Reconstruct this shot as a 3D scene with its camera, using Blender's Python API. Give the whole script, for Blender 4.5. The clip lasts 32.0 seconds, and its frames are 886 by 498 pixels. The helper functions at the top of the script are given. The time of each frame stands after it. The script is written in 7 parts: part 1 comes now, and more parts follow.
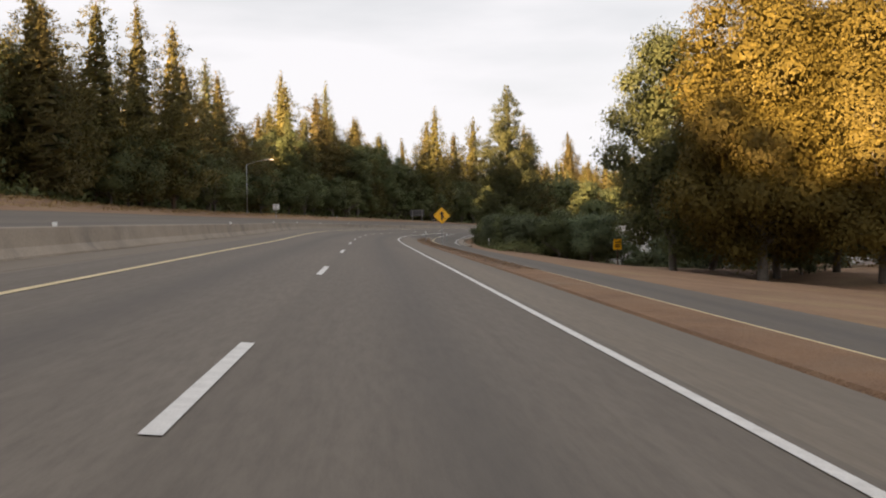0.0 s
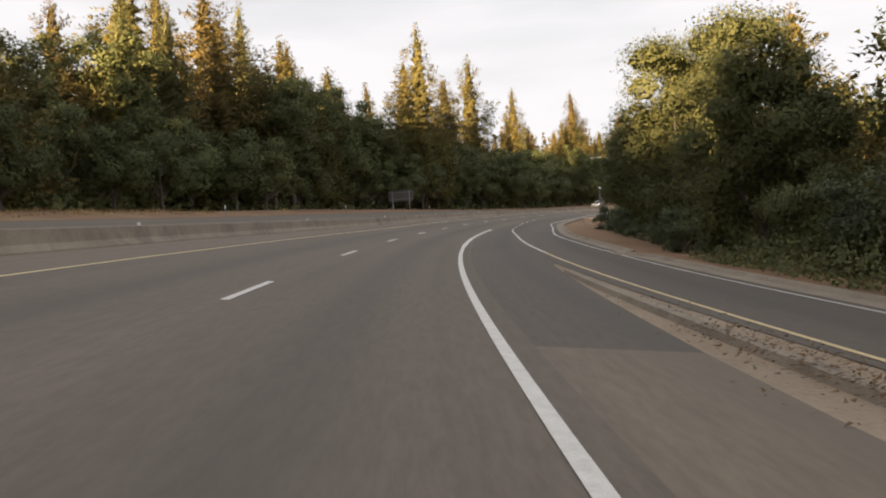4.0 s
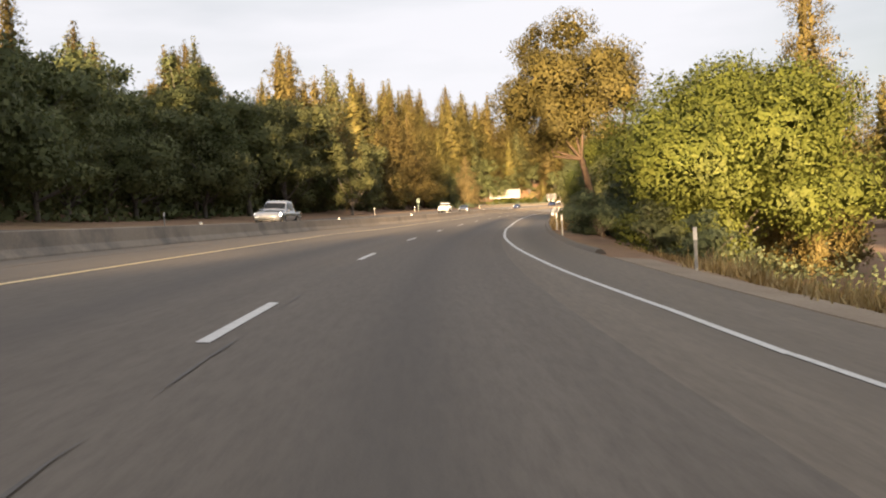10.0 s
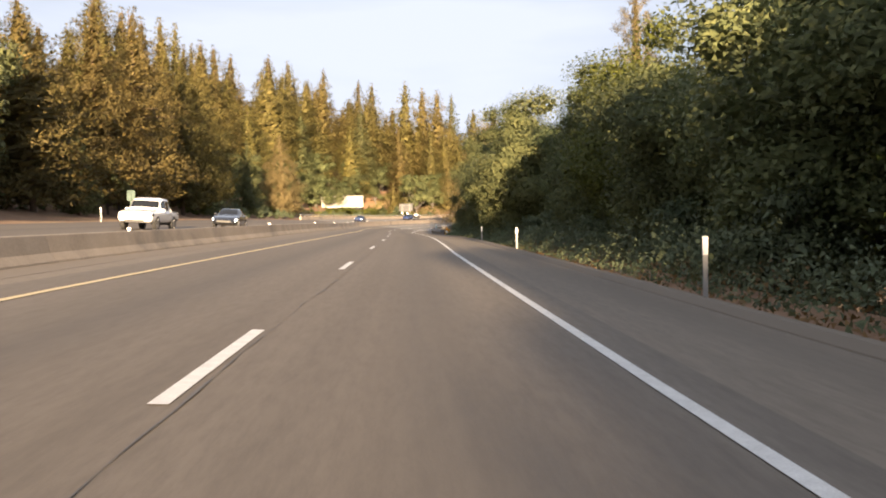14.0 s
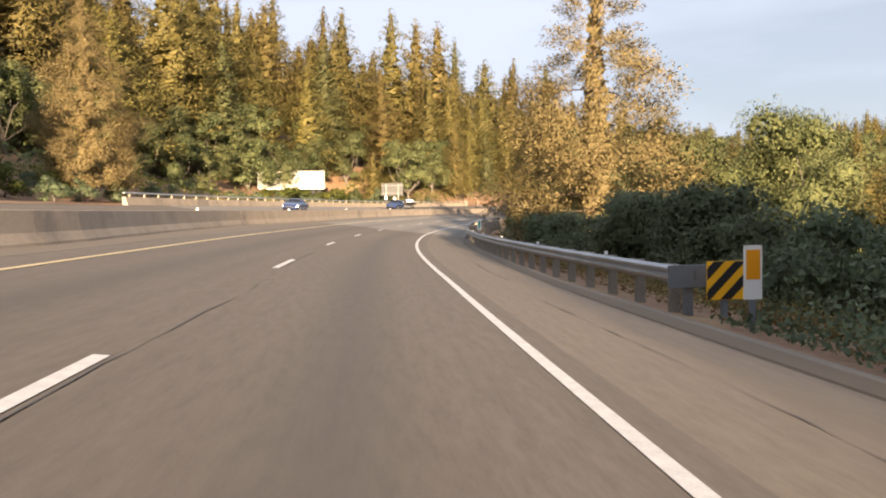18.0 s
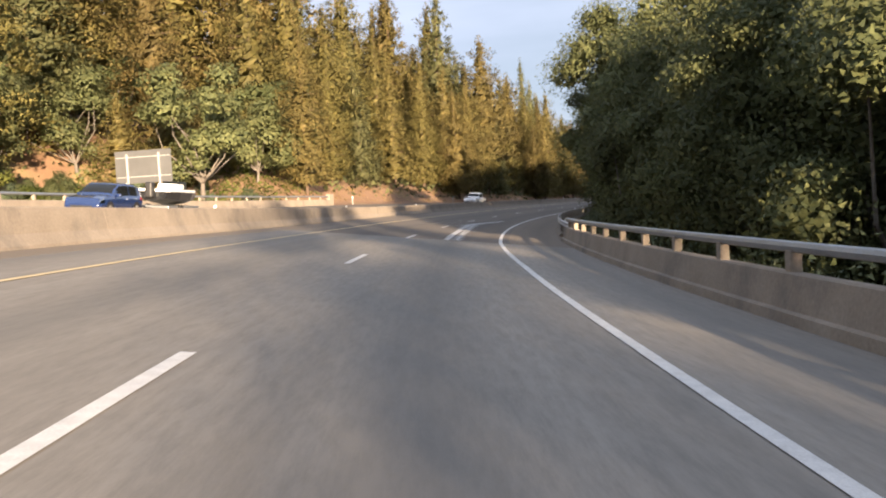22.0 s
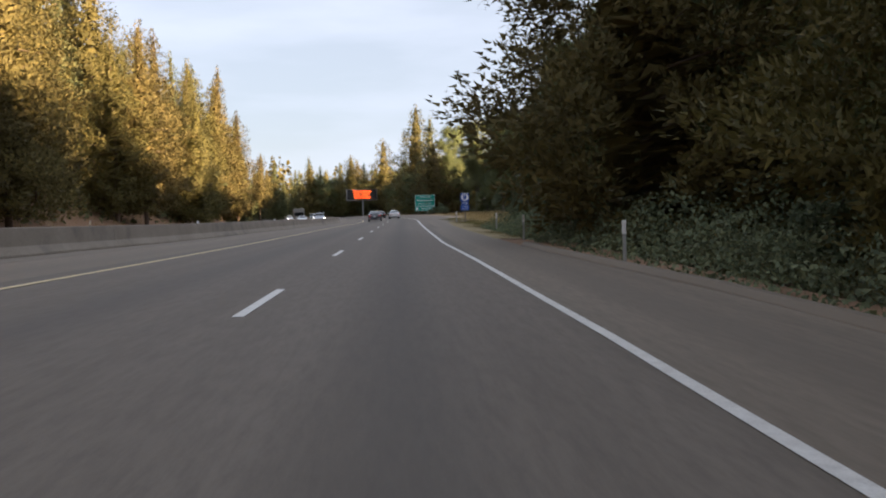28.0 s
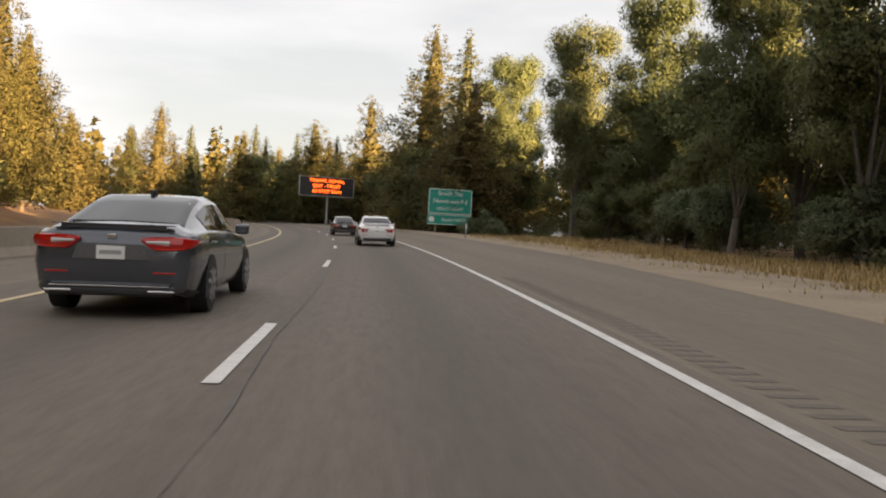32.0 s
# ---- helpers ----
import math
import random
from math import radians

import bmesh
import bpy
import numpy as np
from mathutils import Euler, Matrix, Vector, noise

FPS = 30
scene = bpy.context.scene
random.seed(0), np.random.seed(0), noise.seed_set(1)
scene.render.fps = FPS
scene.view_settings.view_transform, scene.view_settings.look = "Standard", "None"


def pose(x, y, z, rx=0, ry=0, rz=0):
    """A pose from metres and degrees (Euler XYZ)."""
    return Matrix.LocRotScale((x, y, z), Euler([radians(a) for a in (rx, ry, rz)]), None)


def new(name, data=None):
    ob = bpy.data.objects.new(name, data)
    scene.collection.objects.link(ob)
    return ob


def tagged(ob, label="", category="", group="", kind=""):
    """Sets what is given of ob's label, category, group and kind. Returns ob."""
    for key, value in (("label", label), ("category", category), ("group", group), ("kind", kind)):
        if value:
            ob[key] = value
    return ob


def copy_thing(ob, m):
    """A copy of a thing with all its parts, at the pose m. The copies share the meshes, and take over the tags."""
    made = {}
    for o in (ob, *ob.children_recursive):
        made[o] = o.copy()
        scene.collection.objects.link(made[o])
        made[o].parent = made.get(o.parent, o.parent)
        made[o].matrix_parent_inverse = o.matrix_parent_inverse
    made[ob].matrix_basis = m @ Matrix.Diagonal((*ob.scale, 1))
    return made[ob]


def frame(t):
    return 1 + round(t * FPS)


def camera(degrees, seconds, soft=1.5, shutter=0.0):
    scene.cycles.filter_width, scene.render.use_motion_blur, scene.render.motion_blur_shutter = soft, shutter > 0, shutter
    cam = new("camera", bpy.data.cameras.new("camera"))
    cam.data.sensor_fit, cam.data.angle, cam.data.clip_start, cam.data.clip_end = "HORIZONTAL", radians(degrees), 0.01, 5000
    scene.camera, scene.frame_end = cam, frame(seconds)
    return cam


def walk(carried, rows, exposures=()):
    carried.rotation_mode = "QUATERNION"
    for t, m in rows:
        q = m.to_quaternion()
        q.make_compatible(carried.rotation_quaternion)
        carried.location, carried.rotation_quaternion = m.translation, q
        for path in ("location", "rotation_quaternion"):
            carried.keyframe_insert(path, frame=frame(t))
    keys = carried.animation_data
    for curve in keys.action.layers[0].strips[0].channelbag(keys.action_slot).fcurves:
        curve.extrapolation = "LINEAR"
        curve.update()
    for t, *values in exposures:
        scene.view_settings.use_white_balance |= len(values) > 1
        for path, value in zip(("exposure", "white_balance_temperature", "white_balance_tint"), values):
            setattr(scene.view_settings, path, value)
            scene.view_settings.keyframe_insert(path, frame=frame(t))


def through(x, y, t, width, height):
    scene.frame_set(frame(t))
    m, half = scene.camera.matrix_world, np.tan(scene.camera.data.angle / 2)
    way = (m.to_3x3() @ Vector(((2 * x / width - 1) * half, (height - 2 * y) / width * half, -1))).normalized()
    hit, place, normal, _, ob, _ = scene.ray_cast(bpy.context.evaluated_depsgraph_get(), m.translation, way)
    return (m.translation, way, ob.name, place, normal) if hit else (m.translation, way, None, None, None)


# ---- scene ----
cam = camera(54.0, 32.0, soft=2.0)
# seconds, x, y, z, yaw, pitch, lean
PATH = [
    (0.0, 0.019, -0.017, 1.202, -0.00, -1.20, 0.79),
    (0.5, -1.110, 13.739, 1.315, -0.15, -1.33, 1.17),
    (1.0, -2.211, 27.508, 1.425, -0.34, -1.52, 1.94),
    (1.5, -3.261, 41.301, 1.525, -0.46, -1.58, 2.34),
    (2.0, -4.216, 55.127, 1.608, -0.66, -1.63, 2.90),
    (2.5, -5.009, 68.967, 1.667, -0.78, -1.71, 3.66),
    (3.0, -5.601, 82.829, 1.723, -0.97, -1.83, 4.43),
    (3.5, -5.971, 96.700, 1.768, -1.13, -1.88, 4.69),
    (4.0, -6.091, 110.553, 1.807, -2.01, -1.87, 4.62),
    (4.5, -5.925, 124.380, 1.845, -3.27, -1.85, 4.53),
    (5.0, -5.432, 138.173, 1.885, -4.72, -1.84, 4.55),
    (5.5, -4.571, 151.918, 1.930, -6.27, -1.81, 4.60),
    (6.0, -3.303, 165.591, 1.980, -8.15, -1.77, 4.56),
    (6.5, -1.607, 179.184, 2.037, -10.25, -1.77, 4.52),
    (7.0, 0.547, 192.694, 2.116, -12.53, -1.82, 4.35),
    (7.5, 3.187, 206.102, 2.205, -14.78, -1.80, 4.08),
    (8.0, 6.341, 219.343, 2.277, -16.90, -1.81, 3.85),
    (8.5, 10.029, 232.396, 2.330, -19.27, -1.90, 3.46),
    (9.0, 14.257, 245.223, 2.352, -21.74, -2.14, 3.57),
    (9.5, 19.003, 257.789, 2.341, -24.37, -2.29, 3.40),
    (10.0, 24.216, 270.068, 2.293, -26.72, -2.53, 3.45),
    (10.5, 29.835, 282.029, 2.236, -28.65, -2.57, 3.69),
    (11.0, 35.819, 293.631, 2.195, -30.54, -2.54, 3.31),
    (11.5, 42.136, 304.922, 2.176, -32.21, -2.47, 2.94),
    (12.0, 48.760, 315.972, 2.182, -33.82, -2.37, 2.30),
    (12.5, 55.655, 326.835, 2.211, -35.37, -2.24, 1.27),
    (13.0, 62.739, 337.503, 2.243, -36.64, -2.11, 0.77),
    (13.5, 69.966, 348.052, 2.252, -37.21, -2.03, 0.54),
    (14.0, 77.325, 358.557, 2.222, -37.36, -2.09, 1.11),
    (14.5, 84.795, 369.046, 2.183, -37.39, -2.09, 1.52),
    (15.0, 92.335, 379.542, 2.139, -37.57, -2.11, 1.51),
    (15.5, 99.919, 390.105, 2.086, -37.73, -2.13, 1.23),
    (16.0, 107.530, 400.809, 2.020, -37.81, -2.15, 0.79),
    (16.5, 115.136, 411.689, 1.939, -37.88, -2.18, 0.34),
    (17.0, 122.708, 422.738, 1.834, -38.01, -2.28, 0.14),
    (17.5, 130.216, 433.876, 1.704, -38.14, -2.51, 0.46),
    (18.0, 137.655, 444.999, 1.561, -38.27, -2.65, 0.96),
    (18.5, 145.069, 456.029, 1.414, -38.48, -2.78, 1.91),
    (19.0, 152.528, 466.886, 1.281, -38.60, -2.68, 2.82),
    (19.5, 160.128, 477.490, 1.169, -38.80, -2.69, 3.69),
    (20.0, 167.940, 487.784, 1.094, -40.00, -2.73, 4.20),
    (20.5, 176.009, 497.747, 1.062, -41.68, -2.74, 3.99),
    (21.0, 184.355, 507.353, 1.048, -43.56, -2.77, 3.84),
    (21.5, 193.027, 516.623, 1.039, -45.97, -2.71, 3.48),
    (22.0, 202.014, 525.558, 1.022, -48.36, -2.67, 3.36),
    (22.5, 211.313, 534.150, 0.996, -50.73, -2.59, 3.28),
    (23.0, 220.944, 542.365, 0.962, -53.03, -2.58, 3.27),
    (23.5, 230.918, 550.179, 0.938, -55.12, -2.51, 3.14),
    (24.0, 241.236, 557.616, 0.937, -56.97, -2.44, 3.28),
    (24.5, 251.903, 564.681, 0.954, -58.83, -2.41, 3.49),
    (25.0, 262.910, 571.377, 0.987, -60.86, -2.38, 3.74),
    (25.5, 274.241, 577.717, 1.035, -62.83, -2.36, 4.02),
    (26.0, 285.875, 583.720, 1.097, -64.66, -2.35, 4.21),
    (26.5, 297.791, 589.414, 1.172, -66.49, -2.31, 4.03),
    (27.0, 309.967, 594.828, 1.255, -68.65, -2.23, 3.05),
    (27.5, 322.369, 599.988, 1.339, -70.62, -2.11, 2.27),
    (28.0, 334.944, 604.932, 1.428, -71.99, -1.97, 1.65),
    (28.5, 347.614, 609.738, 1.526, -72.62, -1.79, 1.38),
    (29.0, 360.309, 614.497, 1.649, -72.88, -1.56, 0.93),
    (29.5, 373.015, 619.298, 1.786, -73.03, -1.49, 0.67),
    (30.0, 385.715, 624.180, 1.935, -73.21, -1.34, -0.17),
    (30.5, 398.388, 629.119, 2.094, -73.25, -1.19, -1.69),
    (31.0, 411.031, 634.053, 2.228, -72.79, -1.19, -2.24),
    (31.5, 423.664, 638.963, 2.357, -72.76, -1.10, -2.73),
    (32.0, 436.315, 643.866, 2.495, -72.74, -1.01, -3.07),
]
walk(cam, [(t, pose(x, y, z, 90 + pitch, lean, yaw)) for t, x, y, z, yaw, pitch, lean in PATH],
     exposures=[(0.0, 2.38, 7400, 10), (8.0, 2.40, 7600, 10), (11.0, 2.35, 6900, 10), (14.0, 2.35, 6400, 10), (17.0, 2.32, 6300, 10), (20.0, 2.27, 6050, 10), (22.0, 2.25, 5900, 10), (23.0, 2.22, 5850, 10),
                (24.0, 2.22, 5750, 10), (26.5, 2.46, 6300, 10), (28.0, 2.46, 6250, 10), (30.0, 2.56, 7100, 10), (32.0, 2.57, 7600, 10)])

# ---- sky and sun ----
SUN_AZ, SUN_EL = radians(32.5), radians(8.0)  # heading that the light travels to (clockwise from +y), height of the sun
world = bpy.data.worlds.new("sky")
scene.world = world
world.use_nodes = True
wn = world.node_tree
wn.nodes.clear()
w_out = wn.nodes.new("ShaderNodeOutputWorld")
w_bg = wn.nodes.new("ShaderNodeBackground")
w_sky = wn.nodes.new("ShaderNodeTexSky")
w_sky.sky_type = "NISHITA"
w_sky.sun_disc = False
w_sky.sun_elevation = SUN_EL
w_sky.sun_rotation = SUN_AZ + math.pi
w_sky.altitude = 500
w_sky.dust_density = 1.5
w_mix = wn.nodes.new("ShaderNodeMix")
w_mix.data_type = "RGBA"
w_geo = wn.nodes.new("ShaderNodeTexCoord")
w_map = wn.nodes.new("ShaderNodeMapping")
w_map.inputs["Scale"].default_value = (1.0, 1.0, 5.0)
w_noise = wn.nodes.new("ShaderNodeTexNoise")
w_noise.inputs["Scale"].default_value = 1.6
w_noise.inputs["Detail"].default_value = 6
w_ramp = wn.nodes.new("ShaderNodeValToRGB")
w_ramp.color_ramp.elements[0].position = 0.34
w_ramp.color_ramp.elements[0].color = (0.60, 0.60, 0.60, 1)
w_ramp.color_ramp.elements[1].position = 0.60
w_ramp.color_ramp.elements[1].color = (0.97, 0.97, 0.97, 1)
w_mix.inputs[7].default_value = (9.4, 9.9, 11.4, 1)  # thin high cloud
wn.links.new(w_geo.outputs["Generated"], w_map.inputs["Vector"])
wn.links.new(w_map.outputs["Vector"], w_noise.inputs["Vector"])
wn.links.new(w_noise.outputs["Fac"], w_ramp.inputs["Fac"])
wn.links.new(w_ramp.outputs["Color"], w_mix.inputs[0])
wn.links.new(w_sky.outputs["Color"], w_mix.inputs[6])
wn.links.new(w_mix.outputs[2], w_bg.inputs["Color"])
w_bg.inputs["Strength"].default_value = 0.0190
wn.links.new(w_bg.outputs["Background"], w_out.inputs["Surface"])
sun = new("sun", bpy.data.lights.new("sun", "SUN"))
sun.data.energy, sun.data.angle, sun.data.color = 5.0, radians(0.6), (1.0, 0.72, 0.44)
sun_to = Vector((math.sin(SUN_AZ) * math.cos(SUN_EL), math.cos(SUN_AZ) * math.cos(SUN_EL), -math.sin(SUN_EL)))
sun.matrix_world = Matrix.Translation((0, 0, 60)) @ sun_to.to_track_quat("-Z", "Y").to_matrix().to_4x4()

# ---- alignment of the highway: the lane line between its two lanes ----
STEP = 30.0
HEADING = [4.58, 4.77, 4.71, 2.93, -0.66, -4.81, -9.00, -13.32, -17.95, -22.97, -28.49, -32.59, -34.38, -35.05, -35.27, -34.46, -33.39, -34.67,
    -38.95, -43.59, -48.19, -53.32, -58.87, -63.99, -67.31, -68.91, -69.23, -69.40, -69.68, -67.68, -65.08, -61.98, -58.68, -55.68, -52.68, -50.68,
    -49.18, -48.18, -47.68, -47.18, -46.68]
LEVEL = [0.10, 0.36, 0.61, 0.79, 0.91, 1.02, 1.13, 1.28, 1.36, 1.29, 1.14, 1.08, 1.12, 1.08, 0.99, 0.84, 0.59, 0.32, 0.10, 0.04, 0.00, -0.06, -0.04,
    0.06, 0.20, 0.35, 0.56, 0.86, 1.14, 1.43, 1.72, 2.01, 2.30, 2.59, 2.87, 3.16, 3.45, 3.74, 4.03, 4.32, 4.61]
BANK = [4.9, 5.6, 6.3, 6.7, 7.0, 7.2, 7.2, 7.0, 6.7, 6.1, 5.0, 3.8, 3.0, 3.1, 3.6, 4.3, 5.1, 5.8, 6.1, 6.1, 6.1, 5.9, 5.8, 5.6, 4.6, 3.0, 1.5, 0.5,
    -0.2, -1.0, -1.5, -2.0, -2.0, -2.0, -2.0, -2.0, -2.0, -2.0, -2.0, -2.0, -2.0]
S0, S1 = -180, 1220


def glide(values, s):
    """Smooth values along the highway, one every STEP metres."""
    v = np.array(values, float)
    u = np.clip(np.asarray(s, float) / STEP, 0, len(v) - 1.001)
    i = u.astype(int)
    f = u - i
    p = [v[np.clip(i + k, 0, len(v) - 1)] for k in (-1, 0, 1, 2)]
    return 0.5 * (2 * p[1] + (p[2] - p[0]) * f + (2 * p[0] - 5 * p[1] + 4 * p[2] - p[3]) * f * f + (3 * p[1] - p[0] - 3 * p[2] + p[3]) * f ** 3)


LINE_S = np.arange(S0, S1 + 1, 1.0)
LINE_H = np.radians(glide(HEADING, LINE_S))
LINE_X = np.concatenate([[0], np.cumsum(-np.sin(LINE_H))])[:-1]
LINE_Y = np.concatenate([[0], np.cumsum(np.cos(LINE_H))])[:-1]
LINE_X += -1.184 - LINE_X[-S0]
LINE_Y += -0.085 - LINE_Y[-S0]
LINE_Z = glide(LEVEL, LINE_S)
LINE_B = np.tan(np.radians(glide(BANK, LINE_S)))


def place(s, d, h=0.0):
    """World coordinates of arrays s (metres along), d (metres to the right of the lane line), h (metres over the banked plane)."""
    s, d, h = np.broadcast_arrays(np.asarray(s, float), np.asarray(d, float), np.asarray(h, float))
    x, y, z, a, b = (np.interp(s, LINE_S, c) for c in (LINE_X, LINE_Y, LINE_Z, LINE_H, LINE_B))
    return np.stack([x + d * np.cos(a), y + d * np.sin(a), z - d * b + h], -1)


def smooth(a, b, v):
    t = np.clip((np.asarray(v, float) - a) / (b - a), 0, 1)
    return t * t * (3 - 2 * t)


def land(s, d):
    """Height of the ground over the banked plane."""
    s, d = np.broadcast_arrays(np.asarray(s, float), np.asarray(d, float))
    b = np.interp(s, LINE_S, LINE_B)
    left = np.maximum(-d - 23.0, 0)
    ramp = (1 - smooth(190, 240, s))
    edge = 9.0 + 10.0 * ramp
    r = np.maximum(d - edge, 0)
    ravine = smooth(520, 560, s) * (1 - smooth(625, 665, s))
    fall = -np.minimum(r * (0.22 + 0.5 * ravine), 3.0 + 5 * ravine) * (0.05 + 0.95 * smooth(78, 125, s)) * (1 - 0.92 * smooth(780, 815, s) * (1 - smooth(950, 990, s)))
    hump = 1.2 * (1 - smooth(60, 150, s)) * smooth(4, 16, left)
    slope = np.interp(s, (280, 420, 500, 600, 680, 860, 960, 1100), (0.04, 0.08, 0.18, 0.24, 0.30, 0.30, 0.2, 0.1))
    rise = hump + np.minimum(slope * np.maximum(left - 3, 0), 20 + 30 * slope) + 1.3 * smooth(655, 690, s) * (1 - smooth(880, 930, s)) * smooth(0.8, 4.5, left)
    yard = smooth(590, 615, s) * (1 - smooth(668, 690, s)) * (1 - smooth(26, 40, left))
    rise = rise * (1 - 0.95 * yard)
    # the bank fades out away from the road
    flat = np.clip(np.abs(d) - 30, 0, None) * np.sign(d) * b
    far_right = 0.10 * np.maximum(d - 70, 0)
    wave = 0.25 * np.sin(s * 0.13 + d * 0.3) * np.clip((np.abs(d + 7) - 22) / 15, 0, 1)
    return np.where(d > 0, fall + far_right, rise) + flat + wave


def stand(s, d):
    return Vector(place(s, d, land(s, d)).tolist())


def turn_at(s):
    return math.degrees(float(np.interp(s, LINE_S, LINE_H)))


# ---- helpers for meshes ----
def mesh_from(name, verts, faces, smooth_shade=False):
    me = bpy.data.meshes.new(name)
    me.from_pydata([tuple(v) for v in verts], [], [tuple(f) for f in faces])
    me.update()
    if smooth_shade:
        me.polygons.foreach_set("use_smooth", [True] * len(me.polygons))
    return me


def quick_mesh(name, verts, faces):
    """A mesh from arrays of vertices and of equal faces."""
    verts, faces = np.asarray(verts, np.float32), np.asarray(faces, np.int32)
    me = bpy.data.meshes.new(name)
    n, k = faces.shape
    me.vertices.add(len(verts))
    me.vertices.foreach_set("co", verts.ravel())
    me.loops.add(n * k)
    me.loops.foreach_set("vertex_index", faces.ravel())
    me.polygons.add(n)
    me.polygons.foreach_set("loop_start", np.arange(0, n * k, k, dtype=np.int32))
    me.update(calc_edges=True)
    return me


def put(name, me, material, parent=None, label=""):
    ob = new(name, me)
    if material and not me.materials:
        me.materials.append(material)
    if parent:
        ob.parent = parent
    if label:
        ob["label"] = label
    return ob


def part(name, bm, material, parent=None, label="", smooth_shade=False):
    me = bpy.data.meshes.new(name)
    bm.to_mesh(me)
    bm.free()
    if smooth_shade:
        me.polygons.foreach_set("use_smooth", [True] * len(me.polygons))
    return put(name, me, material, parent, label)


def box(bm, x0, x1, y0, y1, z0, z1, m=None, bevel=0.0):
    made = bmesh.ops.create_cube(bm, size=1.0)["verts"]
    t = Matrix.Translation(((x0 + x1) / 2, (y0 + y1) / 2, (z0 + z1) / 2)) @ Matrix.Diagonal((x1 - x0, y1 - y0, z1 - z0, 1))
    bmesh.ops.transform(bm, matrix=(m @ t) if m else t, verts=made)
    if bevel:
        es = list({e for v in made for e in v.link_edges})
        bmesh.ops.bevel(bm, geom=es, offset=bevel, segments=2, affect="EDGES", profile=0.5)
    return bm


def block(x0, x1, y0, y1, z0, z1, bevel=0.0):
    return box(bmesh.new(), x0, x1, y0, y1, z0, z1, bevel=bevel)


def tube(bm, p, q, r0, r1=None, sides=10):
    p, q = Vector(p), Vector(q)
    way = q - p
    made = bmesh.ops.create_cone(bm, cap_ends=True, segments=sides, radius1=r0, radius2=r0 if r1 is None else r1, depth=way.length)["verts"]
    bmesh.ops.transform(bm, matrix=Matrix.Translation((p + q) / 2) @ way.to_track_quat("Z", "Y").to_matrix().to_4x4(), verts=made)
    return bm


def rod(p, q, r0, r1=None, sides=10):
    return tube(bmesh.new(), p, q, r0, r1, sides)


def thing(name, m, label, category, group="", kind=""):
    ob = new(name)
    ob.matrix_world = m
    ob.empty_display_size = 0.2
    return tagged(ob, label, category, group, kind)


def at_road(s, d, h=None, turn=0.0):
    """Pose of a thing beside the road that faces the drivers: y ahead along the road, x to the right."""
    p = stand(s, d) if h is None else Vector(place(s, d, h).tolist())
    return Matrix.Translation(p) @ pose(0, 0, 0, 0, 0, turn_at(s) + turn)


def strip(name, s, d0, d1, h0, h1, material, kind="structure", label="", category="", parent=None, lift=0.0):
    """A ribbon along the road between the offsets d0 and d1 (numbers or arrays over s), with s and d as its texture coordinates."""
    s = np.asarray(s, float)
    a, b = place(s, d0, np.asarray(h0) + lift), place(s, d1, np.asarray(h1) + lift)
    verts = np.stack([a, b], 1).reshape(-1, 3)
    i = np.arange(len(s) - 1) * 2
    me = quick_mesh(name, verts, np.stack([i, i + 1, i + 3, i + 2], 1))
    uv = me.uv_layers.new(name="road")
    dd = np.stack([np.broadcast_to(np.asarray(d0, float), s.shape), np.broadcast_to(np.asarray(d1, float), s.shape)], 1).ravel()
    sv = np.repeat(s, 2)
    vi = np.empty(len(me.loops), np.int32)
    me.loops.foreach_get("vertex_index", vi)
    uv.data.foreach_set("uv", np.stack([sv[vi], dd[vi]], 1).astype(np.float32).ravel())
    ob = put(name, me, material, parent)
    if not parent:
        tagged(ob, label, category, kind=kind)
    return ob


def extrude_along(name, s, profile, material, parent=None, closed=True, caps=True):
    """Sweep a profile of (d, h) points along the road."""
    s = np.asarray(s, float)
    prof = np.array(profile, float)
    n, k = len(s), len(prof)
    verts = np.concatenate([place(np.full(k, v), prof[:, 0], prof[:, 1]) for v in s])
    faces = []
    last = k if closed else k - 1
    for i in range(n - 1):
        for j in range(last):
            j2 = (j + 1) % k
            faces.append((i * k + j, i * k + j2, (i + 1) * k + j2, (i + 1) * k + j))
    if caps and closed:
        faces.append(tuple(range(k))[::-1])
        faces.append(tuple((n - 1) * k + j for j in range(k)))
    return put(name, mesh_from(name, verts, faces), material, parent)

# ---- materials ----
def nodes_of(name):
    m = bpy.data.materials.new(name)
    m.use_nodes = True
    nt = m.node_tree
    return m, nt, nt.nodes["Principled BSDF"]


def link(nt, a, b):
    nt.links.new(a, b)


def noise_node(nt, vector, scale, detail=4.0, rough=0.55):
    n = nt.nodes.new("ShaderNodeTexNoise")
    n.inputs["Scale"].default_value, n.inputs["Detail"].default_value, n.inputs["Roughness"].default_value = scale, detail, rough
    if vector is not None:
        link(nt, vector, n.inputs["Vector"])
    return n.outputs["Fac"]


def ramp_node(nt, fac, stops):
    n = nt.nodes.new("ShaderNodeValToRGB")
    e = n.color_ramp.elements
    while len(e) < len(stops):
        e.new(0.5)
    for k, (p, c) in zip(e, stops):
        k.position = p
        k.color = (*c, 1) if len(c) == 3 else (c[0], c[0], c[0], 1)
    link(nt, fac, n.inputs["Fac"])
    return n.outputs["Color"]


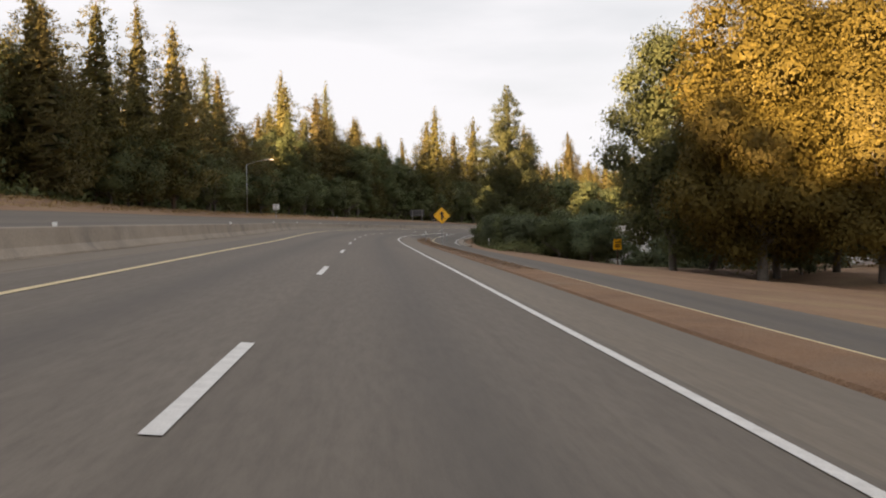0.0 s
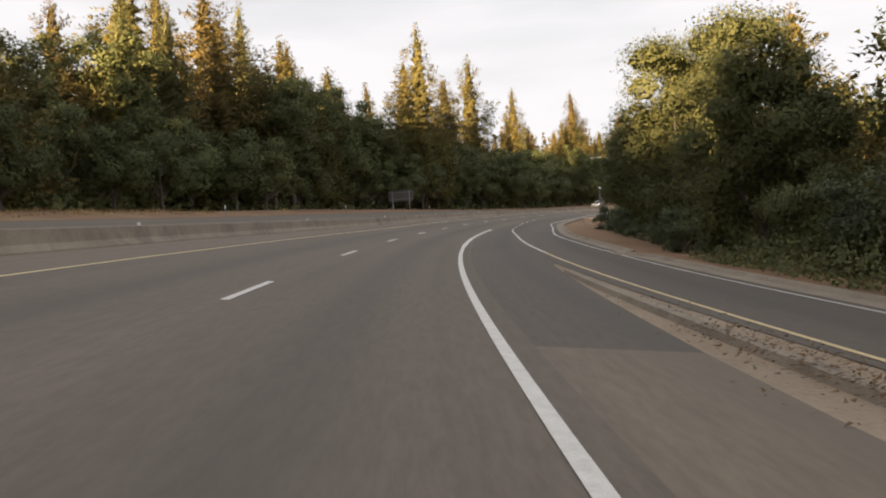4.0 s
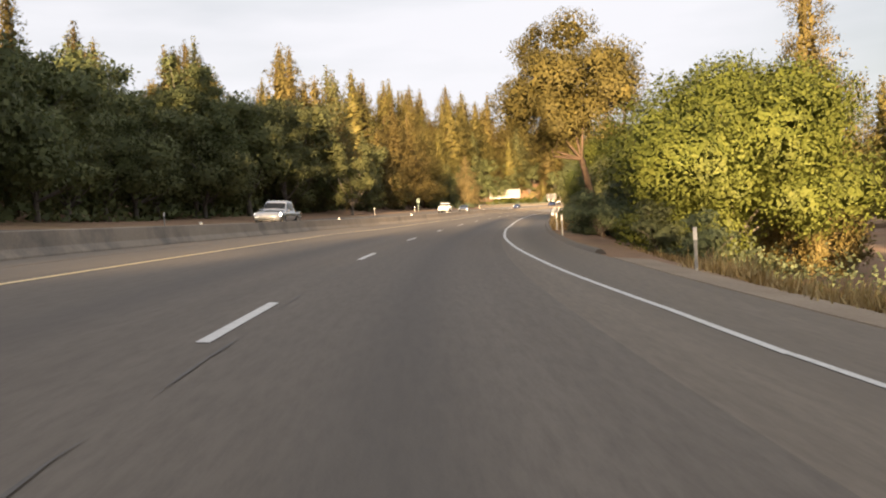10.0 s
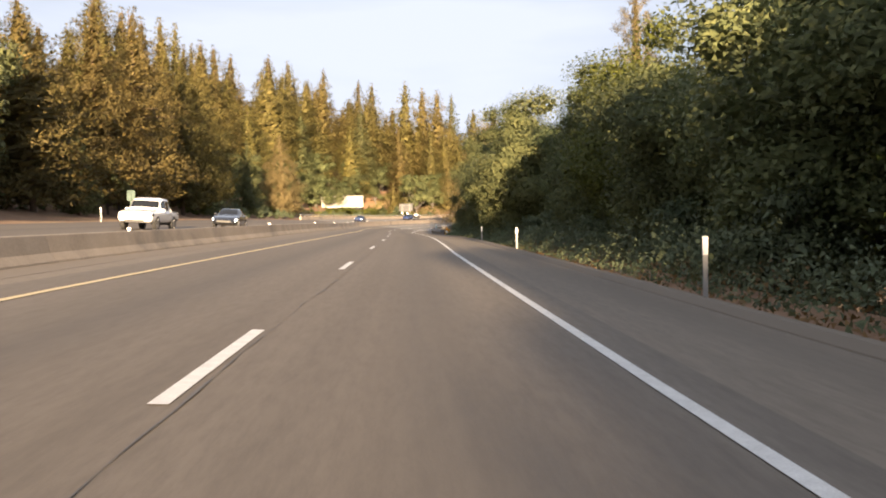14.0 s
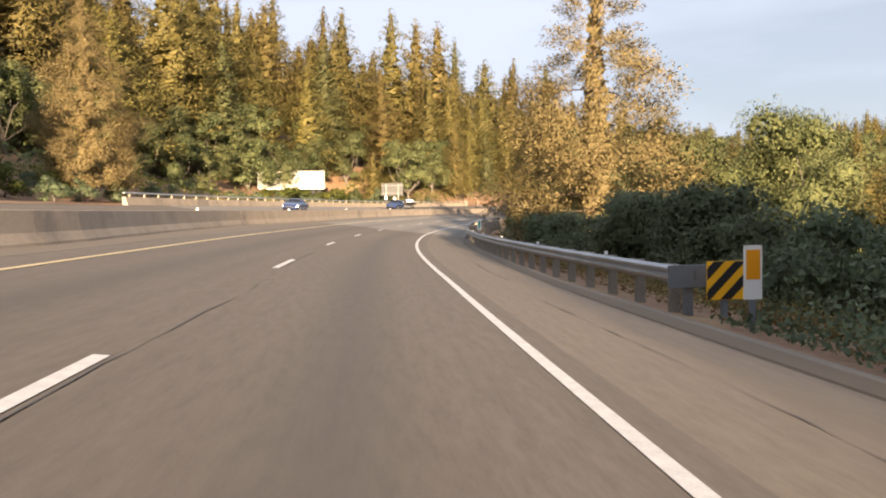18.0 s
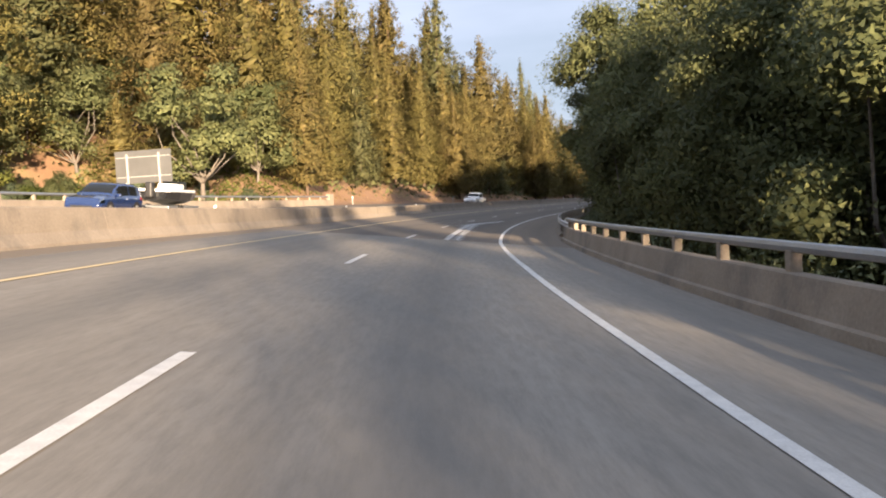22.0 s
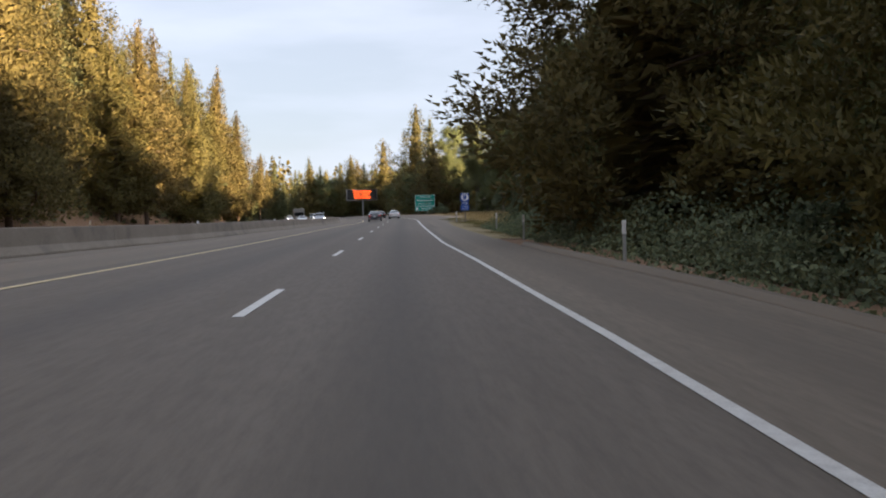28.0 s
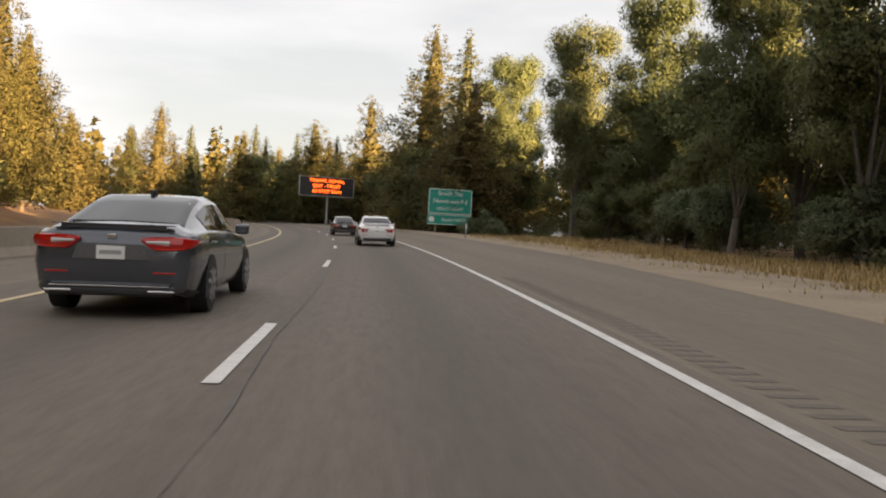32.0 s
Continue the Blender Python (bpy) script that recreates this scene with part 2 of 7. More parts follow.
def mix_node(nt, fac, a, b, mode="MIX"):
    n = nt.nodes.new("ShaderNodeMix")
    n.data_type, n.blend_type = "RGBA", mode
    for socket, v in ((n.inputs[0], fac), (n.inputs[6], a), (n.inputs[7], b)):
        if isinstance(v, (int, float)):
            socket.default_value = v
        elif isinstance(v, tuple):
            socket.default_value = (*v, 1)
        else:
            link(nt, v, socket)
    return n.outputs[2]


def coords(nt, kind="Object", scale=(1, 1, 1)):
    t = nt.nodes.new("ShaderNodeTexCoord")
    m = nt.nodes.new("ShaderNodeMapping")
    m.inputs["Scale"].default_value = scale
    link(nt, t.outputs[kind], m.inputs["Vector"])
    return m.outputs["Vector"]


def bump(nt, p, height, strength, distance):
    b = nt.nodes.new("ShaderNodeBump")
    b.inputs["Strength"].default_value, b.inputs["Distance"].default_value = strength, distance
    link(nt, height, b.inputs["Height"])
    link(nt, b.outputs["Normal"], p.inputs["Normal"])


def surface(name, dark, light, scale=3.0, fine=40.0, rough=0.8, metal=0.0, relief=0.3, depth=0.01, stain=None, kind="Object"):
    """A worn surface: two tones at two scales, with fine relief."""
    m, nt, p = nodes_of(name)
    v = coords(nt, kind)
    big, small = noise_node(nt, v, scale, 5), noise_node(nt, v, fine, 3)
    tone = mix_node(nt, 0.45, ramp_node(nt, big, [(0.3, (0,)), (0.7, (1,))]), ramp_node(nt, small, [(0.3, (0,)), (0.7, (1,))]))
    col = mix_node(nt, tone, dark, light)
    if stain:
        spots = ramp_node(nt, noise_node(nt, v, scale * 0.35, 6, 0.7), [(0.52, (0,)), (0.72, (1,))])
        col = mix_node(nt, spots, col, stain)
    link(nt, col, p.inputs["Base Color"])
    p.inputs["Roughness"].default_value, p.inputs["Metallic"].default_value = rough, metal
    bump(nt, p, small, relief, depth)
    return m


def paint(name, colour, rough=0.35, coat=0.0, metal=0.0, dirt=0.12):
    m, nt, p = nodes_of(name)
    v = coords(nt)
    grime = ramp_node(nt, noise_node(nt, v, 2.2, 6, 0.65), [(0.35, (0,)), (0.8, (1,))])
    dusty = tuple(min(1, c * 0.75 + 0.05) for c in colour)
    col = mix_node(nt, mix_node(nt, dirt, (0, 0, 0), grime), colour, dusty)
    link(nt, col, p.inputs["Base Color"])
    p.inputs["Roughness"].default_value, p.inputs["Metallic"].default_value = rough, metal
    p.inputs["Coat Weight"].default_value = coat
    p.inputs["Coat Roughness"].default_value = 0.08
    return m


def foliage(name, dark, mid, light, through=0.3):
    """Leaves: a tone for each leaf cluster and each plant, with light that passes through."""
    m = bpy.data.materials.new(name)
    m.use_nodes = True
    nt = m.node_tree
    nt.nodes.clear()
    out = nt.nodes.new("ShaderNodeOutputMaterial")
    geo = nt.nodes.new("ShaderNodeNewGeometry")
    info = nt.nodes.new("ShaderNodeObjectInfo")
    leaf = ramp_node(nt, geo.outputs["Random Per Island"], [(0.0, dark), (0.55, mid), (1.0, light)])
    hue = nt.nodes.new("ShaderNodeHueSaturation")
    span = nt.nodes.new("ShaderNodeMapRange")
    span.inputs["To Min"].default_value, span.inputs["To Max"].default_value = 0.488, 0.515
    link(nt, info.outputs["Random"], span.inputs["Value"])
    link(nt, span.outputs["Result"], hue.inputs["Hue"])
    val = nt.nodes.new("ShaderNodeMapRange")
    val.inputs["To Min"].default_value, val.inputs["To Max"].default_value = 0.8, 1.22
    mul = nt.nodes.new("ShaderNodeMath")
    mul.operation = "FRACT"
    by = nt.nodes.new("ShaderNodeMath")
    by.operation = "MULTIPLY"
    by.inputs[1].default_value = 7.31
    link(nt, info.outputs["Random"], by.inputs[0])
    link(nt, by.outputs[0], mul.inputs[0])
    link(nt, mul.outputs[0], val.inputs["Value"])
    link(nt, val.outputs["Result"], hue.inputs["Value"])
    patch = ramp_node(nt, noise_node(nt, coords(nt), 0.55, 3), [(0.35, (0.80,)), (0.65, (1.18,))])
    link(nt, mix_node(nt, 1.0, leaf, patch, "MULTIPLY"), hue.inputs["Color"])
    dif, tra, mix = (nt.nodes.new(k) for k in ("ShaderNodeBsdfPrincipled", "ShaderNodeBsdfTranslucent", "ShaderNodeMixShader"))
    dif.inputs["Roughness"].default_value, dif.inputs["Specular IOR Level"].default_value = 0.6, 0.2
    link(nt, hue.outputs["Color"], dif.inputs["Base Color"])
    link(nt, hue.outputs["Color"], tra.inputs["Color"])
    mix.inputs[0].default_value = through
    link(nt, dif.outputs[0], mix.inputs[1])
    link(nt, tra.outputs[0], mix.inputs[2])
    link(nt, mix.outputs[0], out.inputs["Surface"])
    return m


def road_surface(name, dark, light, track, patch_scale=0.05, seams=False):
    """Asphalt or concrete by metres along and across the road: grain, patches and the lanes' wheel tracks."""
    m, nt, p = nodes_of(name)
    uv = nt.nodes.new("ShaderNodeUVMap")
    uv.uv_map = "road"

    def mapped(sx, sy):
        n = nt.nodes.new("ShaderNodeMapping")
        n.inputs["Scale"].default_value = (sx, sy, 1)
        link(nt, uv.outputs["UV"], n.inputs["Vector"])
        return n.outputs["Vector"]

    grain = noise_node(nt, mapped(0.5, 1), 55, 2)
    speck = noise_node(nt, mapped(0.16, 1), 9, 6, 0.75)
    patch = noise_node(nt, mapped(patch_scale, 0.5), 1.0, 5)
    streak = noise_node(nt, mapped(0.012, 1.6), 1.0, 4)
    tone = mix_node(nt, 0.5, ramp_node(nt, patch, [(0.3, (0,)), (0.7, (1,))]), ramp_node(nt, streak, [(0.32, (0,)), (0.68, (1,))]))
    col = mix_node(nt, tone, dark, light)
    col = mix_node(nt, mix_node(nt, 0.5, (0, 0, 0), ramp_node(nt, speck, [(0.35, (1,)), (0.6, (0,))])), col, tuple(c * 0.72 for c in dark))
    # the middle of each lane is darkened by oil, the wheel tracks are polished
    sep = nt.nodes.new("ShaderNodeSeparateXYZ")
    link(nt, uv.outputs["UV"], sep.inputs[0])
    lane = nt.nodes.new("ShaderNodeMath")
    lane.operation = "PINGPONG"
    lane.inputs[1].default_value = 1.83
    link(nt, sep.outputs["Y"], lane.inputs[0])
    wob = nt.nodes.new("ShaderNodeMath")
    wob.operation = "MULTIPLY_ADD"
    link(nt, streak, wob.inputs[0])
    wob.inputs[1].default_value = 0.9
    link(nt, lane.outputs[0], wob.inputs[2])
    n = nt.nodes.new("ShaderNodeMapRange")
    n.inputs["From Max"].default_value = 2.6
    link(nt, wob.outputs[0], n.inputs["Value"])
    band = ramp_node(nt, n.outputs["Result"], [(0.30, (0,)), (0.62, (0.15,)), (0.85, (1,)), (1.0, (0.8,))])
    col = mix_node(nt, mix_node(nt, 0.55, (0, 0, 0), band), col, track)
    link(nt, col, p.inputs["Base Color"])
    p.inputs["Roughness"].default_value = 0.82
    p.inputs["Specular IOR Level"].default_value = 0.3
    bump(nt, p, grain, 0.15, 0.006)
    return m


ASPHALT = road_surface("asphalt", (0.134, 0.113, 0.092), (0.192, 0.163, 0.132), (0.090, 0.080, 0.071))
RAMP_ASPHALT = road_surface("ramp_asphalt", (0.112, 0.097, 0.082), (0.158, 0.136, 0.113), (0.086, 0.078, 0.070))
SHOULDER = road_surface("shoulder_asphalt", (0.165, 0.136, 0.106), (0.240, 0.200, 0.155), (0.15, 0.126, 0.100))
DECK = road_surface("bridge_concrete", (0.205, 0.186, 0.160), (0.315, 0.286, 0.246), (0.135, 0.128, 0.117))
CONCRETE = surface("barrier_concrete", (0.21, 0.172, 0.132), (0.34, 0.286, 0.226), 0.8, 18, 0.9, relief=0.5, stain=(0.13, 0.115, 0.10))
DIRT = surface("dry_dirt", (0.17, 0.095, 0.052), (0.31, 0.185, 0.105), 0.35, 6.0, 0.95, relief=0.6, depth=0.05, stain=(0.30, 0.215, 0.10))
LITTER = surface("needle_litter", (0.15, 0.078, 0.042), (0.30, 0.175, 0.095), 0.7, 22.0, 0.95, relief=0.9, depth=0.05, stain=(0.24, 0.17, 0.11))
GRAVEL = surface("gravel_dirt", (0.22, 0.165, 0.115), (0.37, 0.295, 0.215), 0.5, 14.0, 0.95, relief=0.8, depth=0.04)
WHITE_LINE = surface("road_paint_white", (0.50, 0.48, 0.45), (0.78, 0.76, 0.72), 6.0, 60, 0.6, relief=0.2)
YELLOW_LINE = surface("road_paint_yellow", (0.52, 0.40, 0.20), (0.72, 0.58, 0.34), 5.0, 60, 0.6, relief=0.2)
BARK = surface("bark", (0.055, 0.038, 0.027), (0.16, 0.105, 0.07), 2.0, 12, 0.95, relief=0.9, depth=0.05)
PALE_BARK = surface("pale_bark", (0.075, 0.064, 0.054), (0.18, 0.158, 0.134), 1.6, 12, 0.95, relief=0.7, depth=0.03)
NEEDLES = foliage("pine_needles", (0.088, 0.076, 0.026), (0.132, 0.109, 0.036), (0.180, 0.143, 0.048), 0.32)
FIR = foliage("fir_needles", (0.084, 0.092, 0.042), (0.124, 0.128, 0.053), (0.163, 0.158, 0.066), 0.36)
OAK = foliage("oak_leaves", (0.090, 0.106, 0.048), (0.130, 0.146, 0.060), (0.172, 0.180, 0.074), 0.36)
# oak leaves with the gold of low sunlight put into their colour
OAK_SUN_GOLD = foliage("golden_oak_leaves", (0.108, 0.083, 0.019), (0.158, 0.119, 0.027), (0.205, 0.155, 0.038), 0.35)
OAK_LIME = foliage("lime_leaves", (0.078, 0.092, 0.020), (0.116, 0.132, 0.028), (0.152, 0.164, 0.040), 0.35)
RUST = foliage("rust_leaves", (0.117, 0.068, 0.027), (0.189, 0.113, 0.047), (0.261, 0.171, 0.077), 0.3)
TAN_NEEDLES = foliage("tan_needles", (0.125, 0.097, 0.043), (0.178, 0.139, 0.062), (0.228, 0.182, 0.085), 0.35)
BRAMBLE = foliage("bramble_leaves", (0.090, 0.114, 0.066), (0.134, 0.162, 0.088), (0.178, 0.204, 0.108), 0.32)
GRASS = foliage("dull_grass", (0.12, 0.11, 0.035), (0.19, 0.165, 0.055), (0.27, 0.22, 0.085), 0.3)
DRY = foliage("dry_grass", (0.26, 0.18, 0.07), (0.40, 0.29, 0.13), (0.52, 0.40, 0.20), 0.3)

# ---- ground, road and barrier ----
def along(knots, s):
    k = np.array(knots, float)
    return np.interp(s, k[:, 0], k[:, 1])


EDGE = [(-180, 5.7), (118, 5.7), (140, 6.6), (152, 10.9), (165, 10.6), (180, 9.7), (200, 8.9), (212, 8.2), (222, 8.2), (238, 7.9), (262, 8.7), (276, 8.1), (290, 7.75), (302, 7.35), (312, 6.8), (330, 6.5),
        (370, 6.5), (388, 6.1), (430, 6.2), (468, 6.9), (482, 6.5), (503, 6.15), (520, 6.3), (540, 6.2), (640, 6.5), (720, 6.8), (760, 7.2), (772, 6.6), (782, 6.35), (812, 6.1), (830, 6.5), (845, 7.5), (860, 8.2),
        (870, 8.8), (890, 9.8), (960, 9.9), (1220, 9.5)]
RIGHT_LINE = [(283, 5.62), (288, 5.5), (296, 5.05), (308, 4.5), (318, 4.15), (334, 3.90), (342, 3.93), (360, 3.72), (386, 3.45), (412, 3.3), (470, 3.57), (503, 3.64), (520, 3.5), (546, 3.43), (572, 3.73), (597, 3.86), (608, 3.85),
              (622, 3.64), (648, 3.72), (670, 3.7), (728, 3.84), (754, 3.98), (768, 3.85), (780, 3.60), (808, 3.60), (836, 3.63), (863, 3.76), (880, 3.76), (1220, 3.7)]
LEFT_LINE = [(-180, -3.45), (11, -3.45), (45, -3.42), (69, -3.85), (85, -4.1), (105, -4.4), (132, -4.3), (178, -3.5), (205, -3.36), (232, -3.34), (262, -3.8), (290, -4.25), (320, -4.55), (340, -3.83), (368, -3.4), (392, -3.62),
             (471, -3.12), (498, -3.46), (527, -3.6), (550, -3.67), (626, -3.84), (655, -4.0), (732, -4.3), (758, -4.02), (786, -4.05), (816, -3.95), (850, -3.6), (1220, -3.6)]
MEDIAN = [(-180, -5.8), (20, -5.85), (48, -5.75), (80, -6.6), (110, -7.4), (140, -7.0), (183, -5.95), (210, -5.75), (238, -5.25), (266, -5.6), (296, -7.2), (324, -7.4), (346, -6.1), (372, -5.65), (399, -6.3), (440, -6.2),
          (480, -6.0), (506, -5.5), (533, -6.7), (556, -6.4), (583, -6.72), (608, -6.78), (634, -6.65), (660, -7.2), (700, -7.4), (740, -7.9), (772, -8.2), (800, -7.8), (860, -7.6), (1220, -7.4)]
MEDIAN_TALL = [(-180, 0.61), (400, 0.60), (470, 0.65), (500, 0.77), (530, 0.82), (560, 0.89), (630, 0.86), (660, 0.77), (1220, 0.77)]
SKEW = 0.4


def build_ground():
    s = np.concatenate([np.arange(S0, 0, 12), np.arange(0, 900, 5), np.arange(900, S1 + 1, 12)]).astype(float)
    d = np.array([-1300, -900, -500, -320, -220, -160, -120, -95, -75, -60, -50, -43, -38, -34, -31, -28.5, -26.5, -25, -22.5, -21, -15, -9, 0, 5.4, 6.2, 7.0, 8.0, 9.0, 10, 11.5, 13, 14.5, 16, 18, 20,
                  23, 27, 32, 38, 46, 56, 70, 90, 120, 160, 220, 300])
    ss, dd = np.meshgrid(s, d, indexing="ij")
    edge = along(EDGE, ss)
    paved = (dd > -20.8) & (dd < edge - 0.5)
    paved |= (ss < 156) & (dd > 7.6) & (dd < 10.6)
    deck = (ss > 546) & (ss < 628) & (dd > -21.5) & (dd < 7.5)
    h = land(ss, dd) + np.where(paved, -0.35, -0.05) + np.where(deck, -6, 0)
    pts = place(ss, dd, h)
    pts[:, d < -330, 2] = np.minimum(pts[:, d < -330, 2], 70)
    # the land runs out into the plain
    ease = np.clip((d - 90) / 180.0, 0, 1) ** 0.8
    ease[0] = 1
    pts[:, :, 2] = pts[:, :, 2] * (1 - ease) - 16.1 * ease
    n, k = ss.shape
    i = np.arange(n * k).reshape(n, k)
    faces = np.stack([i[:-1, :-1], i[:-1, 1:], i[1:, 1:], i[1:, :-1]], -1).reshape(-1, 4)
    verts = pts.reshape(-1, 3)
    plain = np.array([(-4000, -4000, -16), (4000, -4000, -16), (4000, 4000, -16), (-4000, 4000, -16)], float)
    faces = np.concatenate([faces, [[len(verts), len(verts) + 1, len(verts) + 2, len(verts) + 3]]])
    me = quick_mesh("ground", np.concatenate([verts, plain]), faces)
    me.polygons.foreach_set("use_smooth", [True] * len(me.polygons))
    return tagged(put("ground", me, DIRT), "dry reddish-brown forest ground with needles and dead grass", "ground", kind="structure")


ground = build_ground()
BRIDGE0, BRIDGE1 = 551.8, 623.0


def sheet(name, s0, s1, d0, d1, material, label, category, cols=2, skew0=0.0, skew1=0.0, step=3.0, h=0.0, parent=None):
    """A ribbon of the road between two stations; its ends may be skewed, its sides may follow knots."""
    n = max(2, int((s1 - s0) / step) + 1)
    base = np.linspace(0, 1, n)
    f = np.linspace(0, 1, cols)
    rough_s = s0 + (s1 - s0) * base
    lo = along(d0, rough_s) if isinstance(d0, list) else np.full(n, float(d0))
    hi = along(d1, rough_s) if isinstance(d1, list) else np.full(n, float(d1))
    dd = lo[:, None] + (hi - lo)[:, None] * f[None]
    ss = (s0 - skew0 * dd) + ((s1 - skew1 * dd) - (s0 - skew0 * dd)) * base[:, None]
    pts = place(ss, dd, h)
    i = np.arange(n * cols).reshape(n, cols)
    faces = np.stack([i[:-1, :-1], i[:-1, 1:], i[1:, 1:], i[1:, :-1]], -1).reshape(-1, 4)
    me = quick_mesh(name, pts.reshape(-1, 3), faces)
    uv = me.uv_layers.new(name="road")
    vi = np.empty(len(me.loops), np.int32)
    me.loops.foreach_get("vertex_index", vi)
    uv.data.foreach_set("uv", np.stack([ss.ravel()[vi], dd.ravel()[vi]], 1).astype(np.float32).ravel())
    ob = put(name, me, material, parent)
    return ob if parent else tagged(ob, label, category, kind="structure")


for a, b, k0, k1 in ((S0, BRIDGE0, 0, SKEW), (BRIDGE1, S1, SKEW, 0)):
    sheet("road", a, b, -4.6, 4.0, ASPHALT, "worn grey-brown asphalt lanes of the highway", "road", 3, k0, k1)
    sheet("left_shoulder", a, b, MEDIAN, -4.6, SHOULDER, "dusty asphalt shoulder beside the median barrier", "shoulder", 2, k0, k1)
    sheet("opposite_road", a, b, -20.6, MEDIAN, ASPHALT, "opposite carriageway of grey asphalt", "road", 3, k0, k1)
for a, b, k0, k1, m in ((S0, 120, 0, 0, SHOULDER), (120, 268, 0, 0, RAMP_ASPHALT), (268, BRIDGE0, 0, SKEW, SHOULDER), (BRIDGE1, S1, SKEW, 0, SHOULDER)):
    sheet("right_shoulder", a, b, 4.0, EDGE, m, "dusty asphalt shoulder beside the travel lane", "shoulder", 4, k0, k1)
deck = sheet("bridge_deck", BRIDGE0, BRIDGE1, -20.6, 6.5, DECK, "pale worn concrete bridge deck with tyre stains", "bridge deck", 8, SKEW, SKEW, 2.0)
under = extrude_along("girder", np.arange(BRIDGE0 - 4, BRIDGE1 + 5, 4.0), [(-20.9, -0.1), (6.8, -0.1), (6.8, -1.3), (-20.9, -1.3)], CONCRETE, deck)
RAMP_IN = [(-180, 7.35), (118, 7.35), (140, 6.63), (152, 10.86)]
RAMP_OUT = [(-180, 10.9), (80, 10.9), (126, 11.1), (152, 10.9)]
sheet("ramp_road", S0, 152, RAMP_IN, RAMP_OUT, RAMP_ASPHALT, "dark asphalt on-ramp that joins the highway", "road", 3)
# dirt island between the ramp and the highway, with its low asphalt kerb
extrude_along("traffic_island", np.arange(S0, 119, 4.0), [(5.6, -0.1), (5.75, 0.05), (6.5, 0.10), (7.1, 0.10), (7.4, -0.1)], LITTER)
tagged(bpy.data.objects["traffic_island"], "narrow strip of reddish gravel and dead needles", "traffic island", kind="structure")
base = extrude_along("island_tip", np.arange(110, 156, 3.0), [(5.2, -0.4), (5.2, -0.012), (11.2, -0.012), (11.2, -0.4)], GRAVEL)
tagged(base, "flat tip of reddish gravel where the ramp meets the highway", "traffic island", kind="structure")
nose = extrude_along("kerb", np.linspace(100, 134, 12), [(6.3, -0.05), (6.35, 0.09), (6.55, 0.09), (6.6, -0.05)], CONCRETE)
tagged(nose, "weathered low concrete kerb at the island's nose", "kerb", kind="structure")


def sweep_path(name, s, d, prof, material, parent=None, tall=1.0):
    """Sweep a profile (across, up) along a line at offsets d, stretched upwards by tall."""
    s, d, prof = np.asarray(s, float), np.asarray(d, float), np.array(prof, float)
    n, k = len(s), len(prof)
    pts = place(s[:, None], d[:, None] + prof[None, :, 0], prof[None, :, 1] * np.broadcast_to(tall, n)[:, None]).reshape(-1, 3)
    faces = [(i * k + j, i * k + (j + 1) % k, (i + 1) * k + (j + 1) % k, (i + 1) * k + j) for i in range(n - 1) for j in range(k)]
    faces += [tuple(range(k))[::-1], tuple((n - 1) * k + j for j in range(k))]
    return put(name, mesh_from(name, pts, faces), material, parent)


g = np.arange(96, 246, 3.0)
tagged(sweep_path("gutter", g, np.where(g < 150, along(RAMP_OUT, g), along(EDGE, g)), [(-0.05, -0.1), (-0.05, 0.015), (0.55, 0.03), (0.62, 0.14), (0.8, 0.14), (0.8, -0.1)], CONCRETE),
       "pale concrete gutter with a low kerb", "gutter", kind="structure")
DIKE = [(-0.05, -0.1), (0.0, 0.02), (0.10, 0.12), (0.26, 0.13), (0.45, -0.1)]
for a, b in ((306, 545), (634, 780)):
    g = np.arange(a, b, 3.0)
    tagged(sweep_path("asphalt_dike", g, along(EDGE, g), DIKE, SHOULDER), "low worn asphalt dike along the shoulder", "kerb", kind="structure")
tagged(sweep_path("verge", np.arange(246, 306, 3.0), along(EDGE, np.arange(246, 306, 3.0)), [(-0.1, -0.15), (0, 0.02), (1.2, -0.02), (2.0, -0.3)], GRAVEL), "strip of gravel and dirt beside the shoulder", "verge", kind="structure")

g = np.arange(838, 1010, 3.0)
tagged(sweep_path("verge", g, along(EDGE, g), [(-0.15, -0.12), (0, 0.012), (1.5, 0.02), (3.4, -0.01), (5.0, -0.06), (5.6, -0.4)], GRAVEL), "wide strip of tan gravel beside the shoulder", "verge", kind="structure")

TURF = surface("dry_turf", (0.17, 0.13, 0.056), (0.30, 0.232, 0.112), 0.6, 18.0, 0.95, relief=0.8, depth=0.04, stain=(0.34, 0.28, 0.15))


def turf(s0, s1):
    """Dry grassy verge that follows the ground beside the shoulder."""
    s = np.arange(s0, s1 + 1, 5.0)
    d = np.concatenate([[0.0], np.array([8.0, 9.0, 10, 11.5, 13, 14.5, 16, 18, 20, 23, 27])])
    ss, dd = np.meshgrid(s, d, indexing="ij")
    dd = np.where(dd == 0, along(EDGE, ss) - 0.12, dd)
    pts = place(ss, dd, land(ss, dd) + np.where(dd < 7.9, 0.008, -0.005))
    i = np.arange(ss.size).reshape(ss.shape)
    faces = np.stack([i[:-1, :-1], i[:-1, 1:], i[1:, 1:], i[1:, :-1]], -1).reshape(-1, 4)
    return tagged(put("verge", quick_mesh("verge", pts.reshape(-1, 3), faces), TURF), "dry yellow-green turf beside the shoulder", "verge", kind="structure")


turf(785, 840)

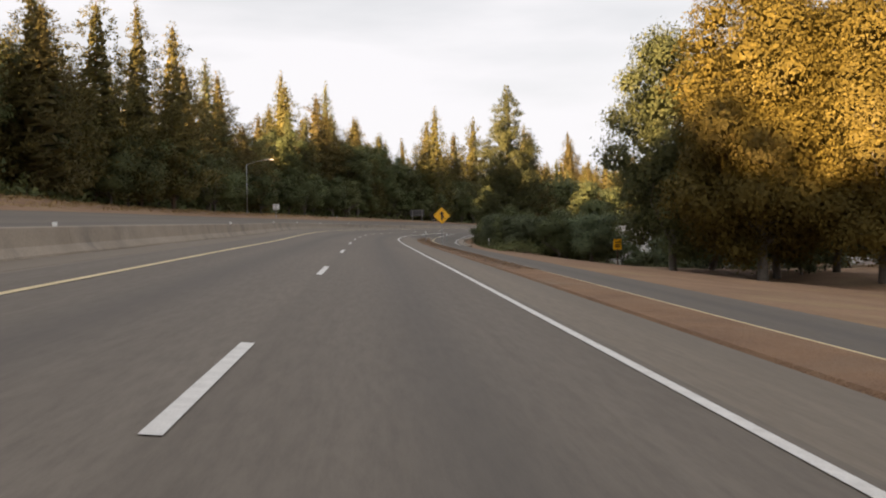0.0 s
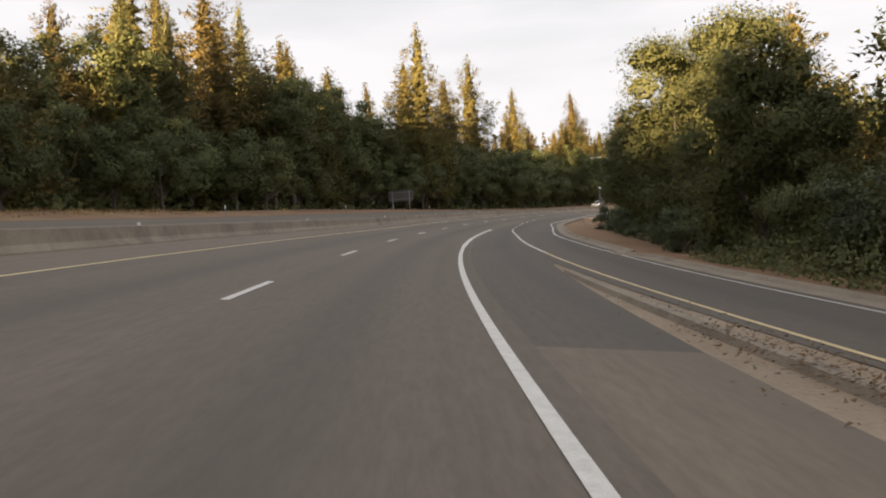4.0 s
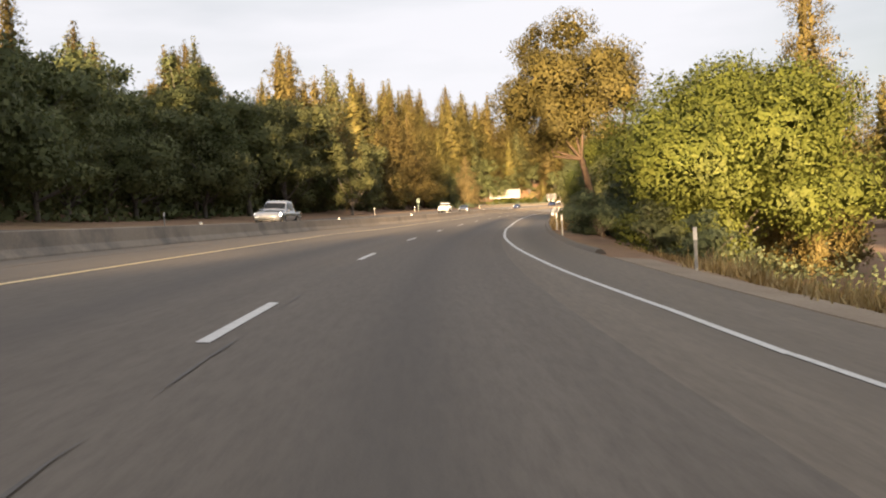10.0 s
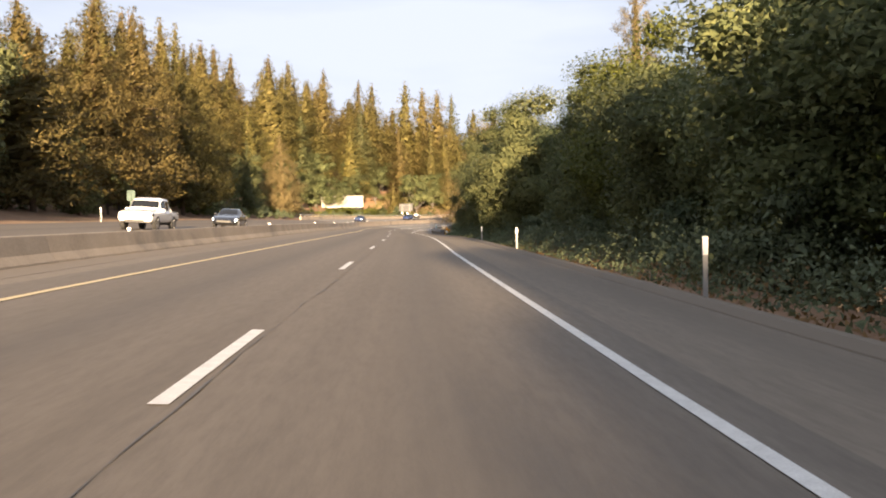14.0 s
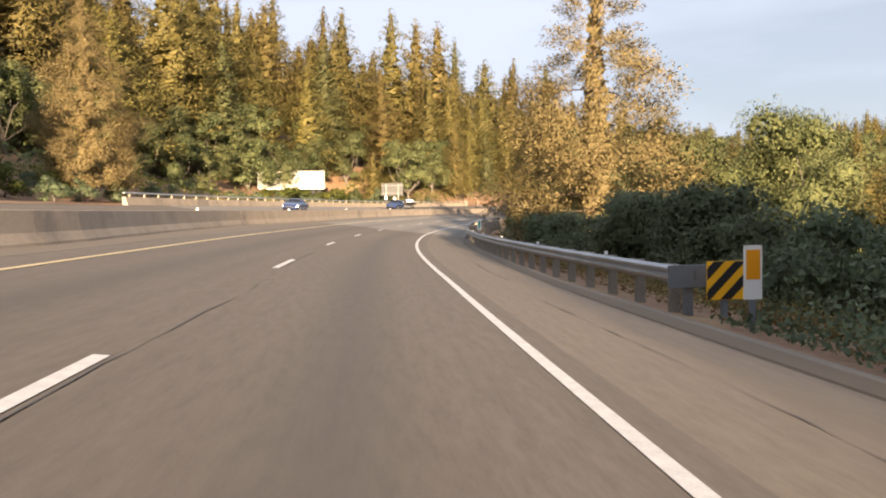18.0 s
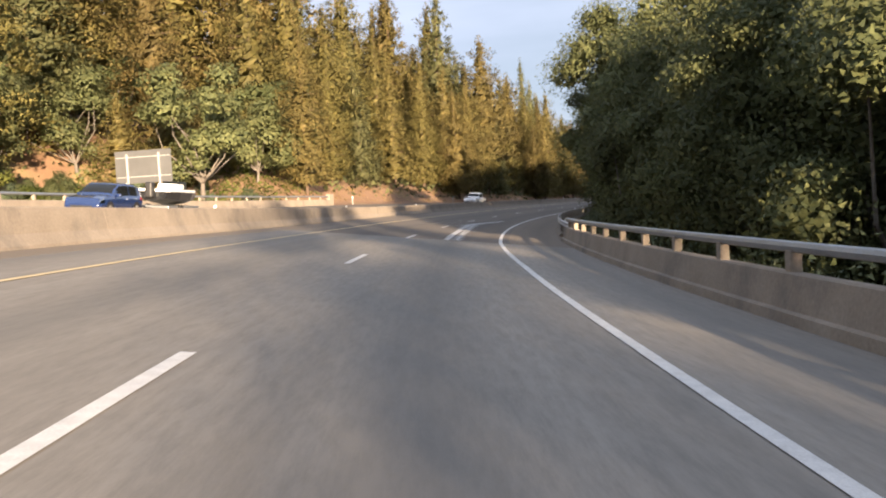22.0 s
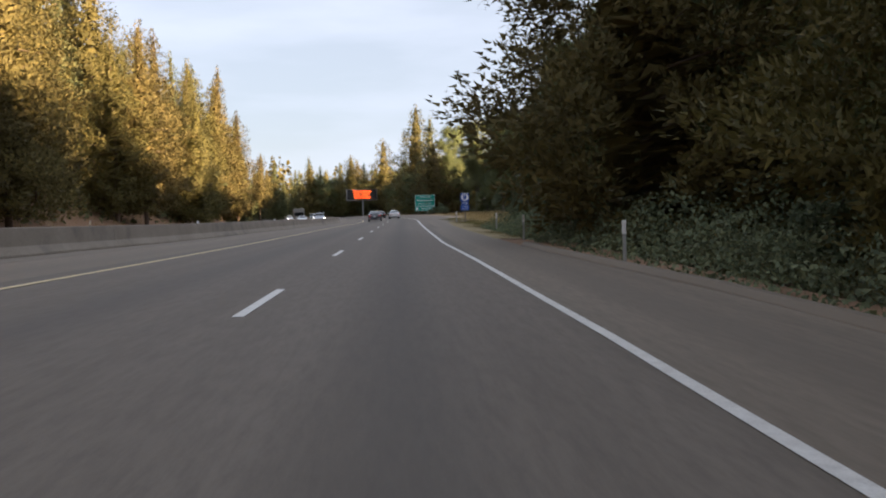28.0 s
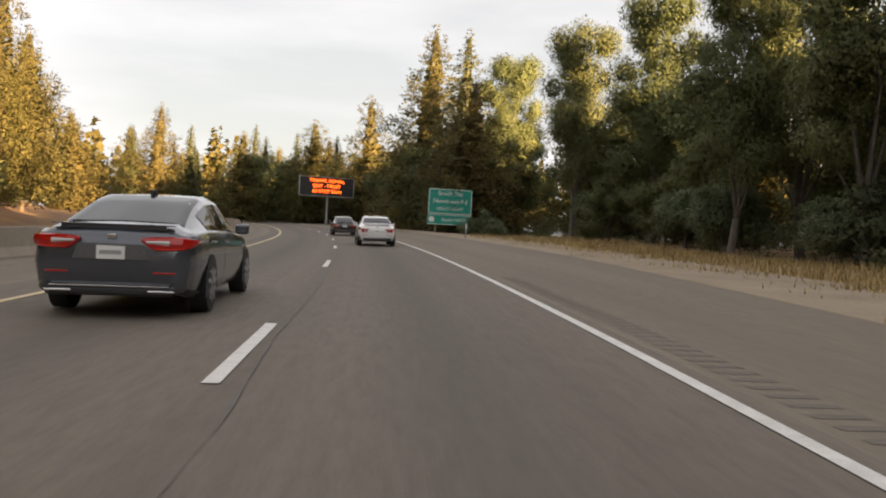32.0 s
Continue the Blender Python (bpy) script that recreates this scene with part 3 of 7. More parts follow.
# ---- painted lines ----
PHASE = [(0, 4.7), (34, 4.95), (64, 5.75), (94, 6.6), (181, 5.9), (225, 5.5), (312, 5.45), (341, 4.5), (369, 3.9), (385, 4.4), (471, 4.0), (488, 5.3), (518, 5.95), (576, 5.9), (592, 6.75), (606, 6.8), (623, 9.1), (652, 8.6),
         (726, 9.0), (755, 8.9), (784, 8.75), (813, 9.1), (830, 11.1), (844, 11.0), (861, 12.8), (1220, 13)]
marks = thing("lane_line", Matrix.Identity(4), "white dashed lane line of worn paint between the lanes", "road marking", kind="structure")
DASH = quick_mesh("dash", [(-0.06, 0, 0), (0.06, 0, 0), (0.06, 3.66, 0), (-0.06, 3.66, 0)], [(0, 1, 2, 3)])
DASH.materials.append(WHITE_LINE)


def on_road(s, d, h=0.008, ahead=3.66, turn=0.0):
    """A pose on the banked road: y along it, z off it."""
    a, b = Vector(place(s, d, h).tolist()), Vector(place(s + ahead, d, h).tolist())
    y = (b - a).normalized()
    tilt = float(np.interp(s + ahead / 2, LINE_S, LINE_B))
    t = radians(turn_at(s + ahead / 2))
    x = Vector((math.cos(t), math.sin(t), -tilt)).normalized()
    m = Matrix((x, y, x.cross(y))).transposed().to_4x4()
    m.translation = a
    return m @ pose(0, 0, 0, 0, 0, turn)


def dash_at(s, d, parent, wide=1.0, long=3.66, turn=0.0):
    ob = new("dash", DASH)
    ob.matrix_world = on_road(s, d, 0.010, long, turn) @ Matrix.Diagonal((wide, long / 3.66, 1, 1))
    ob.parent = parent
    return ob


for k in range(-8, 76):
    dash_at(14.63 * k + float(along(PHASE, 14.63 * k)), 0.0, marks, 1.1)
merge = thing("merge_line", Matrix.Identity(4), "short white dashes where the ramp lane joins", "road marking", kind="structure")
for k in range(6):
    s = 188.4 + 7.3 * k
    dash_at(s, float(along([(186, 5.4), (203, 4.8), (218, 4.15), (240, 3.75)], s)), merge, 1.3, 2.4, 3.0)


def line(name, s0, s1, knots, material, wide, label):
    s = np.arange(s0, s1 + 0.1, 2.0)
    d = along(knots, s)
    ob = strip(name, s, d - wide / 2, d + wide / 2, 0.009, 0.009, material, label=label, category="road marking")
    return ob


line("left_edge_line", S0, S1, LEFT_LINE, YELLOW_LINE, 0.13, "solid pale yellow edge line of worn paint")
line("gore_line", S0, 150, [(-180, 3.8), (7, 3.8), (40, 3.65), (186, 3.65)], WHITE_LINE, 0.14, "solid white edge line of worn paint")
line("gore_line", 150, 186, [(150, 3.65), (186, 3.65)], WHITE_LINE, 0.21, "wide white line at the ramp's nose")
line("right_edge_line", 284, S1, RIGHT_LINE, WHITE_LINE, 0.14, "solid white edge line of worn paint")
line("ramp_edge_line", 96, 284, [(90, 10.35), (126, 10.7), (152, 10.4), (165, 9.9), (180, 9.0), (200, 8.5), (212, 7.5), (226, 7.45), (238, 7.3), (258, 6.85), (270, 6.3), (284, 5.62)], WHITE_LINE, 0.12,
     "white edge line of the joining ramp")
line("ramp_left_line", S0, 148, [(-180, 7.62), (120, 7.62), (148, 7.1)], YELLOW_LINE, 0.12, "yellow left edge line of the ramp")
line("ramp_nose_line", 148, 186, [(148, 7.1), (173, 6.25), (186, 5.4)], WHITE_LINE, 0.14, "white line at the ramp's nose")

# ---- median barrier ----
PROFILE = [(-0.33, -0.05), (-0.31, 0.08), (-0.16, 0.30), (-0.085, 0.80), (-0.07, 0.82), (0.07, 0.82), (0.085, 0.80), (0.16, 0.30), (0.31, 0.08), (0.33, -0.05)]
barrier = thing("median_barrier", Matrix.Identity(4), "long weathered concrete median barrier with dirt stains", "barrier", kind="structure")
for k in range(0, 118):
    s = np.linspace(S0 + 11.8 * k, S0 + 11.8 * k + 11.79, 5)
    sweep_path("barrier_segment", s, along(MEDIAN, s), PROFILE, CONCRETE, barrier, along(MEDIAN_TALL, s) / 0.82)
s = np.arange(S0, S1, 4.0)
tagged(sweep_path("barrier_footing", s, along(MEDIAN, s) + 0.55, [(-0.5, -0.1), (-0.5, 0.02), (0.55, 0.006), (0.55, -0.1)], SHOULDER), "dusty strip of paving along the barrier's foot", "gutter", kind="structure")

# ---- more materials ----
GALV = surface("galvanized_steel", (0.30, 0.31, 0.32), (0.46, 0.47, 0.48), 1.2, 30, 0.42, 0.75, relief=0.15)
POST_WOOD = surface("weathered_wood", (0.15, 0.13, 0.105), (0.30, 0.27, 0.225), 1.5, 25, 0.9, relief=0.5)
DULL_ZINC = surface("dull_zinc", (0.13, 0.145, 0.165), (0.19, 0.205, 0.225), 1.5, 30, 0.65, 0.1, relief=0.1)
STEEL_GREY = surface("grey_steel", (0.34, 0.34, 0.34), (0.45, 0.45, 0.44), 1.5, 30, 0.5, 0.4, relief=0.1)
BLACK = paint("black_plastic", (0.02, 0.02, 0.022), 0.5)
DARK_GREEN = paint("dark_green_paint", (0.02, 0.06, 0.045), 0.5)
SIGN_GREEN = paint("sign_green", (0.0, 0.29, 0.225), 0.45, dirt=0.2)
SIGN_BLUE = paint("sign_blue", (0.012, 0.075, 0.36), 0.45, dirt=0.15)
AMBER = paint("amber_reflector", (0.85, 0.34, 0.005), 0.4, dirt=0.1)
SIGN_YELLOW = paint("sign_yellow", (0.92, 0.47, 0.008), 0.45, dirt=0.15)
SIGN_WHITE = paint("sign_white", (0.80, 0.80, 0.78), 0.45, dirt=0.15)
SIGN_BLACK = paint("sign_black", (0.015, 0.015, 0.015), 0.5)
SIGN_BACK = surface("aluminium_sign_back", (0.11, 0.112, 0.115), (0.16, 0.162, 0.165), 0.8, 20, 0.5, 0.5, relief=0.1)
POST_GREY = paint("grey_post", (0.34, 0.34, 0.33), 0.6, dirt=0.35)
ORANGE = paint("orange_tape", (0.85, 0.22, 0.03), 0.5)
WHITE_PLASTIC = paint("white_plastic", (0.72, 0.72, 0.70), 0.5, dirt=0.3)
TRAILER_WHITE = paint("white_trailer_paint", (0.21, 0.20, 0.18), 0.55, dirt=0.5)
GLASS = paint("tinted_glass", (0.012, 0.014, 0.016), 0.04, dirt=0.0)
GLASS.node_tree.nodes["Principled BSDF"].inputs["Specular IOR Level"].default_value = 0.28
TYRE = surface("tyre_rubber", (0.012, 0.012, 0.012), (0.03, 0.03, 0.03), 6, 60, 0.85)
ALLOY = paint("alloy_rim", (0.42, 0.42, 0.43), 0.3, metal=0.8)
CHROME = paint("chrome", (0.7, 0.7, 0.7), 0.12, metal=1.0, dirt=0.02)
SPILL = surface("spilled_white_paint", (0.42, 0.42, 0.42), (0.74, 0.74, 0.73), 2.5, 22, 0.6, relief=0.3)
TAR = surface("tar_seal", (0.078, 0.071, 0.064), (0.124, 0.110, 0.095), 3, 20, 0.7)
SKID = surface("tyre_marks", (0.106, 0.093, 0.080), (0.142, 0.123, 0.104), 2, 12, 0.85)


def glow(name, colour, power):
    m, nt, p = nodes_of(name)
    p.inputs["Base Color"].default_value = (*colour, 1)
    p.inputs["Emission Color"].default_value = (*colour, 1)
    p.inputs["Emission Strength"].default_value = power
    return m


CLEAR_LENS = paint("clear_lens", (0.55, 0.52, 0.50), 0.15, coat=0.6, dirt=0.02)
BRIGHT_RED = paint("bright_red_lens", (0.75, 0.03, 0.015), 0.15, coat=0.6, dirt=0.02)
LED = glow("orange_led", (1.0, 0.10, 0.012), 1.15)
LIT_LAMP = glow("headlamp_light", (1.0, 0.93, 0.8), 3.0)
RED_LENS = paint("red_lens", (0.45, 0.008, 0.006), 0.12, coat=0.6, dirt=0.02)


def text_part(words, size, material, parent, x, z, y=-0.012, name="lettering", wide=1.0):
    c = bpy.data.curves.new(name, "FONT")
    c.body, c.size, c.align_x, c.align_y, c.extrude = words, size, "CENTER", "CENTER", 0.002
    ob = new(name, c)
    me = bpy.data.meshes.new_from_object(ob)
    bpy.data.objects.remove(ob)
    bpy.data.curves.remove(c)
    ob = put(name, me, material, parent)
    ob.matrix_local = pose(x, y, z, 90) @ Matrix.Diagonal((wide, 1, 1, 1))
    return ob


def text_line(words, size, material, parent, x, z, y=-0.012):
    """A line of lettering, each word a part of its own."""
    obs = [text_part(w, size, material, parent, 0, z, y) for w in words.split()]
    wide = [max(v.co.x for v in ob.data.vertices) - min(v.co.x for v in ob.data.vertices) for ob in obs]
    at = x - (sum(wide) + 0.3 * size * (len(obs) - 1)) / 2
    for ob, w in zip(obs, wide):
        ob.matrix_local = pose(at + w / 2, y, z, 90)
        at += w + 0.3 * size


def panel(w, h, t=0.012, r=0.05, z=0.0, x=0.0, turn=0.0, y=0.0):
    """A sign plate with rounded corners, facing -y."""
    bm = bmesh.new()
    pts = []
    for cx, cz, a0 in ((w / 2 - r, h / 2 - r, 0), (-w / 2 + r, h / 2 - r, 90), (-w / 2 + r, -h / 2 + r, 180), (w / 2 - r, -h / 2 + r, 270)):
        pts += [(cx + r * math.cos(radians(a0 + k * 22.5)), cz + r * math.sin(radians(a0 + k * 22.5))) for k in range(5)]
    c, s = math.cos(radians(turn)), math.sin(radians(turn))
    pts = [(x + u * c - v * s, z + u * s + v * c) for u, v in pts]
    f = [bm.verts.new((u, y - t / 2, v)) for u, v in pts]
    b = [bm.verts.new((u, y + t / 2, v)) for u, v in pts]
    bm.faces.new(f)
    bm.faces.new(b[::-1])
    for k in range(len(f)):
        bm.faces.new((f[k], b[k], b[(k + 1) % len(f)], f[(k + 1) % len(f)]))
    bmesh.ops.recalc_face_normals(bm, faces=bm.faces)
    return bm


def flat(points, t=0.004, y=-0.012):
    bm = bmesh.new()
    f = [bm.verts.new((u, y - t, v)) for u, v in points]
    b = [bm.verts.new((u, y, v)) for u, v in points]
    bm.faces.new(f)
    bm.faces.new(b[::-1])
    for k in range(len(f)):
        bm.faces.new((f[k], b[k], b[(k + 1) % len(f)], f[(k + 1) % len(f)]))
    bmesh.ops.recalc_face_normals(bm, faces=bm.faces)
    return bm


# ---- roadside signs ----
merge_sign = thing("merge_sign", at_road(81.9, 7.72, 0.06, 3), "yellow diamond warning sign with a black merge arrow", "road sign")
part("post", rod((0, 0.05, -0.4), (0, 0.05, 3.2), 0.032, sides=8), GALV, merge_sign)
part("plate", panel(1.16, 1.16, 0.01, 0.06, 2.72, 0, 45), SIGN_YELLOW, merge_sign)
part("border", flat([(-0.74, 2.72), (0, 3.46), (0.74, 2.72), (0.72, 2.72), (0, 3.44), (-0.72, 2.72)], 0.003, -0.007), SIGN_BLACK, merge_sign)
part("border", flat([(-0.74, 2.72), (-0.72, 2.72), (0, 2.0), (0.72, 2.72), (0.74, 2.72), (0, 1.98)], 0.003, -0.007), SIGN_BLACK, merge_sign)
part("arrow", flat([(-0.075, 2.30), (0.075, 2.30), (0.075, 2.86), (0.21, 2.86), (0, 3.16), (-0.21, 2.86), (-0.075, 2.86)], 0.003, -0.007), SIGN_BLACK, merge_sign)
part("arrow_branch", flat([(0.24, 2.42), (0.28, 2.46), (0.13, 2.76), (0.08, 2.72), (0.08, 2.64)], 0.003, -0.007), SIGN_BLACK, merge_sign)


def delineator(s, d, tall=1.1, plate=SIGN_WHITE):
    ob = thing("delineator", at_road(s, d, None, 2), "white roadside delineator post with a reflective top", "delineator", "delineators along the shoulder")
    part("post", block(-0.045, 0.045, -0.012, 0.012, -0.3, tall * 0.74, 0.004), POST_GREY, ob)
    part("reflector_plate", block(-0.052, 0.052, -0.016, 0.016, tall * 0.70, tall, 0.005), plate, ob)
    return ob


for s, d in ((97.7, 6.7), (122, 9.4), (98, 13.8), (207.7, 11.4), (247, 10.9), (298.3, 8.7), (279.5, 10.2), (324.7, 7.25), (332.7, 7.2), (368, 7.05), (394.5, 6.85), (422.6, 6.9), (444, 7.0),
             (766, 7.3), (784, 7.4), (797, 7.6), (831.5, 7.25), (918, 10.2)):
    delineator(s, d)
paddle = thing("paddle_marker", at_road(356, 7.1, None, 2), "wide white marker plate on a short stake", "marker")
part("stake", block(-0.03, 0.03, -0.01, 0.02, -0.3, 0.7), POST_WOOD, paddle)
part("plate", block(-0.14, 0.14, -0.03, -0.01, 0.5, 1.12, 0.01), SIGN_WHITE, paddle)
for s in (190, 226, 262, 300, 338, 372, 410, 446, 690, 730, 770, 812):
    delineator(s, -21.6, 1.0)

route = thing("end_sign", at_road(832.7, 8.2, -0.26, 3), "blue route sign over END and distance plates", "road sign")
part("post", block(-0.05, 0.05, 0.01, 0.09, -0.4, 2.9, 0.006), POST_WOOD, route)
part("plate", panel(0.86, 0.86, 0.01, 0.04, 2.75), SIGN_BLUE, route)
part("white_disc", flat([(0.38 * math.cos(a * math.pi / 16), 2.75 + 0.38 * math.sin(a * math.pi / 16)) for a in range(32)], 0.003, -0.007), SIGN_WHITE, route)
part("emblem", flat([(-0.16, 2.62), (0.16, 2.62), (0.16, 3.04), (-0.16, 3.04)], 0.003, -0.011), SIGN_BLUE, route)
part("emblem_bar", flat([(-0.15, 2.44), (-0.06, 2.44), (-0.06, 2.58), (-0.15, 2.58)], 0.003, -0.011), SIGN_BLUE, route)
part("emblem_bar", flat([(0.06, 2.44), (0.15, 2.44), (0.15, 2.58), (0.06, 2.58)], 0.003, -0.011), SIGN_BLUE, route)
text_part("T", 0.42, SIGN_WHITE, route, 0, 2.83, -0.018)
part("border", flat([(-0.43, 3.18), (0.43, 3.18), (0.43, 3.15), (-0.43, 3.15)], 0.003, -0.007), SIGN_WHITE, route)
end_plate = part("end_plate", panel(0.68, 0.32, 0.01, 0.03, 2.13), SIGN_BLUE, route)
text_part("END", 0.25, SIGN_WHITE, route, 0, 2.13, -0.008)
part("distance_plate", panel(0.86, 0.52, 0.01, 0.03, 1.69), SIGN_BLUE, route)
text_line("12 MILES", 0.17, SIGN_WHITE, route, 0, 1.80, -0.008)
text_part("AHEAD", 0.17, SIGN_WHITE, route, 0, 1.58, -0.008)

exit_sign = thing("exit_sign", at_road(939.8, 13.2, None, 0), "large green exit sign with white lettering on two posts", "road sign")
for x in (-1.4, 1.4):
    part("post", block(x - 0.08, x + 0.08, 0.02, 0.16, -1.0, 4.6, 0.01), POST_WOOD, exit_sign)
part("plate", panel(4.5, 2.55, 0.03, 0.15, 3.25), SIGN_GREEN, exit_sign)
for z, h in ((4.46, 0.06), (2.04, 0.06)):
    part("border", block(-2.16, 2.16, -0.024, -0.016, z - h / 2, z + h / 2), SIGN_WHITE, exit_sign)
for x in (-2.19, 2.19):
    part("border", block(x - 0.03, x + 0.03, -0.024, -0.016, 2.07, 4.43), SIGN_WHITE, exit_sign)
text_line("Smith Flat", 0.66, SIGN_WHITE, exit_sign, 0, 4.04, -0.018)
text_line("Newtown Rd", 0.66, SIGN_WHITE, exit_sign, 0, 3.27, -0.018)
text_line("NEXT RIGHT", 0.48, SIGN_WHITE, exit_sign, 0, 2.5, -0.018)
part("lower_plate", panel(4.6, 1.05, 0.03, 0.1, 1.42), SIGN_GREEN, exit_sign, "narrow green plate with a pale emblem")
text_line("Apple Hill Dr", 0.5, SIGN_WHITE, exit_sign, 0.45, 1.42, -0.018)
part("emblem", flat([(-1.85 + 0.3 * math.cos(a * math.pi / 8), 1.42 + 0.28 * math.sin(a * math.pi / 8)) for a in range(16)], 0.004, -0.017), SIGN_WHITE, exit_sign)
part("border", block(-2.24, 2.24, -0.024, -0.016, 1.86, 1.91), SIGN_WHITE, exit_sign)
part("border", block(-2.24, 2.24, -0.024, -0.016, 0.92, 0.97), SIGN_WHITE, exit_sign)

board = thing("message_board", at_road(994.4, 7.45, -0.6, 0) @ Matrix.Diagonal((1.2, 1.0, 1.18, 1)), "dark electronic message board with lit orange lettering", "message board")
part("post", rod((0.2, 0.3, -1.0), (0.2, 0.3, 5.2), 0.17, 0.15, 14), GALV, board)
part("cabinet", block(-3.6, 3.6, -0.1, 0.5, 4.55, 6.95, 0.05), SIGN_BLACK, board)
for x in (-3.65, 3.65):
    part("frame", block(x - 0.04, x + 0.04, -0.12, 0.5, 4.45, 7.05, 0.01), STEEL_GREY, board)
part("walkway", block(-3.7, 3.7, -0.5, 0.3, 4.36, 4.45), GALV, board)
part("hood", block(-3.7, 3.7, -0.2, 0.5, 6.97, 7.03), GALV, board)
for k, words in enumerate(("TRAFFIC SIGNAL", "OUT - TREAT", "AS STOP SIGN")):
    text_line(words, 0.64, LED, board, 0, 6.48 - 0.72 * k, -0.108)

# sign boards beside the ramp's end: pole with solar panel, and a stack of plates
solar = thing("solar_pole", at_road(227, 12.6, None, 4), "wooden pole with grey control boxes and a small solar panel", "utility pole")
part("pole", rod((0, 0, -0.5), (0.04, 0, 4.5), 0.12, 0.10, 12), POST_WOOD, solar)
part("mast", rod((0.02, 0, 4.2), (0.02, 0, 4.95), 0.04, sides=8), WHITE_PLASTIC, solar)
part("control_box", block(-0.12, 0.36, -0.42, -0.10, 3.1, 3.65, 0.02), SIGN_BACK, solar)
part("control_box", block(-0.1, 0.22, -0.28, -0.08, 1.15, 1.42, 0.02), SIGN_BACK, solar)
part("box_label", block(-0.06, 0.03, -0.292, -0.28, 1.17, 1.38), paint("teal_label", (0.02, 0.32, 0.24)), solar)
bm = block(-0.3, 0.3, -0.22, 0.22, -0.02, 0.02, 0.005)
bmesh.ops.transform(bm, matrix=pose(0.06, 0, 5.05, 20, 38, 0), verts=bm.verts)
part("solar_panel", bm, SIGN_WHITE, solar)
stack = thing("plate_stack_sign", at_road(232.5, 12.6, None, -55), "green post with grey plates and a black lettered plate below", "road sign")
part("post", rod((0, 0.03, -0.5), (0, 0.03, 4.0), 0.035, sides=8), DARK_GREEN, stack)
for z in (3.45, 2.88):
    part("plate", panel(0.72, 0.5, 0.012, 0.02, z), SIGN_BACK, stack)
for z in (3.72, 3.16, 2.6):
    part("crossbar", block(-0.4, 0.4, -0.02, 0.02, z - 0.02, z + 0.02), DARK_GREEN, stack)
plate = part("black_plate", panel(0.92, 0.78, 0.012, 0.02, 2.1), SIGN_BLACK, stack, "black plate with rows of white lettering")
for z, w in ((2.32, 0.34), (2.16, 0.32), (2.02, 0.3), (1.86, 0.33)):
    part("lettering_bar", block(-w, w, -0.012, -0.007, z - 0.035, z + 0.035), SIGN_WHITE, stack)
part("tape_band", rod((0, 0.03, 1.2), (0, 0.03, 1.45), 0.045, sides=8), ORANGE, stack)
part("lamp_head", block(0.25, 0.75, -0.12, 0.18, 3.95, 4.25, 0.05), BLACK, stack)

# ---- lamp posts ----
def street_lamp(s, d, tall, reach, turn, sign=False):
    ob = thing("street_lamp", at_road(s, d, None, turn), "tall steel street lamp with a route shield" if sign else "tall grey steel street lamp with a curved arm", "street lamp", "street lamps")
    part("base", rod((0, 0, -0.3), (0, 0, 0.35), 0.22, 0.2, 12), GALV, ob)
    part("pole", rod((0, 0, 0.3), (0, 0, tall), 0.11, 0.065, 12), GALV, ob, smooth_shade=True)
    bm = bmesh.new()
    last = Vector((0, 0, tall - 0.1))
    for k in range(1, 9):
        u = k / 8
        p = Vector((-reach * u, 0, tall - 0.1 + 0.9 * math.sin(u * math.pi / 2)))
        tube(bm, last, p, 0.045, sides=8)
        last = p
    part("arm", bm, GALV, ob, smooth_shade=True)
    part("lamp_head", block(last.x - 0.65, last.x + 0.05, -0.14, 0.14, last.z - 0.10, last.z + 0.06, 0.04), STEEL_GREY, ob)
    return ob


street_lamp(161, -30.5, 9.2, 4.6, 180)
lamp = street_lamp(278, 9.6, 10.2, 4.2, 0, True)
shield = [(0, -0.34), (0.16, -0.30), (0.31, -0.16), (0.34, 0.02), (0.28, 0.15), (0.34, 0.28), (0.22, 0.36), (0.1, 0.31), (0, 0.35), (-0.1, 0.31), (-0.22, 0.36), (-0.34, 0.28), (-0.28, 0.15), (-0.34, 0.02), (-0.31, -0.16), (-0.16, -0.30)]
part("route_shield", flat([(x * 1.15, 2.75 + z * 1.15) for x, z in shield], 0.008, -0.14), SIGN_WHITE, lamp, "white highway shield with black number 50")
text_part("50", 0.44, SIGN_BLACK, lamp, 0, 2.72, -0.17)
cabinet = thing("marker_post", at_road(279, 9.0, None, 0), "short dark grey square marker post at the lamp's foot", "marker post")
part("body", block(-0.08, 0.08, -0.07, 0.07, -0.1, 0.66, 0.01), SIGN_BACK, cabinet)
part("lid", block(-0.09, 0.09, -0.08, 0.08, 0.66, 0.70, 0.008), STEEL_GREY, cabinet)

# ---- backs of signs for the other carriageway ----
def sign_back(s, d, w, h, z, posts, label):
    ob = thing("sign_back", at_road(s, d, None, 0), label, "road sign", "signs seen from behind")
    for x in posts:
        part("post", block(x - 0.06, x + 0.06, -0.12, -0.02, -0.6, z + h * 0.4, 0.006), STEEL_GREY, ob)
    part("plate", panel(w, h, 0.025, 0.05, z), SIGN_BACK, ob)
    for k in (-0.3, 0.3):
        part("stiffener", block(-w * 0.48, w * 0.48, -0.045, -0.013, z + k * h - 0.03, z + k * h + 0.03), STEEL_GREY, ob)
    return ob


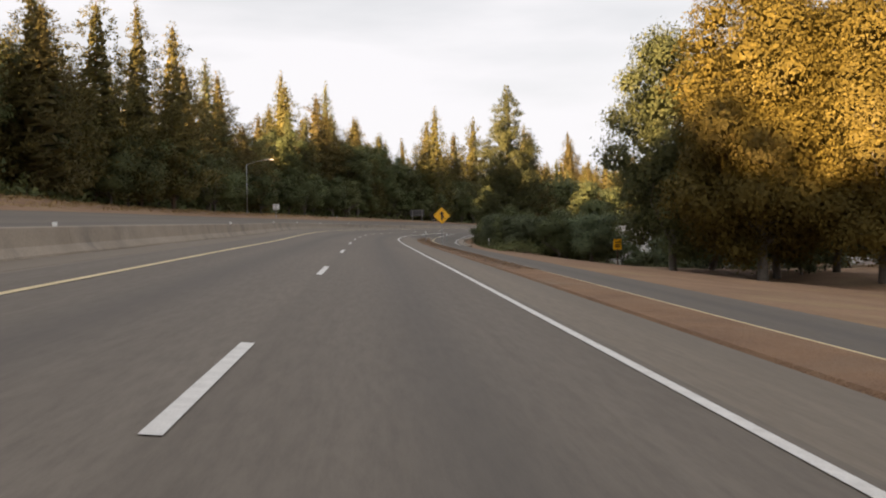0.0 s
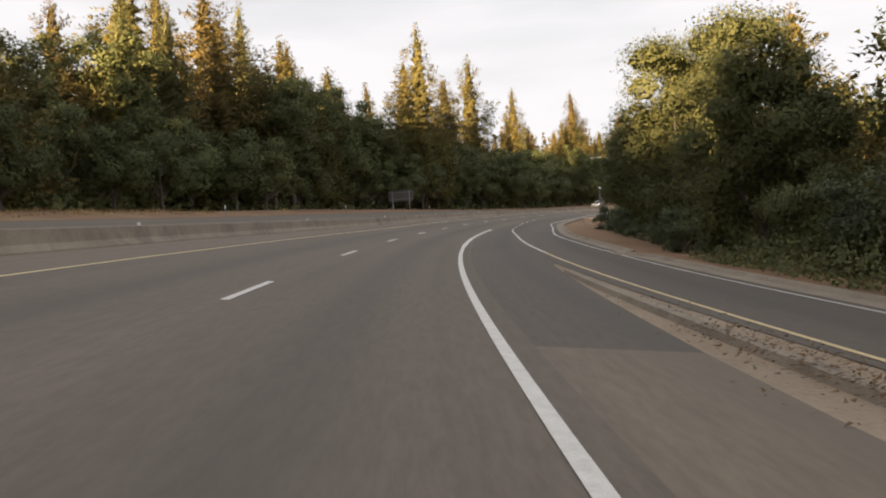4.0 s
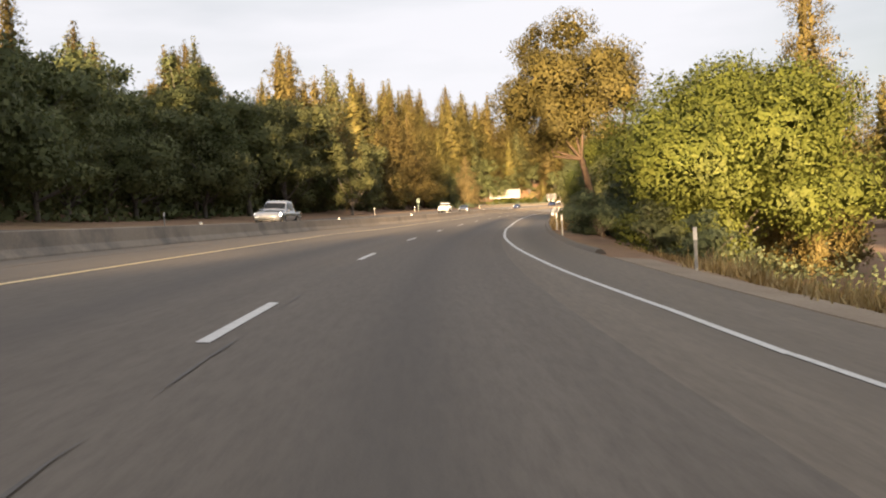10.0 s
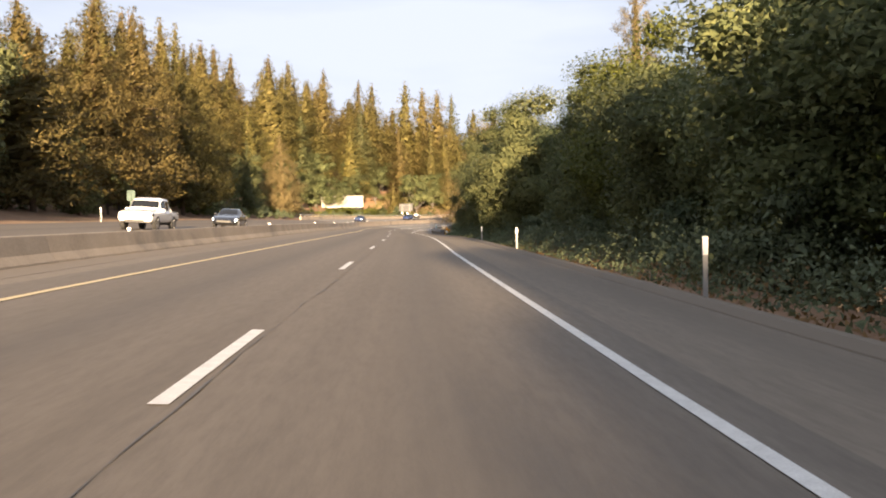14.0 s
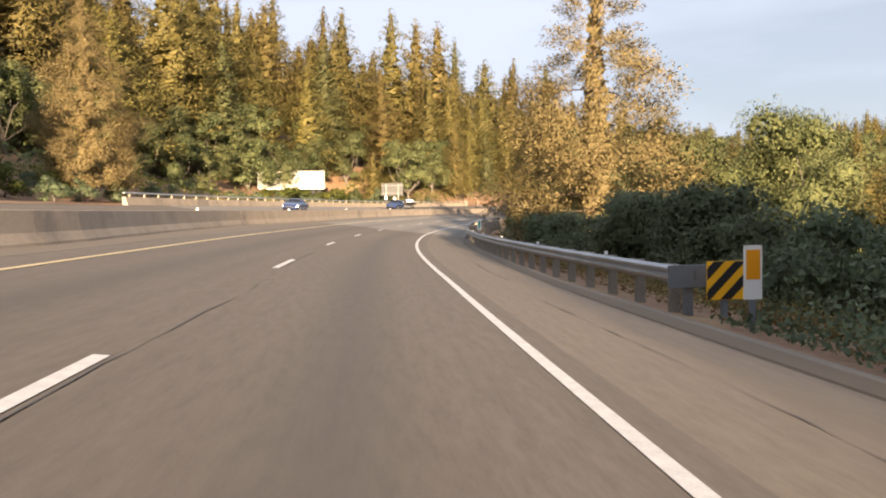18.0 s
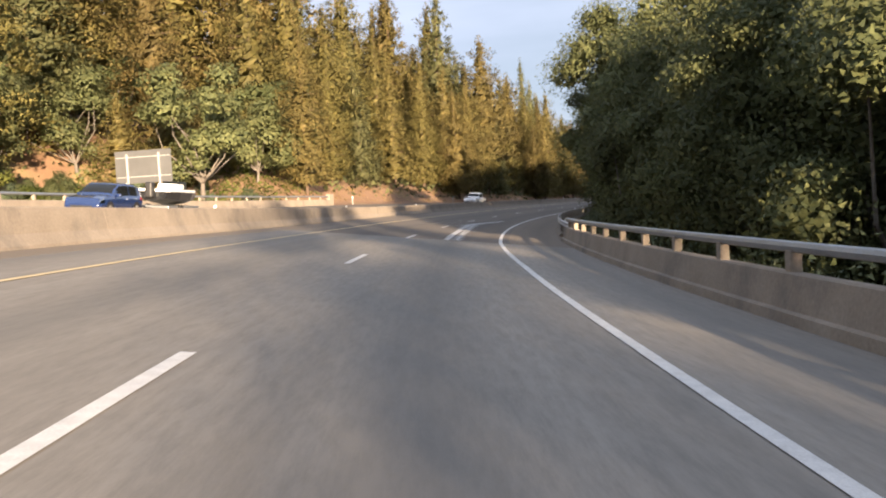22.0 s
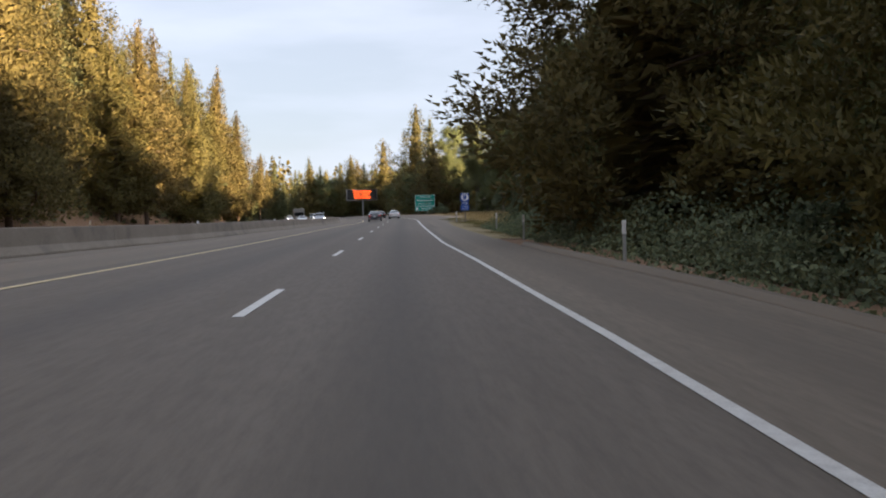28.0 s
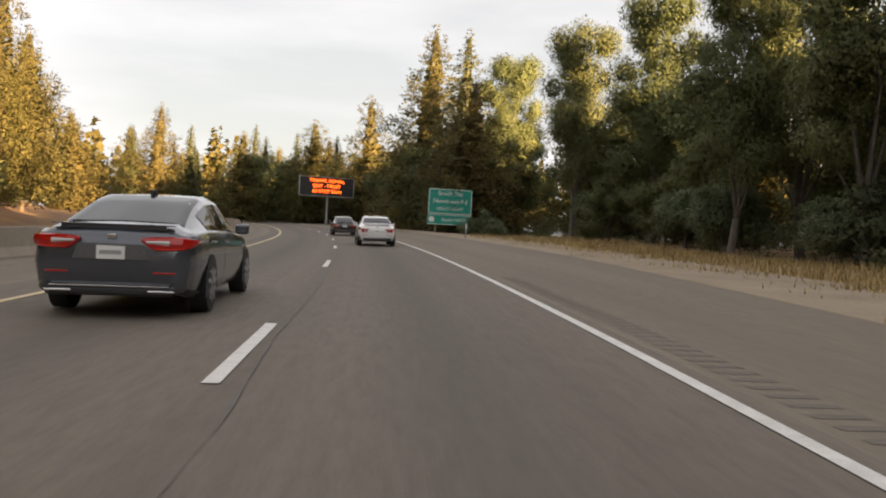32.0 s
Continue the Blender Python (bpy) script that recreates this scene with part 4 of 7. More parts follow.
small = sign_back(153, -22.4, 1.15, 0.95, 2.0, (0,), "pale back of a small square sign on a post")
for child in small.children:
    if child.name.startswith("plate"):
        child.data.materials[0] = SIGN_WHITE
sign_back(259, -25.6, 4.6, 2.0, 2.6, (-1.6, 1.6), "large grey back of a sign beside the opposite lanes")
sign_back(651.5, -24.6, 4.6, 2.5, 3.1, (-1.3, 1.3), "large grey back of a ribbed sign on posts")
for x in (-0.9, 0.9):
    tag = thing("warning_tag", at_road(650.5, -24.6 + x, None, 0), "small white house-shaped tag on a stake", "marker")
    part("stake", block(-0.03, 0.03, -0.03, 0.03, -0.3, 1.2), STEEL_GREY, tag)
    part("tag", flat([(-0.28, 1.0), (0.28, 1.0), (0.28, 1.5), (0, 1.8), (-0.28, 1.5)], 0.02, -0.03), SIGN_WHITE, tag)
sign_back(60, -27, 1.3, 1.0, 1.9, (-0.3, 0.3), "weathered back of a square sign on posts")
narrow = sign_back(457, -22.6, 0.7, 0.9, 2.1, (0,), "dark back of a narrow sign on a post")
for child in narrow.children:
    child.data.materials[0] = DARK_GREEN

# ---- white semi-trailer parked beyond the opposite lanes ----
a = place(650.4, -54.5, 0)
b = place(656.5, -42.1, 0)
way = b - a
trailer = thing("semi_trailer", Matrix.Translation(Vector(((a + b) / 2).tolist())) @ pose(0, 0, 0.2, 0, 0, math.degrees(math.atan2(way[1], way[0]))), "long white box semi-trailer parked behind bushes", "trailer")
part("box", block(-6.9, 6.9, -1.25, 1.25, 1.1, 4.9, 0.04), TRAILER_WHITE, trailer)
for x in np.linspace(-6.6, 6.6, 13):
    part("rib", block(x - 0.02, x + 0.02, -1.275, -1.25, 1.2, 4.8), TRAILER_WHITE, trailer)
part("rail", block(-6.9, 6.9, -1.29, -1.25, 1.05, 1.2), STEEL_GREY, trailer)
for x in (4.5, 5.7):
    for y in (-1.0, 1.0):
        part("wheel", rod((x, y - 0.25, 0.5), (x, y + 0.25, 0.5), 0.5, sides=20), TYRE, trailer)
for y in (-0.8, 0.8):
    part("landing_leg", block(-4.6, -4.4, y - 0.08, y + 0.08, 0.0, 1.2), STEEL_GREY, trailer)

# ---- buildings below the ramp ----
def house(s, d, w, l, h, roof, walls, roofs, turn, label):
    ob = thing("house", at_road(s, d, None, turn), label, "house")
    part("wall", block(-w / 2, w / 2, -l / 2, l / 2, -3, h), walls, ob)
    bm = bmesh.new()
    v = [bm.verts.new(p) for p in ((-w / 2 - 0.5, -l / 2 - 0.5, h - 0.1), (w / 2 + 0.5, -l / 2 - 0.5, h - 0.1), (w / 2 + 0.5, l / 2 + 0.5, h - 0.1), (-w / 2 - 0.5, l / 2 + 0.5, h - 0.1),
                                   (0, -l / 2 - 0.5, h + roof), (0, l / 2 + 0.5, h + roof))]
    for f in ((0, 1, 4), (3, 5, 2), (0, 4, 5, 3), (1, 2, 5, 4), (0, 3, 2, 1)):
        bm.faces.new([v[k] for k in f])
    part("roof", bm, roofs, ob)
    for x in np.arange(-w / 2 + 1.2, w / 2 - 0.8, 2.6):
        win = part("window", block(x, x + 1.3, -l / 2 - 0.06, -l / 2 + 0.02, h - 2.0, h - 0.8, 0.01), SIGN_WHITE, ob)
        part("pane", block(x + 0.08, x + 1.22, -l / 2 - 0.075, -l / 2 - 0.055, h - 1.92, h - 0.88), GLASS, win)
    return ob


STUCCO = surface("cream_stucco", (0.42, 0.36, 0.28), (0.56, 0.49, 0.40), 0.8, 20, 0.9)
PALE_WALL = surface("white_siding", (0.60, 0.60, 0.58), (0.74, 0.74, 0.72), 0.8, 20, 0.8)
ROOF = surface("pale_roofing", (0.34, 0.30, 0.27), (0.46, 0.42, 0.38), 0.8, 12, 0.9)
house(117.4, 33.5, 3.4, 7, 6.4, 0.7, PALE_WALL, ROOF, 20, "narrow white sided building behind the bushes")
house(157, 52, 9, 5, 2.0, 0.8, PALE_WALL, ROOF, 8, "low white house with a porch below the ramp")
BRICK_WALL = surface("rust_wall", (0.30, 0.13, 0.05), (0.42, 0.20, 0.09), 0.8, 20, 0.9)
house(305, 66, 9, 7, 3.6, 1.2, BRICK_WALL, ROOF, 10, "rust-brown building with a pale roof")
house(118, 68, 12, 22, 2.2, 0.7, STUCCO, ROOF, -20, "low cream building with a shallow pale roof")
house(150, 82, 10, 16, 2.0, 1.0, STUCCO, ROOF, 10, "low tan building with a shallow pale roof")
for s, d, z, w in ((112, 52, 4.6, 2.2), (128, 54, 3.0, 2.6)):
    pylon = thing("pylon_sign", at_road(s, d, None, -15), "white lettered shop sign on two posts", "sign")
    for x in (-0.8, 0.8):
        part("post", block(x - 0.07, x + 0.07, -0.07, 0.07, -2, z), STEEL_GREY, pylon)
    part("plate", panel(w, 0.8, 0.2, 0.05, z), SIGN_WHITE, pylon)
    part("lettering_bar", block(-w * 0.35, w * 0.35, -0.112, -0.1, z - 0.12, z + 0.12), ORANGE, pylon)

notice = thing("shop_sign", at_road(80, 24, None, 4), "yellow notice board on a short brown post", "sign")
part("post", block(-0.05, 0.05, -0.04, 0.04, -0.5, 1.5), BARK, notice)
part("plate", panel(0.78, 1.0, 0.05, 0.02, 1.95), SIGN_YELLOW, notice)
for z in (2.15, 1.9, 1.72):
    part("lettering_bar", block(-0.26, 0.2, -0.036, -0.03, z - 0.05, z + 0.05), SIGN_BLACK, notice)
mast = thing("light_pole", at_road(190, 52, None, 0), "slim pale lamp pole beyond the trees", "street lamp")
part("pole", rod((0, 0, -1), (0, 0, 9.5), 0.16, sides=10), SIGN_WHITE, mast)
part("lamp_head", block(-0.35, 0.35, -0.25, 0.25, 9.5, 9.9, 0.05), SIGN_WHITE, mast)

# ---- guardrails and bridge rails ----
def wbeam(c=0.0, z=0.50):
    pts = [(0.0, 0.0), (0.03, 0.025), (0.08, 0.06), (0.08, 0.10), (0.02, 0.145), (0.02, 0.165), (0.08, 0.21), (0.08, 0.25), (0.03, 0.285), (0.0, 0.31)]
    face = [(c - x, z + h) for x, h in pts]
    return face + [(x + 0.006, h) for x, h in face[::-1]]


def guardrail(s0, s1, knots, label):
    rail = thing("guardrail", Matrix.Identity(4), label, "guardrail", "guardrails")
    n = int((s1 - s0) / 3.81)
    for k in range(n):
        s = np.linspace(s0 + 3.81 * k, s0 + 3.81 * k + 3.83, 3)
        sweep_path("beam", s, along(knots, s), wbeam(), GALV, rail)
    post = bmesh.new()
    box(post, 0.10, 0.28, -0.09, 0.09, -0.5, 0.80, bevel=0.008)
    post_mesh = bpy.data.meshes.new("post")
    post.to_mesh(post_mesh)
    post.free()
    post_mesh.materials.append(POST_WOOD)
    spacer = block(0.0, 0.11, -0.07, 0.07, 0.46, 0.82, 0.006)
    spacer_mesh = bpy.data.meshes.new("spacer")
    spacer.to_mesh(spacer_mesh)
    spacer.free()
    spacer_mesh.materials.append(POST_WOOD)
    tab = block(0.0, 0.08, -0.004, 0.004, 0.80, 0.90)
    tab_mesh = bpy.data.meshes.new("reflector_tab")
    tab.to_mesh(tab_mesh)
    tab.free()
    tab_mesh.materials.append(SIGN_WHITE)
    for k, s in enumerate(np.arange(s0 + 0.4, s1, 1.905)):
        m = at_road(float(s), float(along(knots, s)), 0.0)
        for me in (post_mesh, spacer_mesh) + ((tab_mesh,) if k % 4 == 2 else ()):
            ob = new(me.name, me)
            ob.matrix_world = m
            ob.parent = rail
    return rail


guardrail(499.5, 546.5, [(499, 7.3), (520, 6.75), (547, 6.35)], "galvanized W-beam guardrail on weathered wooden posts")
guardrail(627.6, 719.6, [(627, 6.75), (650, 6.7), (720, 6.4)], "galvanized W-beam guardrail on wooden posts")
cap = thing("rail_terminal", at_road(499.3, 7.55, None, 6), "flat grey steel end piece of the guardrail", "guardrail end")
part("plate", block(-0.42, 0.34, -0.02, 0.03, 0.44, 0.84, 0.012), DULL_ZINC, cap)
for x in (-0.22, 0.22):
    part("bolt", rod((x, -0.035, 0.66), (x, -0.018, 0.66), 0.022, sides=8), DULL_ZINC, cap)
part("slot", block(0.05, 0.09, -0.026, -0.018, 0.58, 0.74), SIGN_BACK, cap)
part("post", block(-0.07, 0.07, 0.04, 0.2, -0.4, 0.8, 0.01), DULL_ZINC, cap)
terminal = thing("end_marker", at_road(499.0, 8.05, None, 4), "black and yellow striped panel at the guardrail's end", "marker")
part("post", block(-0.05, 0.05, 0.02, 0.1, -0.3, 0.85), DULL_ZINC, terminal)
part("plate", block(-0.34, 0.34, -0.01, 0.01, 0.30, 0.96, 0.004), SIGN_YELLOW, terminal)


def diagonal(c, half, w, h, z):
    """A stripe rising to the right, cut off at the panel's edges; c: where its middle meets the panel's middle height."""
    lines = [[(max(-w, min(w, c + o + (v - z))), v) for v in np.linspace(z - h, z + h, 13)] for o in (-half, half)]
    pts = []
    for u, v in lines[0] + lines[1][::-1]:
        if not pts or abs(u - pts[-1][0]) + abs(v - pts[-1][1]) > 1e-4:
            pts.append((u, v))
    return pts


for c in (-0.44, -0.06, 0.32):
    left = [v for v in np.linspace(0.305, 0.955, 40) if abs(c + v - 0.63) < 0.335 + 0.10]
    mid = (left[0] + left[-1]) / 2
    part("stripe", flat(diagonal(c + mid - 0.63, 0.10, 0.335, (left[-1] - left[0]) / 2, mid), 0.003, -0.011), SIGN_BLACK, terminal)
marker = thing("hazard_delineator", at_road(497.6, 7.9, None, 4), "white delineator post with an amber reflector plate", "delineator")
part("post", block(-0.05, 0.05, -0.02, 0.02, -0.3, 0.55), DULL_ZINC, marker)
part("plate", block(-0.15, 0.15, -0.03, -0.015, 0.42, 1.26, 0.02), SIGN_WHITE, marker)
part("reflector", block(-0.115, 0.115, -0.036, -0.03, 0.73, 1.19, 0.004), AMBER, marker)
tag = thing("bridge_marker", at_road(541.5, 7.2, None, 4), "white marker plate with dark figures on a stake", "marker")
part("stake", block(-0.04, 0.04, 0.01, 0.05, -0.3, 1.3), STEEL_GREY, tag)
part("plate", block(-0.13, 0.13, -0.01, 0.01, 0.85, 1.5, 0.004), SIGN_WHITE, tag)
part("lettering_bar", block(-0.06, 0.06, -0.014, -0.01, 0.95, 1.4), SIGN_GREEN, tag)


def bridge_rail(s0, s1, d, side, label, curb=True):
    """Concrete parapet with posts and a round metal rail. side: +1 where traffic is on its smaller-d side."""
    rail = thing("bridge_railing", Matrix.Identity(4), label, "bridge railing", "bridge railings")
    s = np.linspace(s0, s1, int((s1 - s0) / 3) + 2)
    k = side
    sweep_path("parapet", s, np.full(len(s), d), [(-0.22 * k, -0.05), (-0.20 * k, 0.14), (-0.12 * k, 0.17), (-0.04 * k, 0.62), (0.0, 0.64), (0.26 * k, 0.64), (0.26 * k, -0.3)][::1 if k > 0 else -1], CONCRETE, rail)
    c = np.linspace(0, 2 * np.pi, 9)[:-1]
    sweep_path("rail_tube", s, np.full(len(s), d + 0.1 * k), [(0.085 * math.cos(a), 0.97 + 0.075 * math.sin(a)) for a in c], GALV, rail)
    pm = block(-0.07, 0.09, -0.10, 0.10, 0.60, 0.93, 0.02)
    me = bpy.data.meshes.new("rail_post")
    pm.to_mesh(me)
    pm.free()
    me.materials.append(CONCRETE)
    for v in np.arange(s0 + 1.0, s1, 2.9):
        ob = new("rail_post", me)
        ob.matrix_world = at_road(float(v), d + 0.1 * k, 0.0)
        ob.parent = rail
    return rail


bridge_rail(546.5, 627.5, 6.5, 1, "concrete bridge parapet with posts and a steel tube rail")
bridge_rail(553, 681, -20.7, -1, "far concrete bridge parapet with posts and a steel tube rail")
end_block = thing("railing_end_block", at_road(546.8, 6.75, 0.0, 0), "concrete end block of the bridge railing with a small plate", "railing block")
part("body", block(-0.25, 0.3, -1.2, 0.4, -0.2, 1.0, 0.04), CONCRETE, end_block)
part("number_plate", block(-0.265, -0.25, -0.9, -0.2, 0.45, 0.8), SIGN_WHITE, end_block)
far_block = thing("railing_end_block", at_road(681.5, -20.9, 0.0, 0), "pale concrete end block of the far bridge railing", "railing block")
part("body", block(-0.2, 0.25, -0.6, 0.6, -0.2, 1.25, 0.04), CONCRETE, far_block)

for s in np.arange(20, 860, 24.0):
    tab = thing("barrier_reflector", at_road(float(s), float(along(MEDIAN, s)), float(along(MEDIAN_TALL, s)), 0), "small white reflector on top of the barrier", "reflector", "reflectors on the barrier")
    part("body", block(-0.05, 0.05, -0.02, 0.02, 0, 0.1, 0.004), SIGN_WHITE, tab)

# ---- stains, cracks, spill and small marks on the road ----
def wander(name, s0, s1, d0, wob, wide, seed, material, label, category, drift=0.0, lift=0.012):
    rng = np.random.default_rng(seed)
    s = np.arange(s0, s1, 0.6)
    f = (s - s0) / (s1 - s0)
    d = d0 + drift * f + np.cumsum(rng.normal(0, wob, len(s))) * 0.6
    d -= (d[-1] - d0 - drift) * f
    w = wide * rng.uniform(0.45, 0.75, len(s))
    if name == "crack_seal":
        w = wide * np.clip(rng.normal(0.18, 0.3, len(s)), 0.02, 0.6)
    return strip(name, s, d - w / 2, d + w / 2, lift, lift, material, label=label, category=category)


for n, (a, b, d, w) in enumerate(((30, 84, 0.22, 0.05), (196, 240, 0.2, 0.05), (240, 300, 0.25, 0.06), (300, 350, 0.15, 0.05), (352, 420, 0.2, 0.06), (440, 520, 0.12, 0.05),
                                  (505, 548, 5.2, 0.06), (690, 710, 0.2, 0.05), (728, 745, 0.2, 0.05), (830, 905, 0.12, 0.09), (455, 500, 5.0, 0.05))):
    wander("crack_seal", a, b, d, 0.03, w, 60 + n, TAR, "dark wandering tar seal of a crack in the asphalt", "crack seal")
wander("crack_seal", 712.5, 726.5, 0.12, 0.11, 0.075, 59, TAR, "dark jagged crack in the asphalt", "crack seal", 0.1)
for n, (a, b, d, dr, w) in enumerate(((166, 204, 2.0, 0.9, 0.20), (160, 196, 2.75, 0.35, 0.16))):
    wander("tyre_mark", a, b, d, 0.01, w, 80 + n, SKID, "dark rubber tyre mark on the asphalt", "tyre mark", dr, 0.011)


def spill():
    """Thin streaks of spilled white paint dragged along the lane."""
    rng = np.random.default_rng(5)
    rows = []

    def streaks(n, s0, s1, mid, spread, long, wide, lean=0.0):
        f = rng.random(n)
        s = s0 + (s1 - s0) * f
        d = np.interp(f, (0, 0.5, 1), mid) + rng.normal(0, 1, n) * np.interp(f, (0, 1), spread)
        rows.append(np.stack([s, d, long * rng.uniform(0.3, 1.3, n), wide * rng.uniform(0.3, 1.3, n), lean + rng.normal(0, 0.02, n)], 1))

    streaks(900, 622.6, 645, (1.56, 1.35, 0.95), (0.06, 0.10), 0.7, 0.03)
    streaks(800, 622.6, 646, (1.98, 1.72, 1.25), (0.08, 0.12), 0.6, 0.026)
    streaks(420, 622.6, 644, (1.75, 1.55, 1.1), (0.26, 0.32), 0.4, 0.014)
    streaks(1200, 643, 657, (0.78, 1.35, 2.1), (0.13, 0.07), 0.6, 0.018, 0.10)
    streaks(700, 642, 655, (0.6, 1.15, 2.2), (0.30, 0.24), 0.4, 0.012, 0.10)
    streaks(420, 643, 654, (-1.6, -0.9, 0.4), (0.9, 0.7), 0.25, 0.014)
    s, d, ln, w, lean = np.concatenate(rows).T
    h = 0.0105 + 0.002 * rng.random(len(s))
    corner = [place(s + ln * a, d + w * b + lean * ln * a, h) for a, b in ((-0.5, 0), (-0.2, 0.5), (0.25, 0.45), (0.5, 0), (0.2, -0.5), (-0.25, -0.45))]
    verts = np.stack(corner, 1).reshape(-1, 3)
    me = quick_mesh("paint_spill", verts, np.arange(len(verts)).reshape(-1, 6))
    return tagged(put("paint_spill", me, SPILL), "spilled white paint dragged along the lane", "paint spill", kind="stuff")


spill()
GROOVE = surface("groove_asphalt", (0.115, 0.098, 0.081), (0.165, 0.140, 0.114), 2, 14, 0.9)
rumble = thing("rumble_strip", Matrix.Identity(4), "row of ground rumble grooves beside the edge line", "rumble strip", kind="structure")
groove = quick_mesh("groove", [(-0.2, 0, 0), (0.2, 0, 0), (0.2, 0.14, 0), (-0.2, 0.14, 0)], [(0, 1, 2, 3)])
groove.materials.append(GROOVE)
for k in range(200):
    s = 806 + 0.34 * k
    ob = new("groove", groove)
    ob.matrix_world = on_road(s, 4.35, 0.004, 0.3)
    ob.parent = rumble

# ---- vehicles ----
class Loft:
    """A car body: stations along y from the tail (0) to the nose, each with heights and half widths."""

    def __init__(self, rows, width):
        t = np.array(rows, float)
        self.y, self.low, self.belt, self.top, self.roof, self.full = t.T
        self.half = width / 2

    def point(self, y, u):
        low, belt, top, roof, full = (np.interp(y, self.y, c) for c in (self.low, self.belt, self.top, self.roof, self.full))
        w = self.half * full
        mid = low + (belt - low) * 0.52
        keys = np.array([0.0, 0.10, 0.16, 0.34, 0.56, 0.60, 0.84, 0.90, 1.0])
        zs = np.array([low, low + 0.0, low + 0.05, mid, belt - 0.03, belt, top - 0.07, top - 0.015, top])
        xs = np.array([0.0, w * 0.86, w * 0.94, w, w * 0.965, w * 0.93, w * roof * 1.04, w * roof * 0.9, 0.0])
        return np.interp(u, keys, xs), float(y), np.interp(u, keys, zs)

    def mesh(self, name, ys, us, side=0, out=0.0, material=None):
        """A grid over the body; side 1 or -1: one flank alone, 0: both joined over the top."""
        pts = np.array([[self.point(y, u) for u in us] for y in ys])
        if side == 0:
            left = pts[:, ::-1].copy()
            left[..., 0] *= -1
            skip = 1 if us[-1] >= 0.999 else 0
            pts = np.concatenate([pts, left[:, skip:]], 1)
        elif side < 0:
            pts[..., 0] *= -1
        if out:
            du = np.gradient(pts, axis=1)
            dv = np.gradient(pts, axis=0)
            n = np.cross(du, dv)
            n /= np.maximum(np.linalg.norm(n, axis=2, keepdims=True), 1e-9)
            c = np.array([0, 0, 0.75])
            flip = np.sign(((pts - c) * np.array([1, 0.15, 1]) * n).sum(2, keepdims=True))
            pts = pts + n * flip * out
        a, b = pts.shape[:2]
        i = np.arange(a * b).reshape(a, b)
        faces = np.stack([i[:-1, :-1], i[:-1, 1:], i[1:, 1:], i[1:, :-1]], -1).reshape(-1, 4).tolist()
        return pts.reshape(-1, 3), faces, i


SEDAN = [(0.0, 0.36, 0.72, 0.76, 0.84, 0.76), (0.03, 0.31, 0.84, 0.90, 0.84, 0.84), (0.10, 0.27, 0.92, 0.985, 0.83, 0.905), (0.24, 0.25, 0.95, 1.03, 0.81, 0.955), (0.62, 0.22, 0.97, 1.07, 0.78, 0.99),
         (1.1, 0.2, 0.97, 1.27, 0.69, 1.0), (1.6, 0.2, 0.96, 1.41, 0.665, 1.0), (2.2, 0.2, 0.95, 1.45, 0.665, 1.0), (2.7, 0.2, 0.94, 1.42, 0.67, 1.0), (3.15, 0.2, 0.93, 1.22, 0.72, 1.0), (3.55, 0.2, 0.92, 1.0, 0.80, 1.0),
         (4.1, 0.22, 0.86, 0.91, 0.80, 0.98), (4.55, 0.26, 0.74, 0.80, 0.82, 0.93), (4.78, 0.3, 0.62, 0.68, 0.84, 0.84), (4.86, 0.36, 0.52, 0.56, 0.86, 0.74)]
FASTBACK = [(0.0, 0.36, 0.74, 0.80, 0.84, 0.78), (0.03, 0.31, 0.86, 0.94, 0.84, 0.86), (0.10, 0.27, 0.94, 1.015, 0.83, 0.92), (0.24, 0.25, 0.97, 1.055, 0.80, 0.96), (0.48, 0.22, 0.985, 1.085, 0.77, 0.985),
            (0.9, 0.2, 0.985, 1.21, 0.715, 1.0), (1.35, 0.2, 0.98, 1.345, 0.68, 1.0), (1.8, 0.2, 0.97, 1.43, 0.665, 1.0), (2.3, 0.2, 0.96, 1.455, 0.66, 1.0), (2.75, 0.2, 0.945, 1.42, 0.67, 1.0), (3.2, 0.2, 0.93, 1.22, 0.72, 1.0),
            (3.6, 0.2, 0.92, 1.0, 0.80, 1.0), (4.1, 0.22, 0.86, 0.91, 0.80, 0.98), (4.55, 0.26, 0.74, 0.80, 0.82, 0.93), (4.80, 0.3, 0.62, 0.68, 0.84, 0.84), (4.88, 0.36, 0.52, 0.56, 0.86, 0.74)]
SUV = [(0.0, 0.45, 0.95, 1.0, 0.9, 0.88), (0.06, 0.38, 1.02, 1.2, 0.84, 0.95), (0.3, 0.34, 1.06, 1.55, 0.80, 0.98), (0.8, 0.3, 1.06, 1.66, 0.78, 1.0), (1.8, 0.3, 1.05, 1.70, 0.78, 1.0), (2.5, 0.3, 1.04, 1.66, 0.78, 1.0),
       (2.95, 0.3, 1.03, 1.42, 0.78, 1.0), (3.3, 0.3, 1.02, 1.12, 0.82, 1.0), (3.9, 0.3, 0.98, 1.05, 0.84, 0.99), (4.4, 0.34, 0.9, 0.95, 0.86, 0.95), (4.6, 0.4, 0.7, 0.75, 0.88, 0.86)]
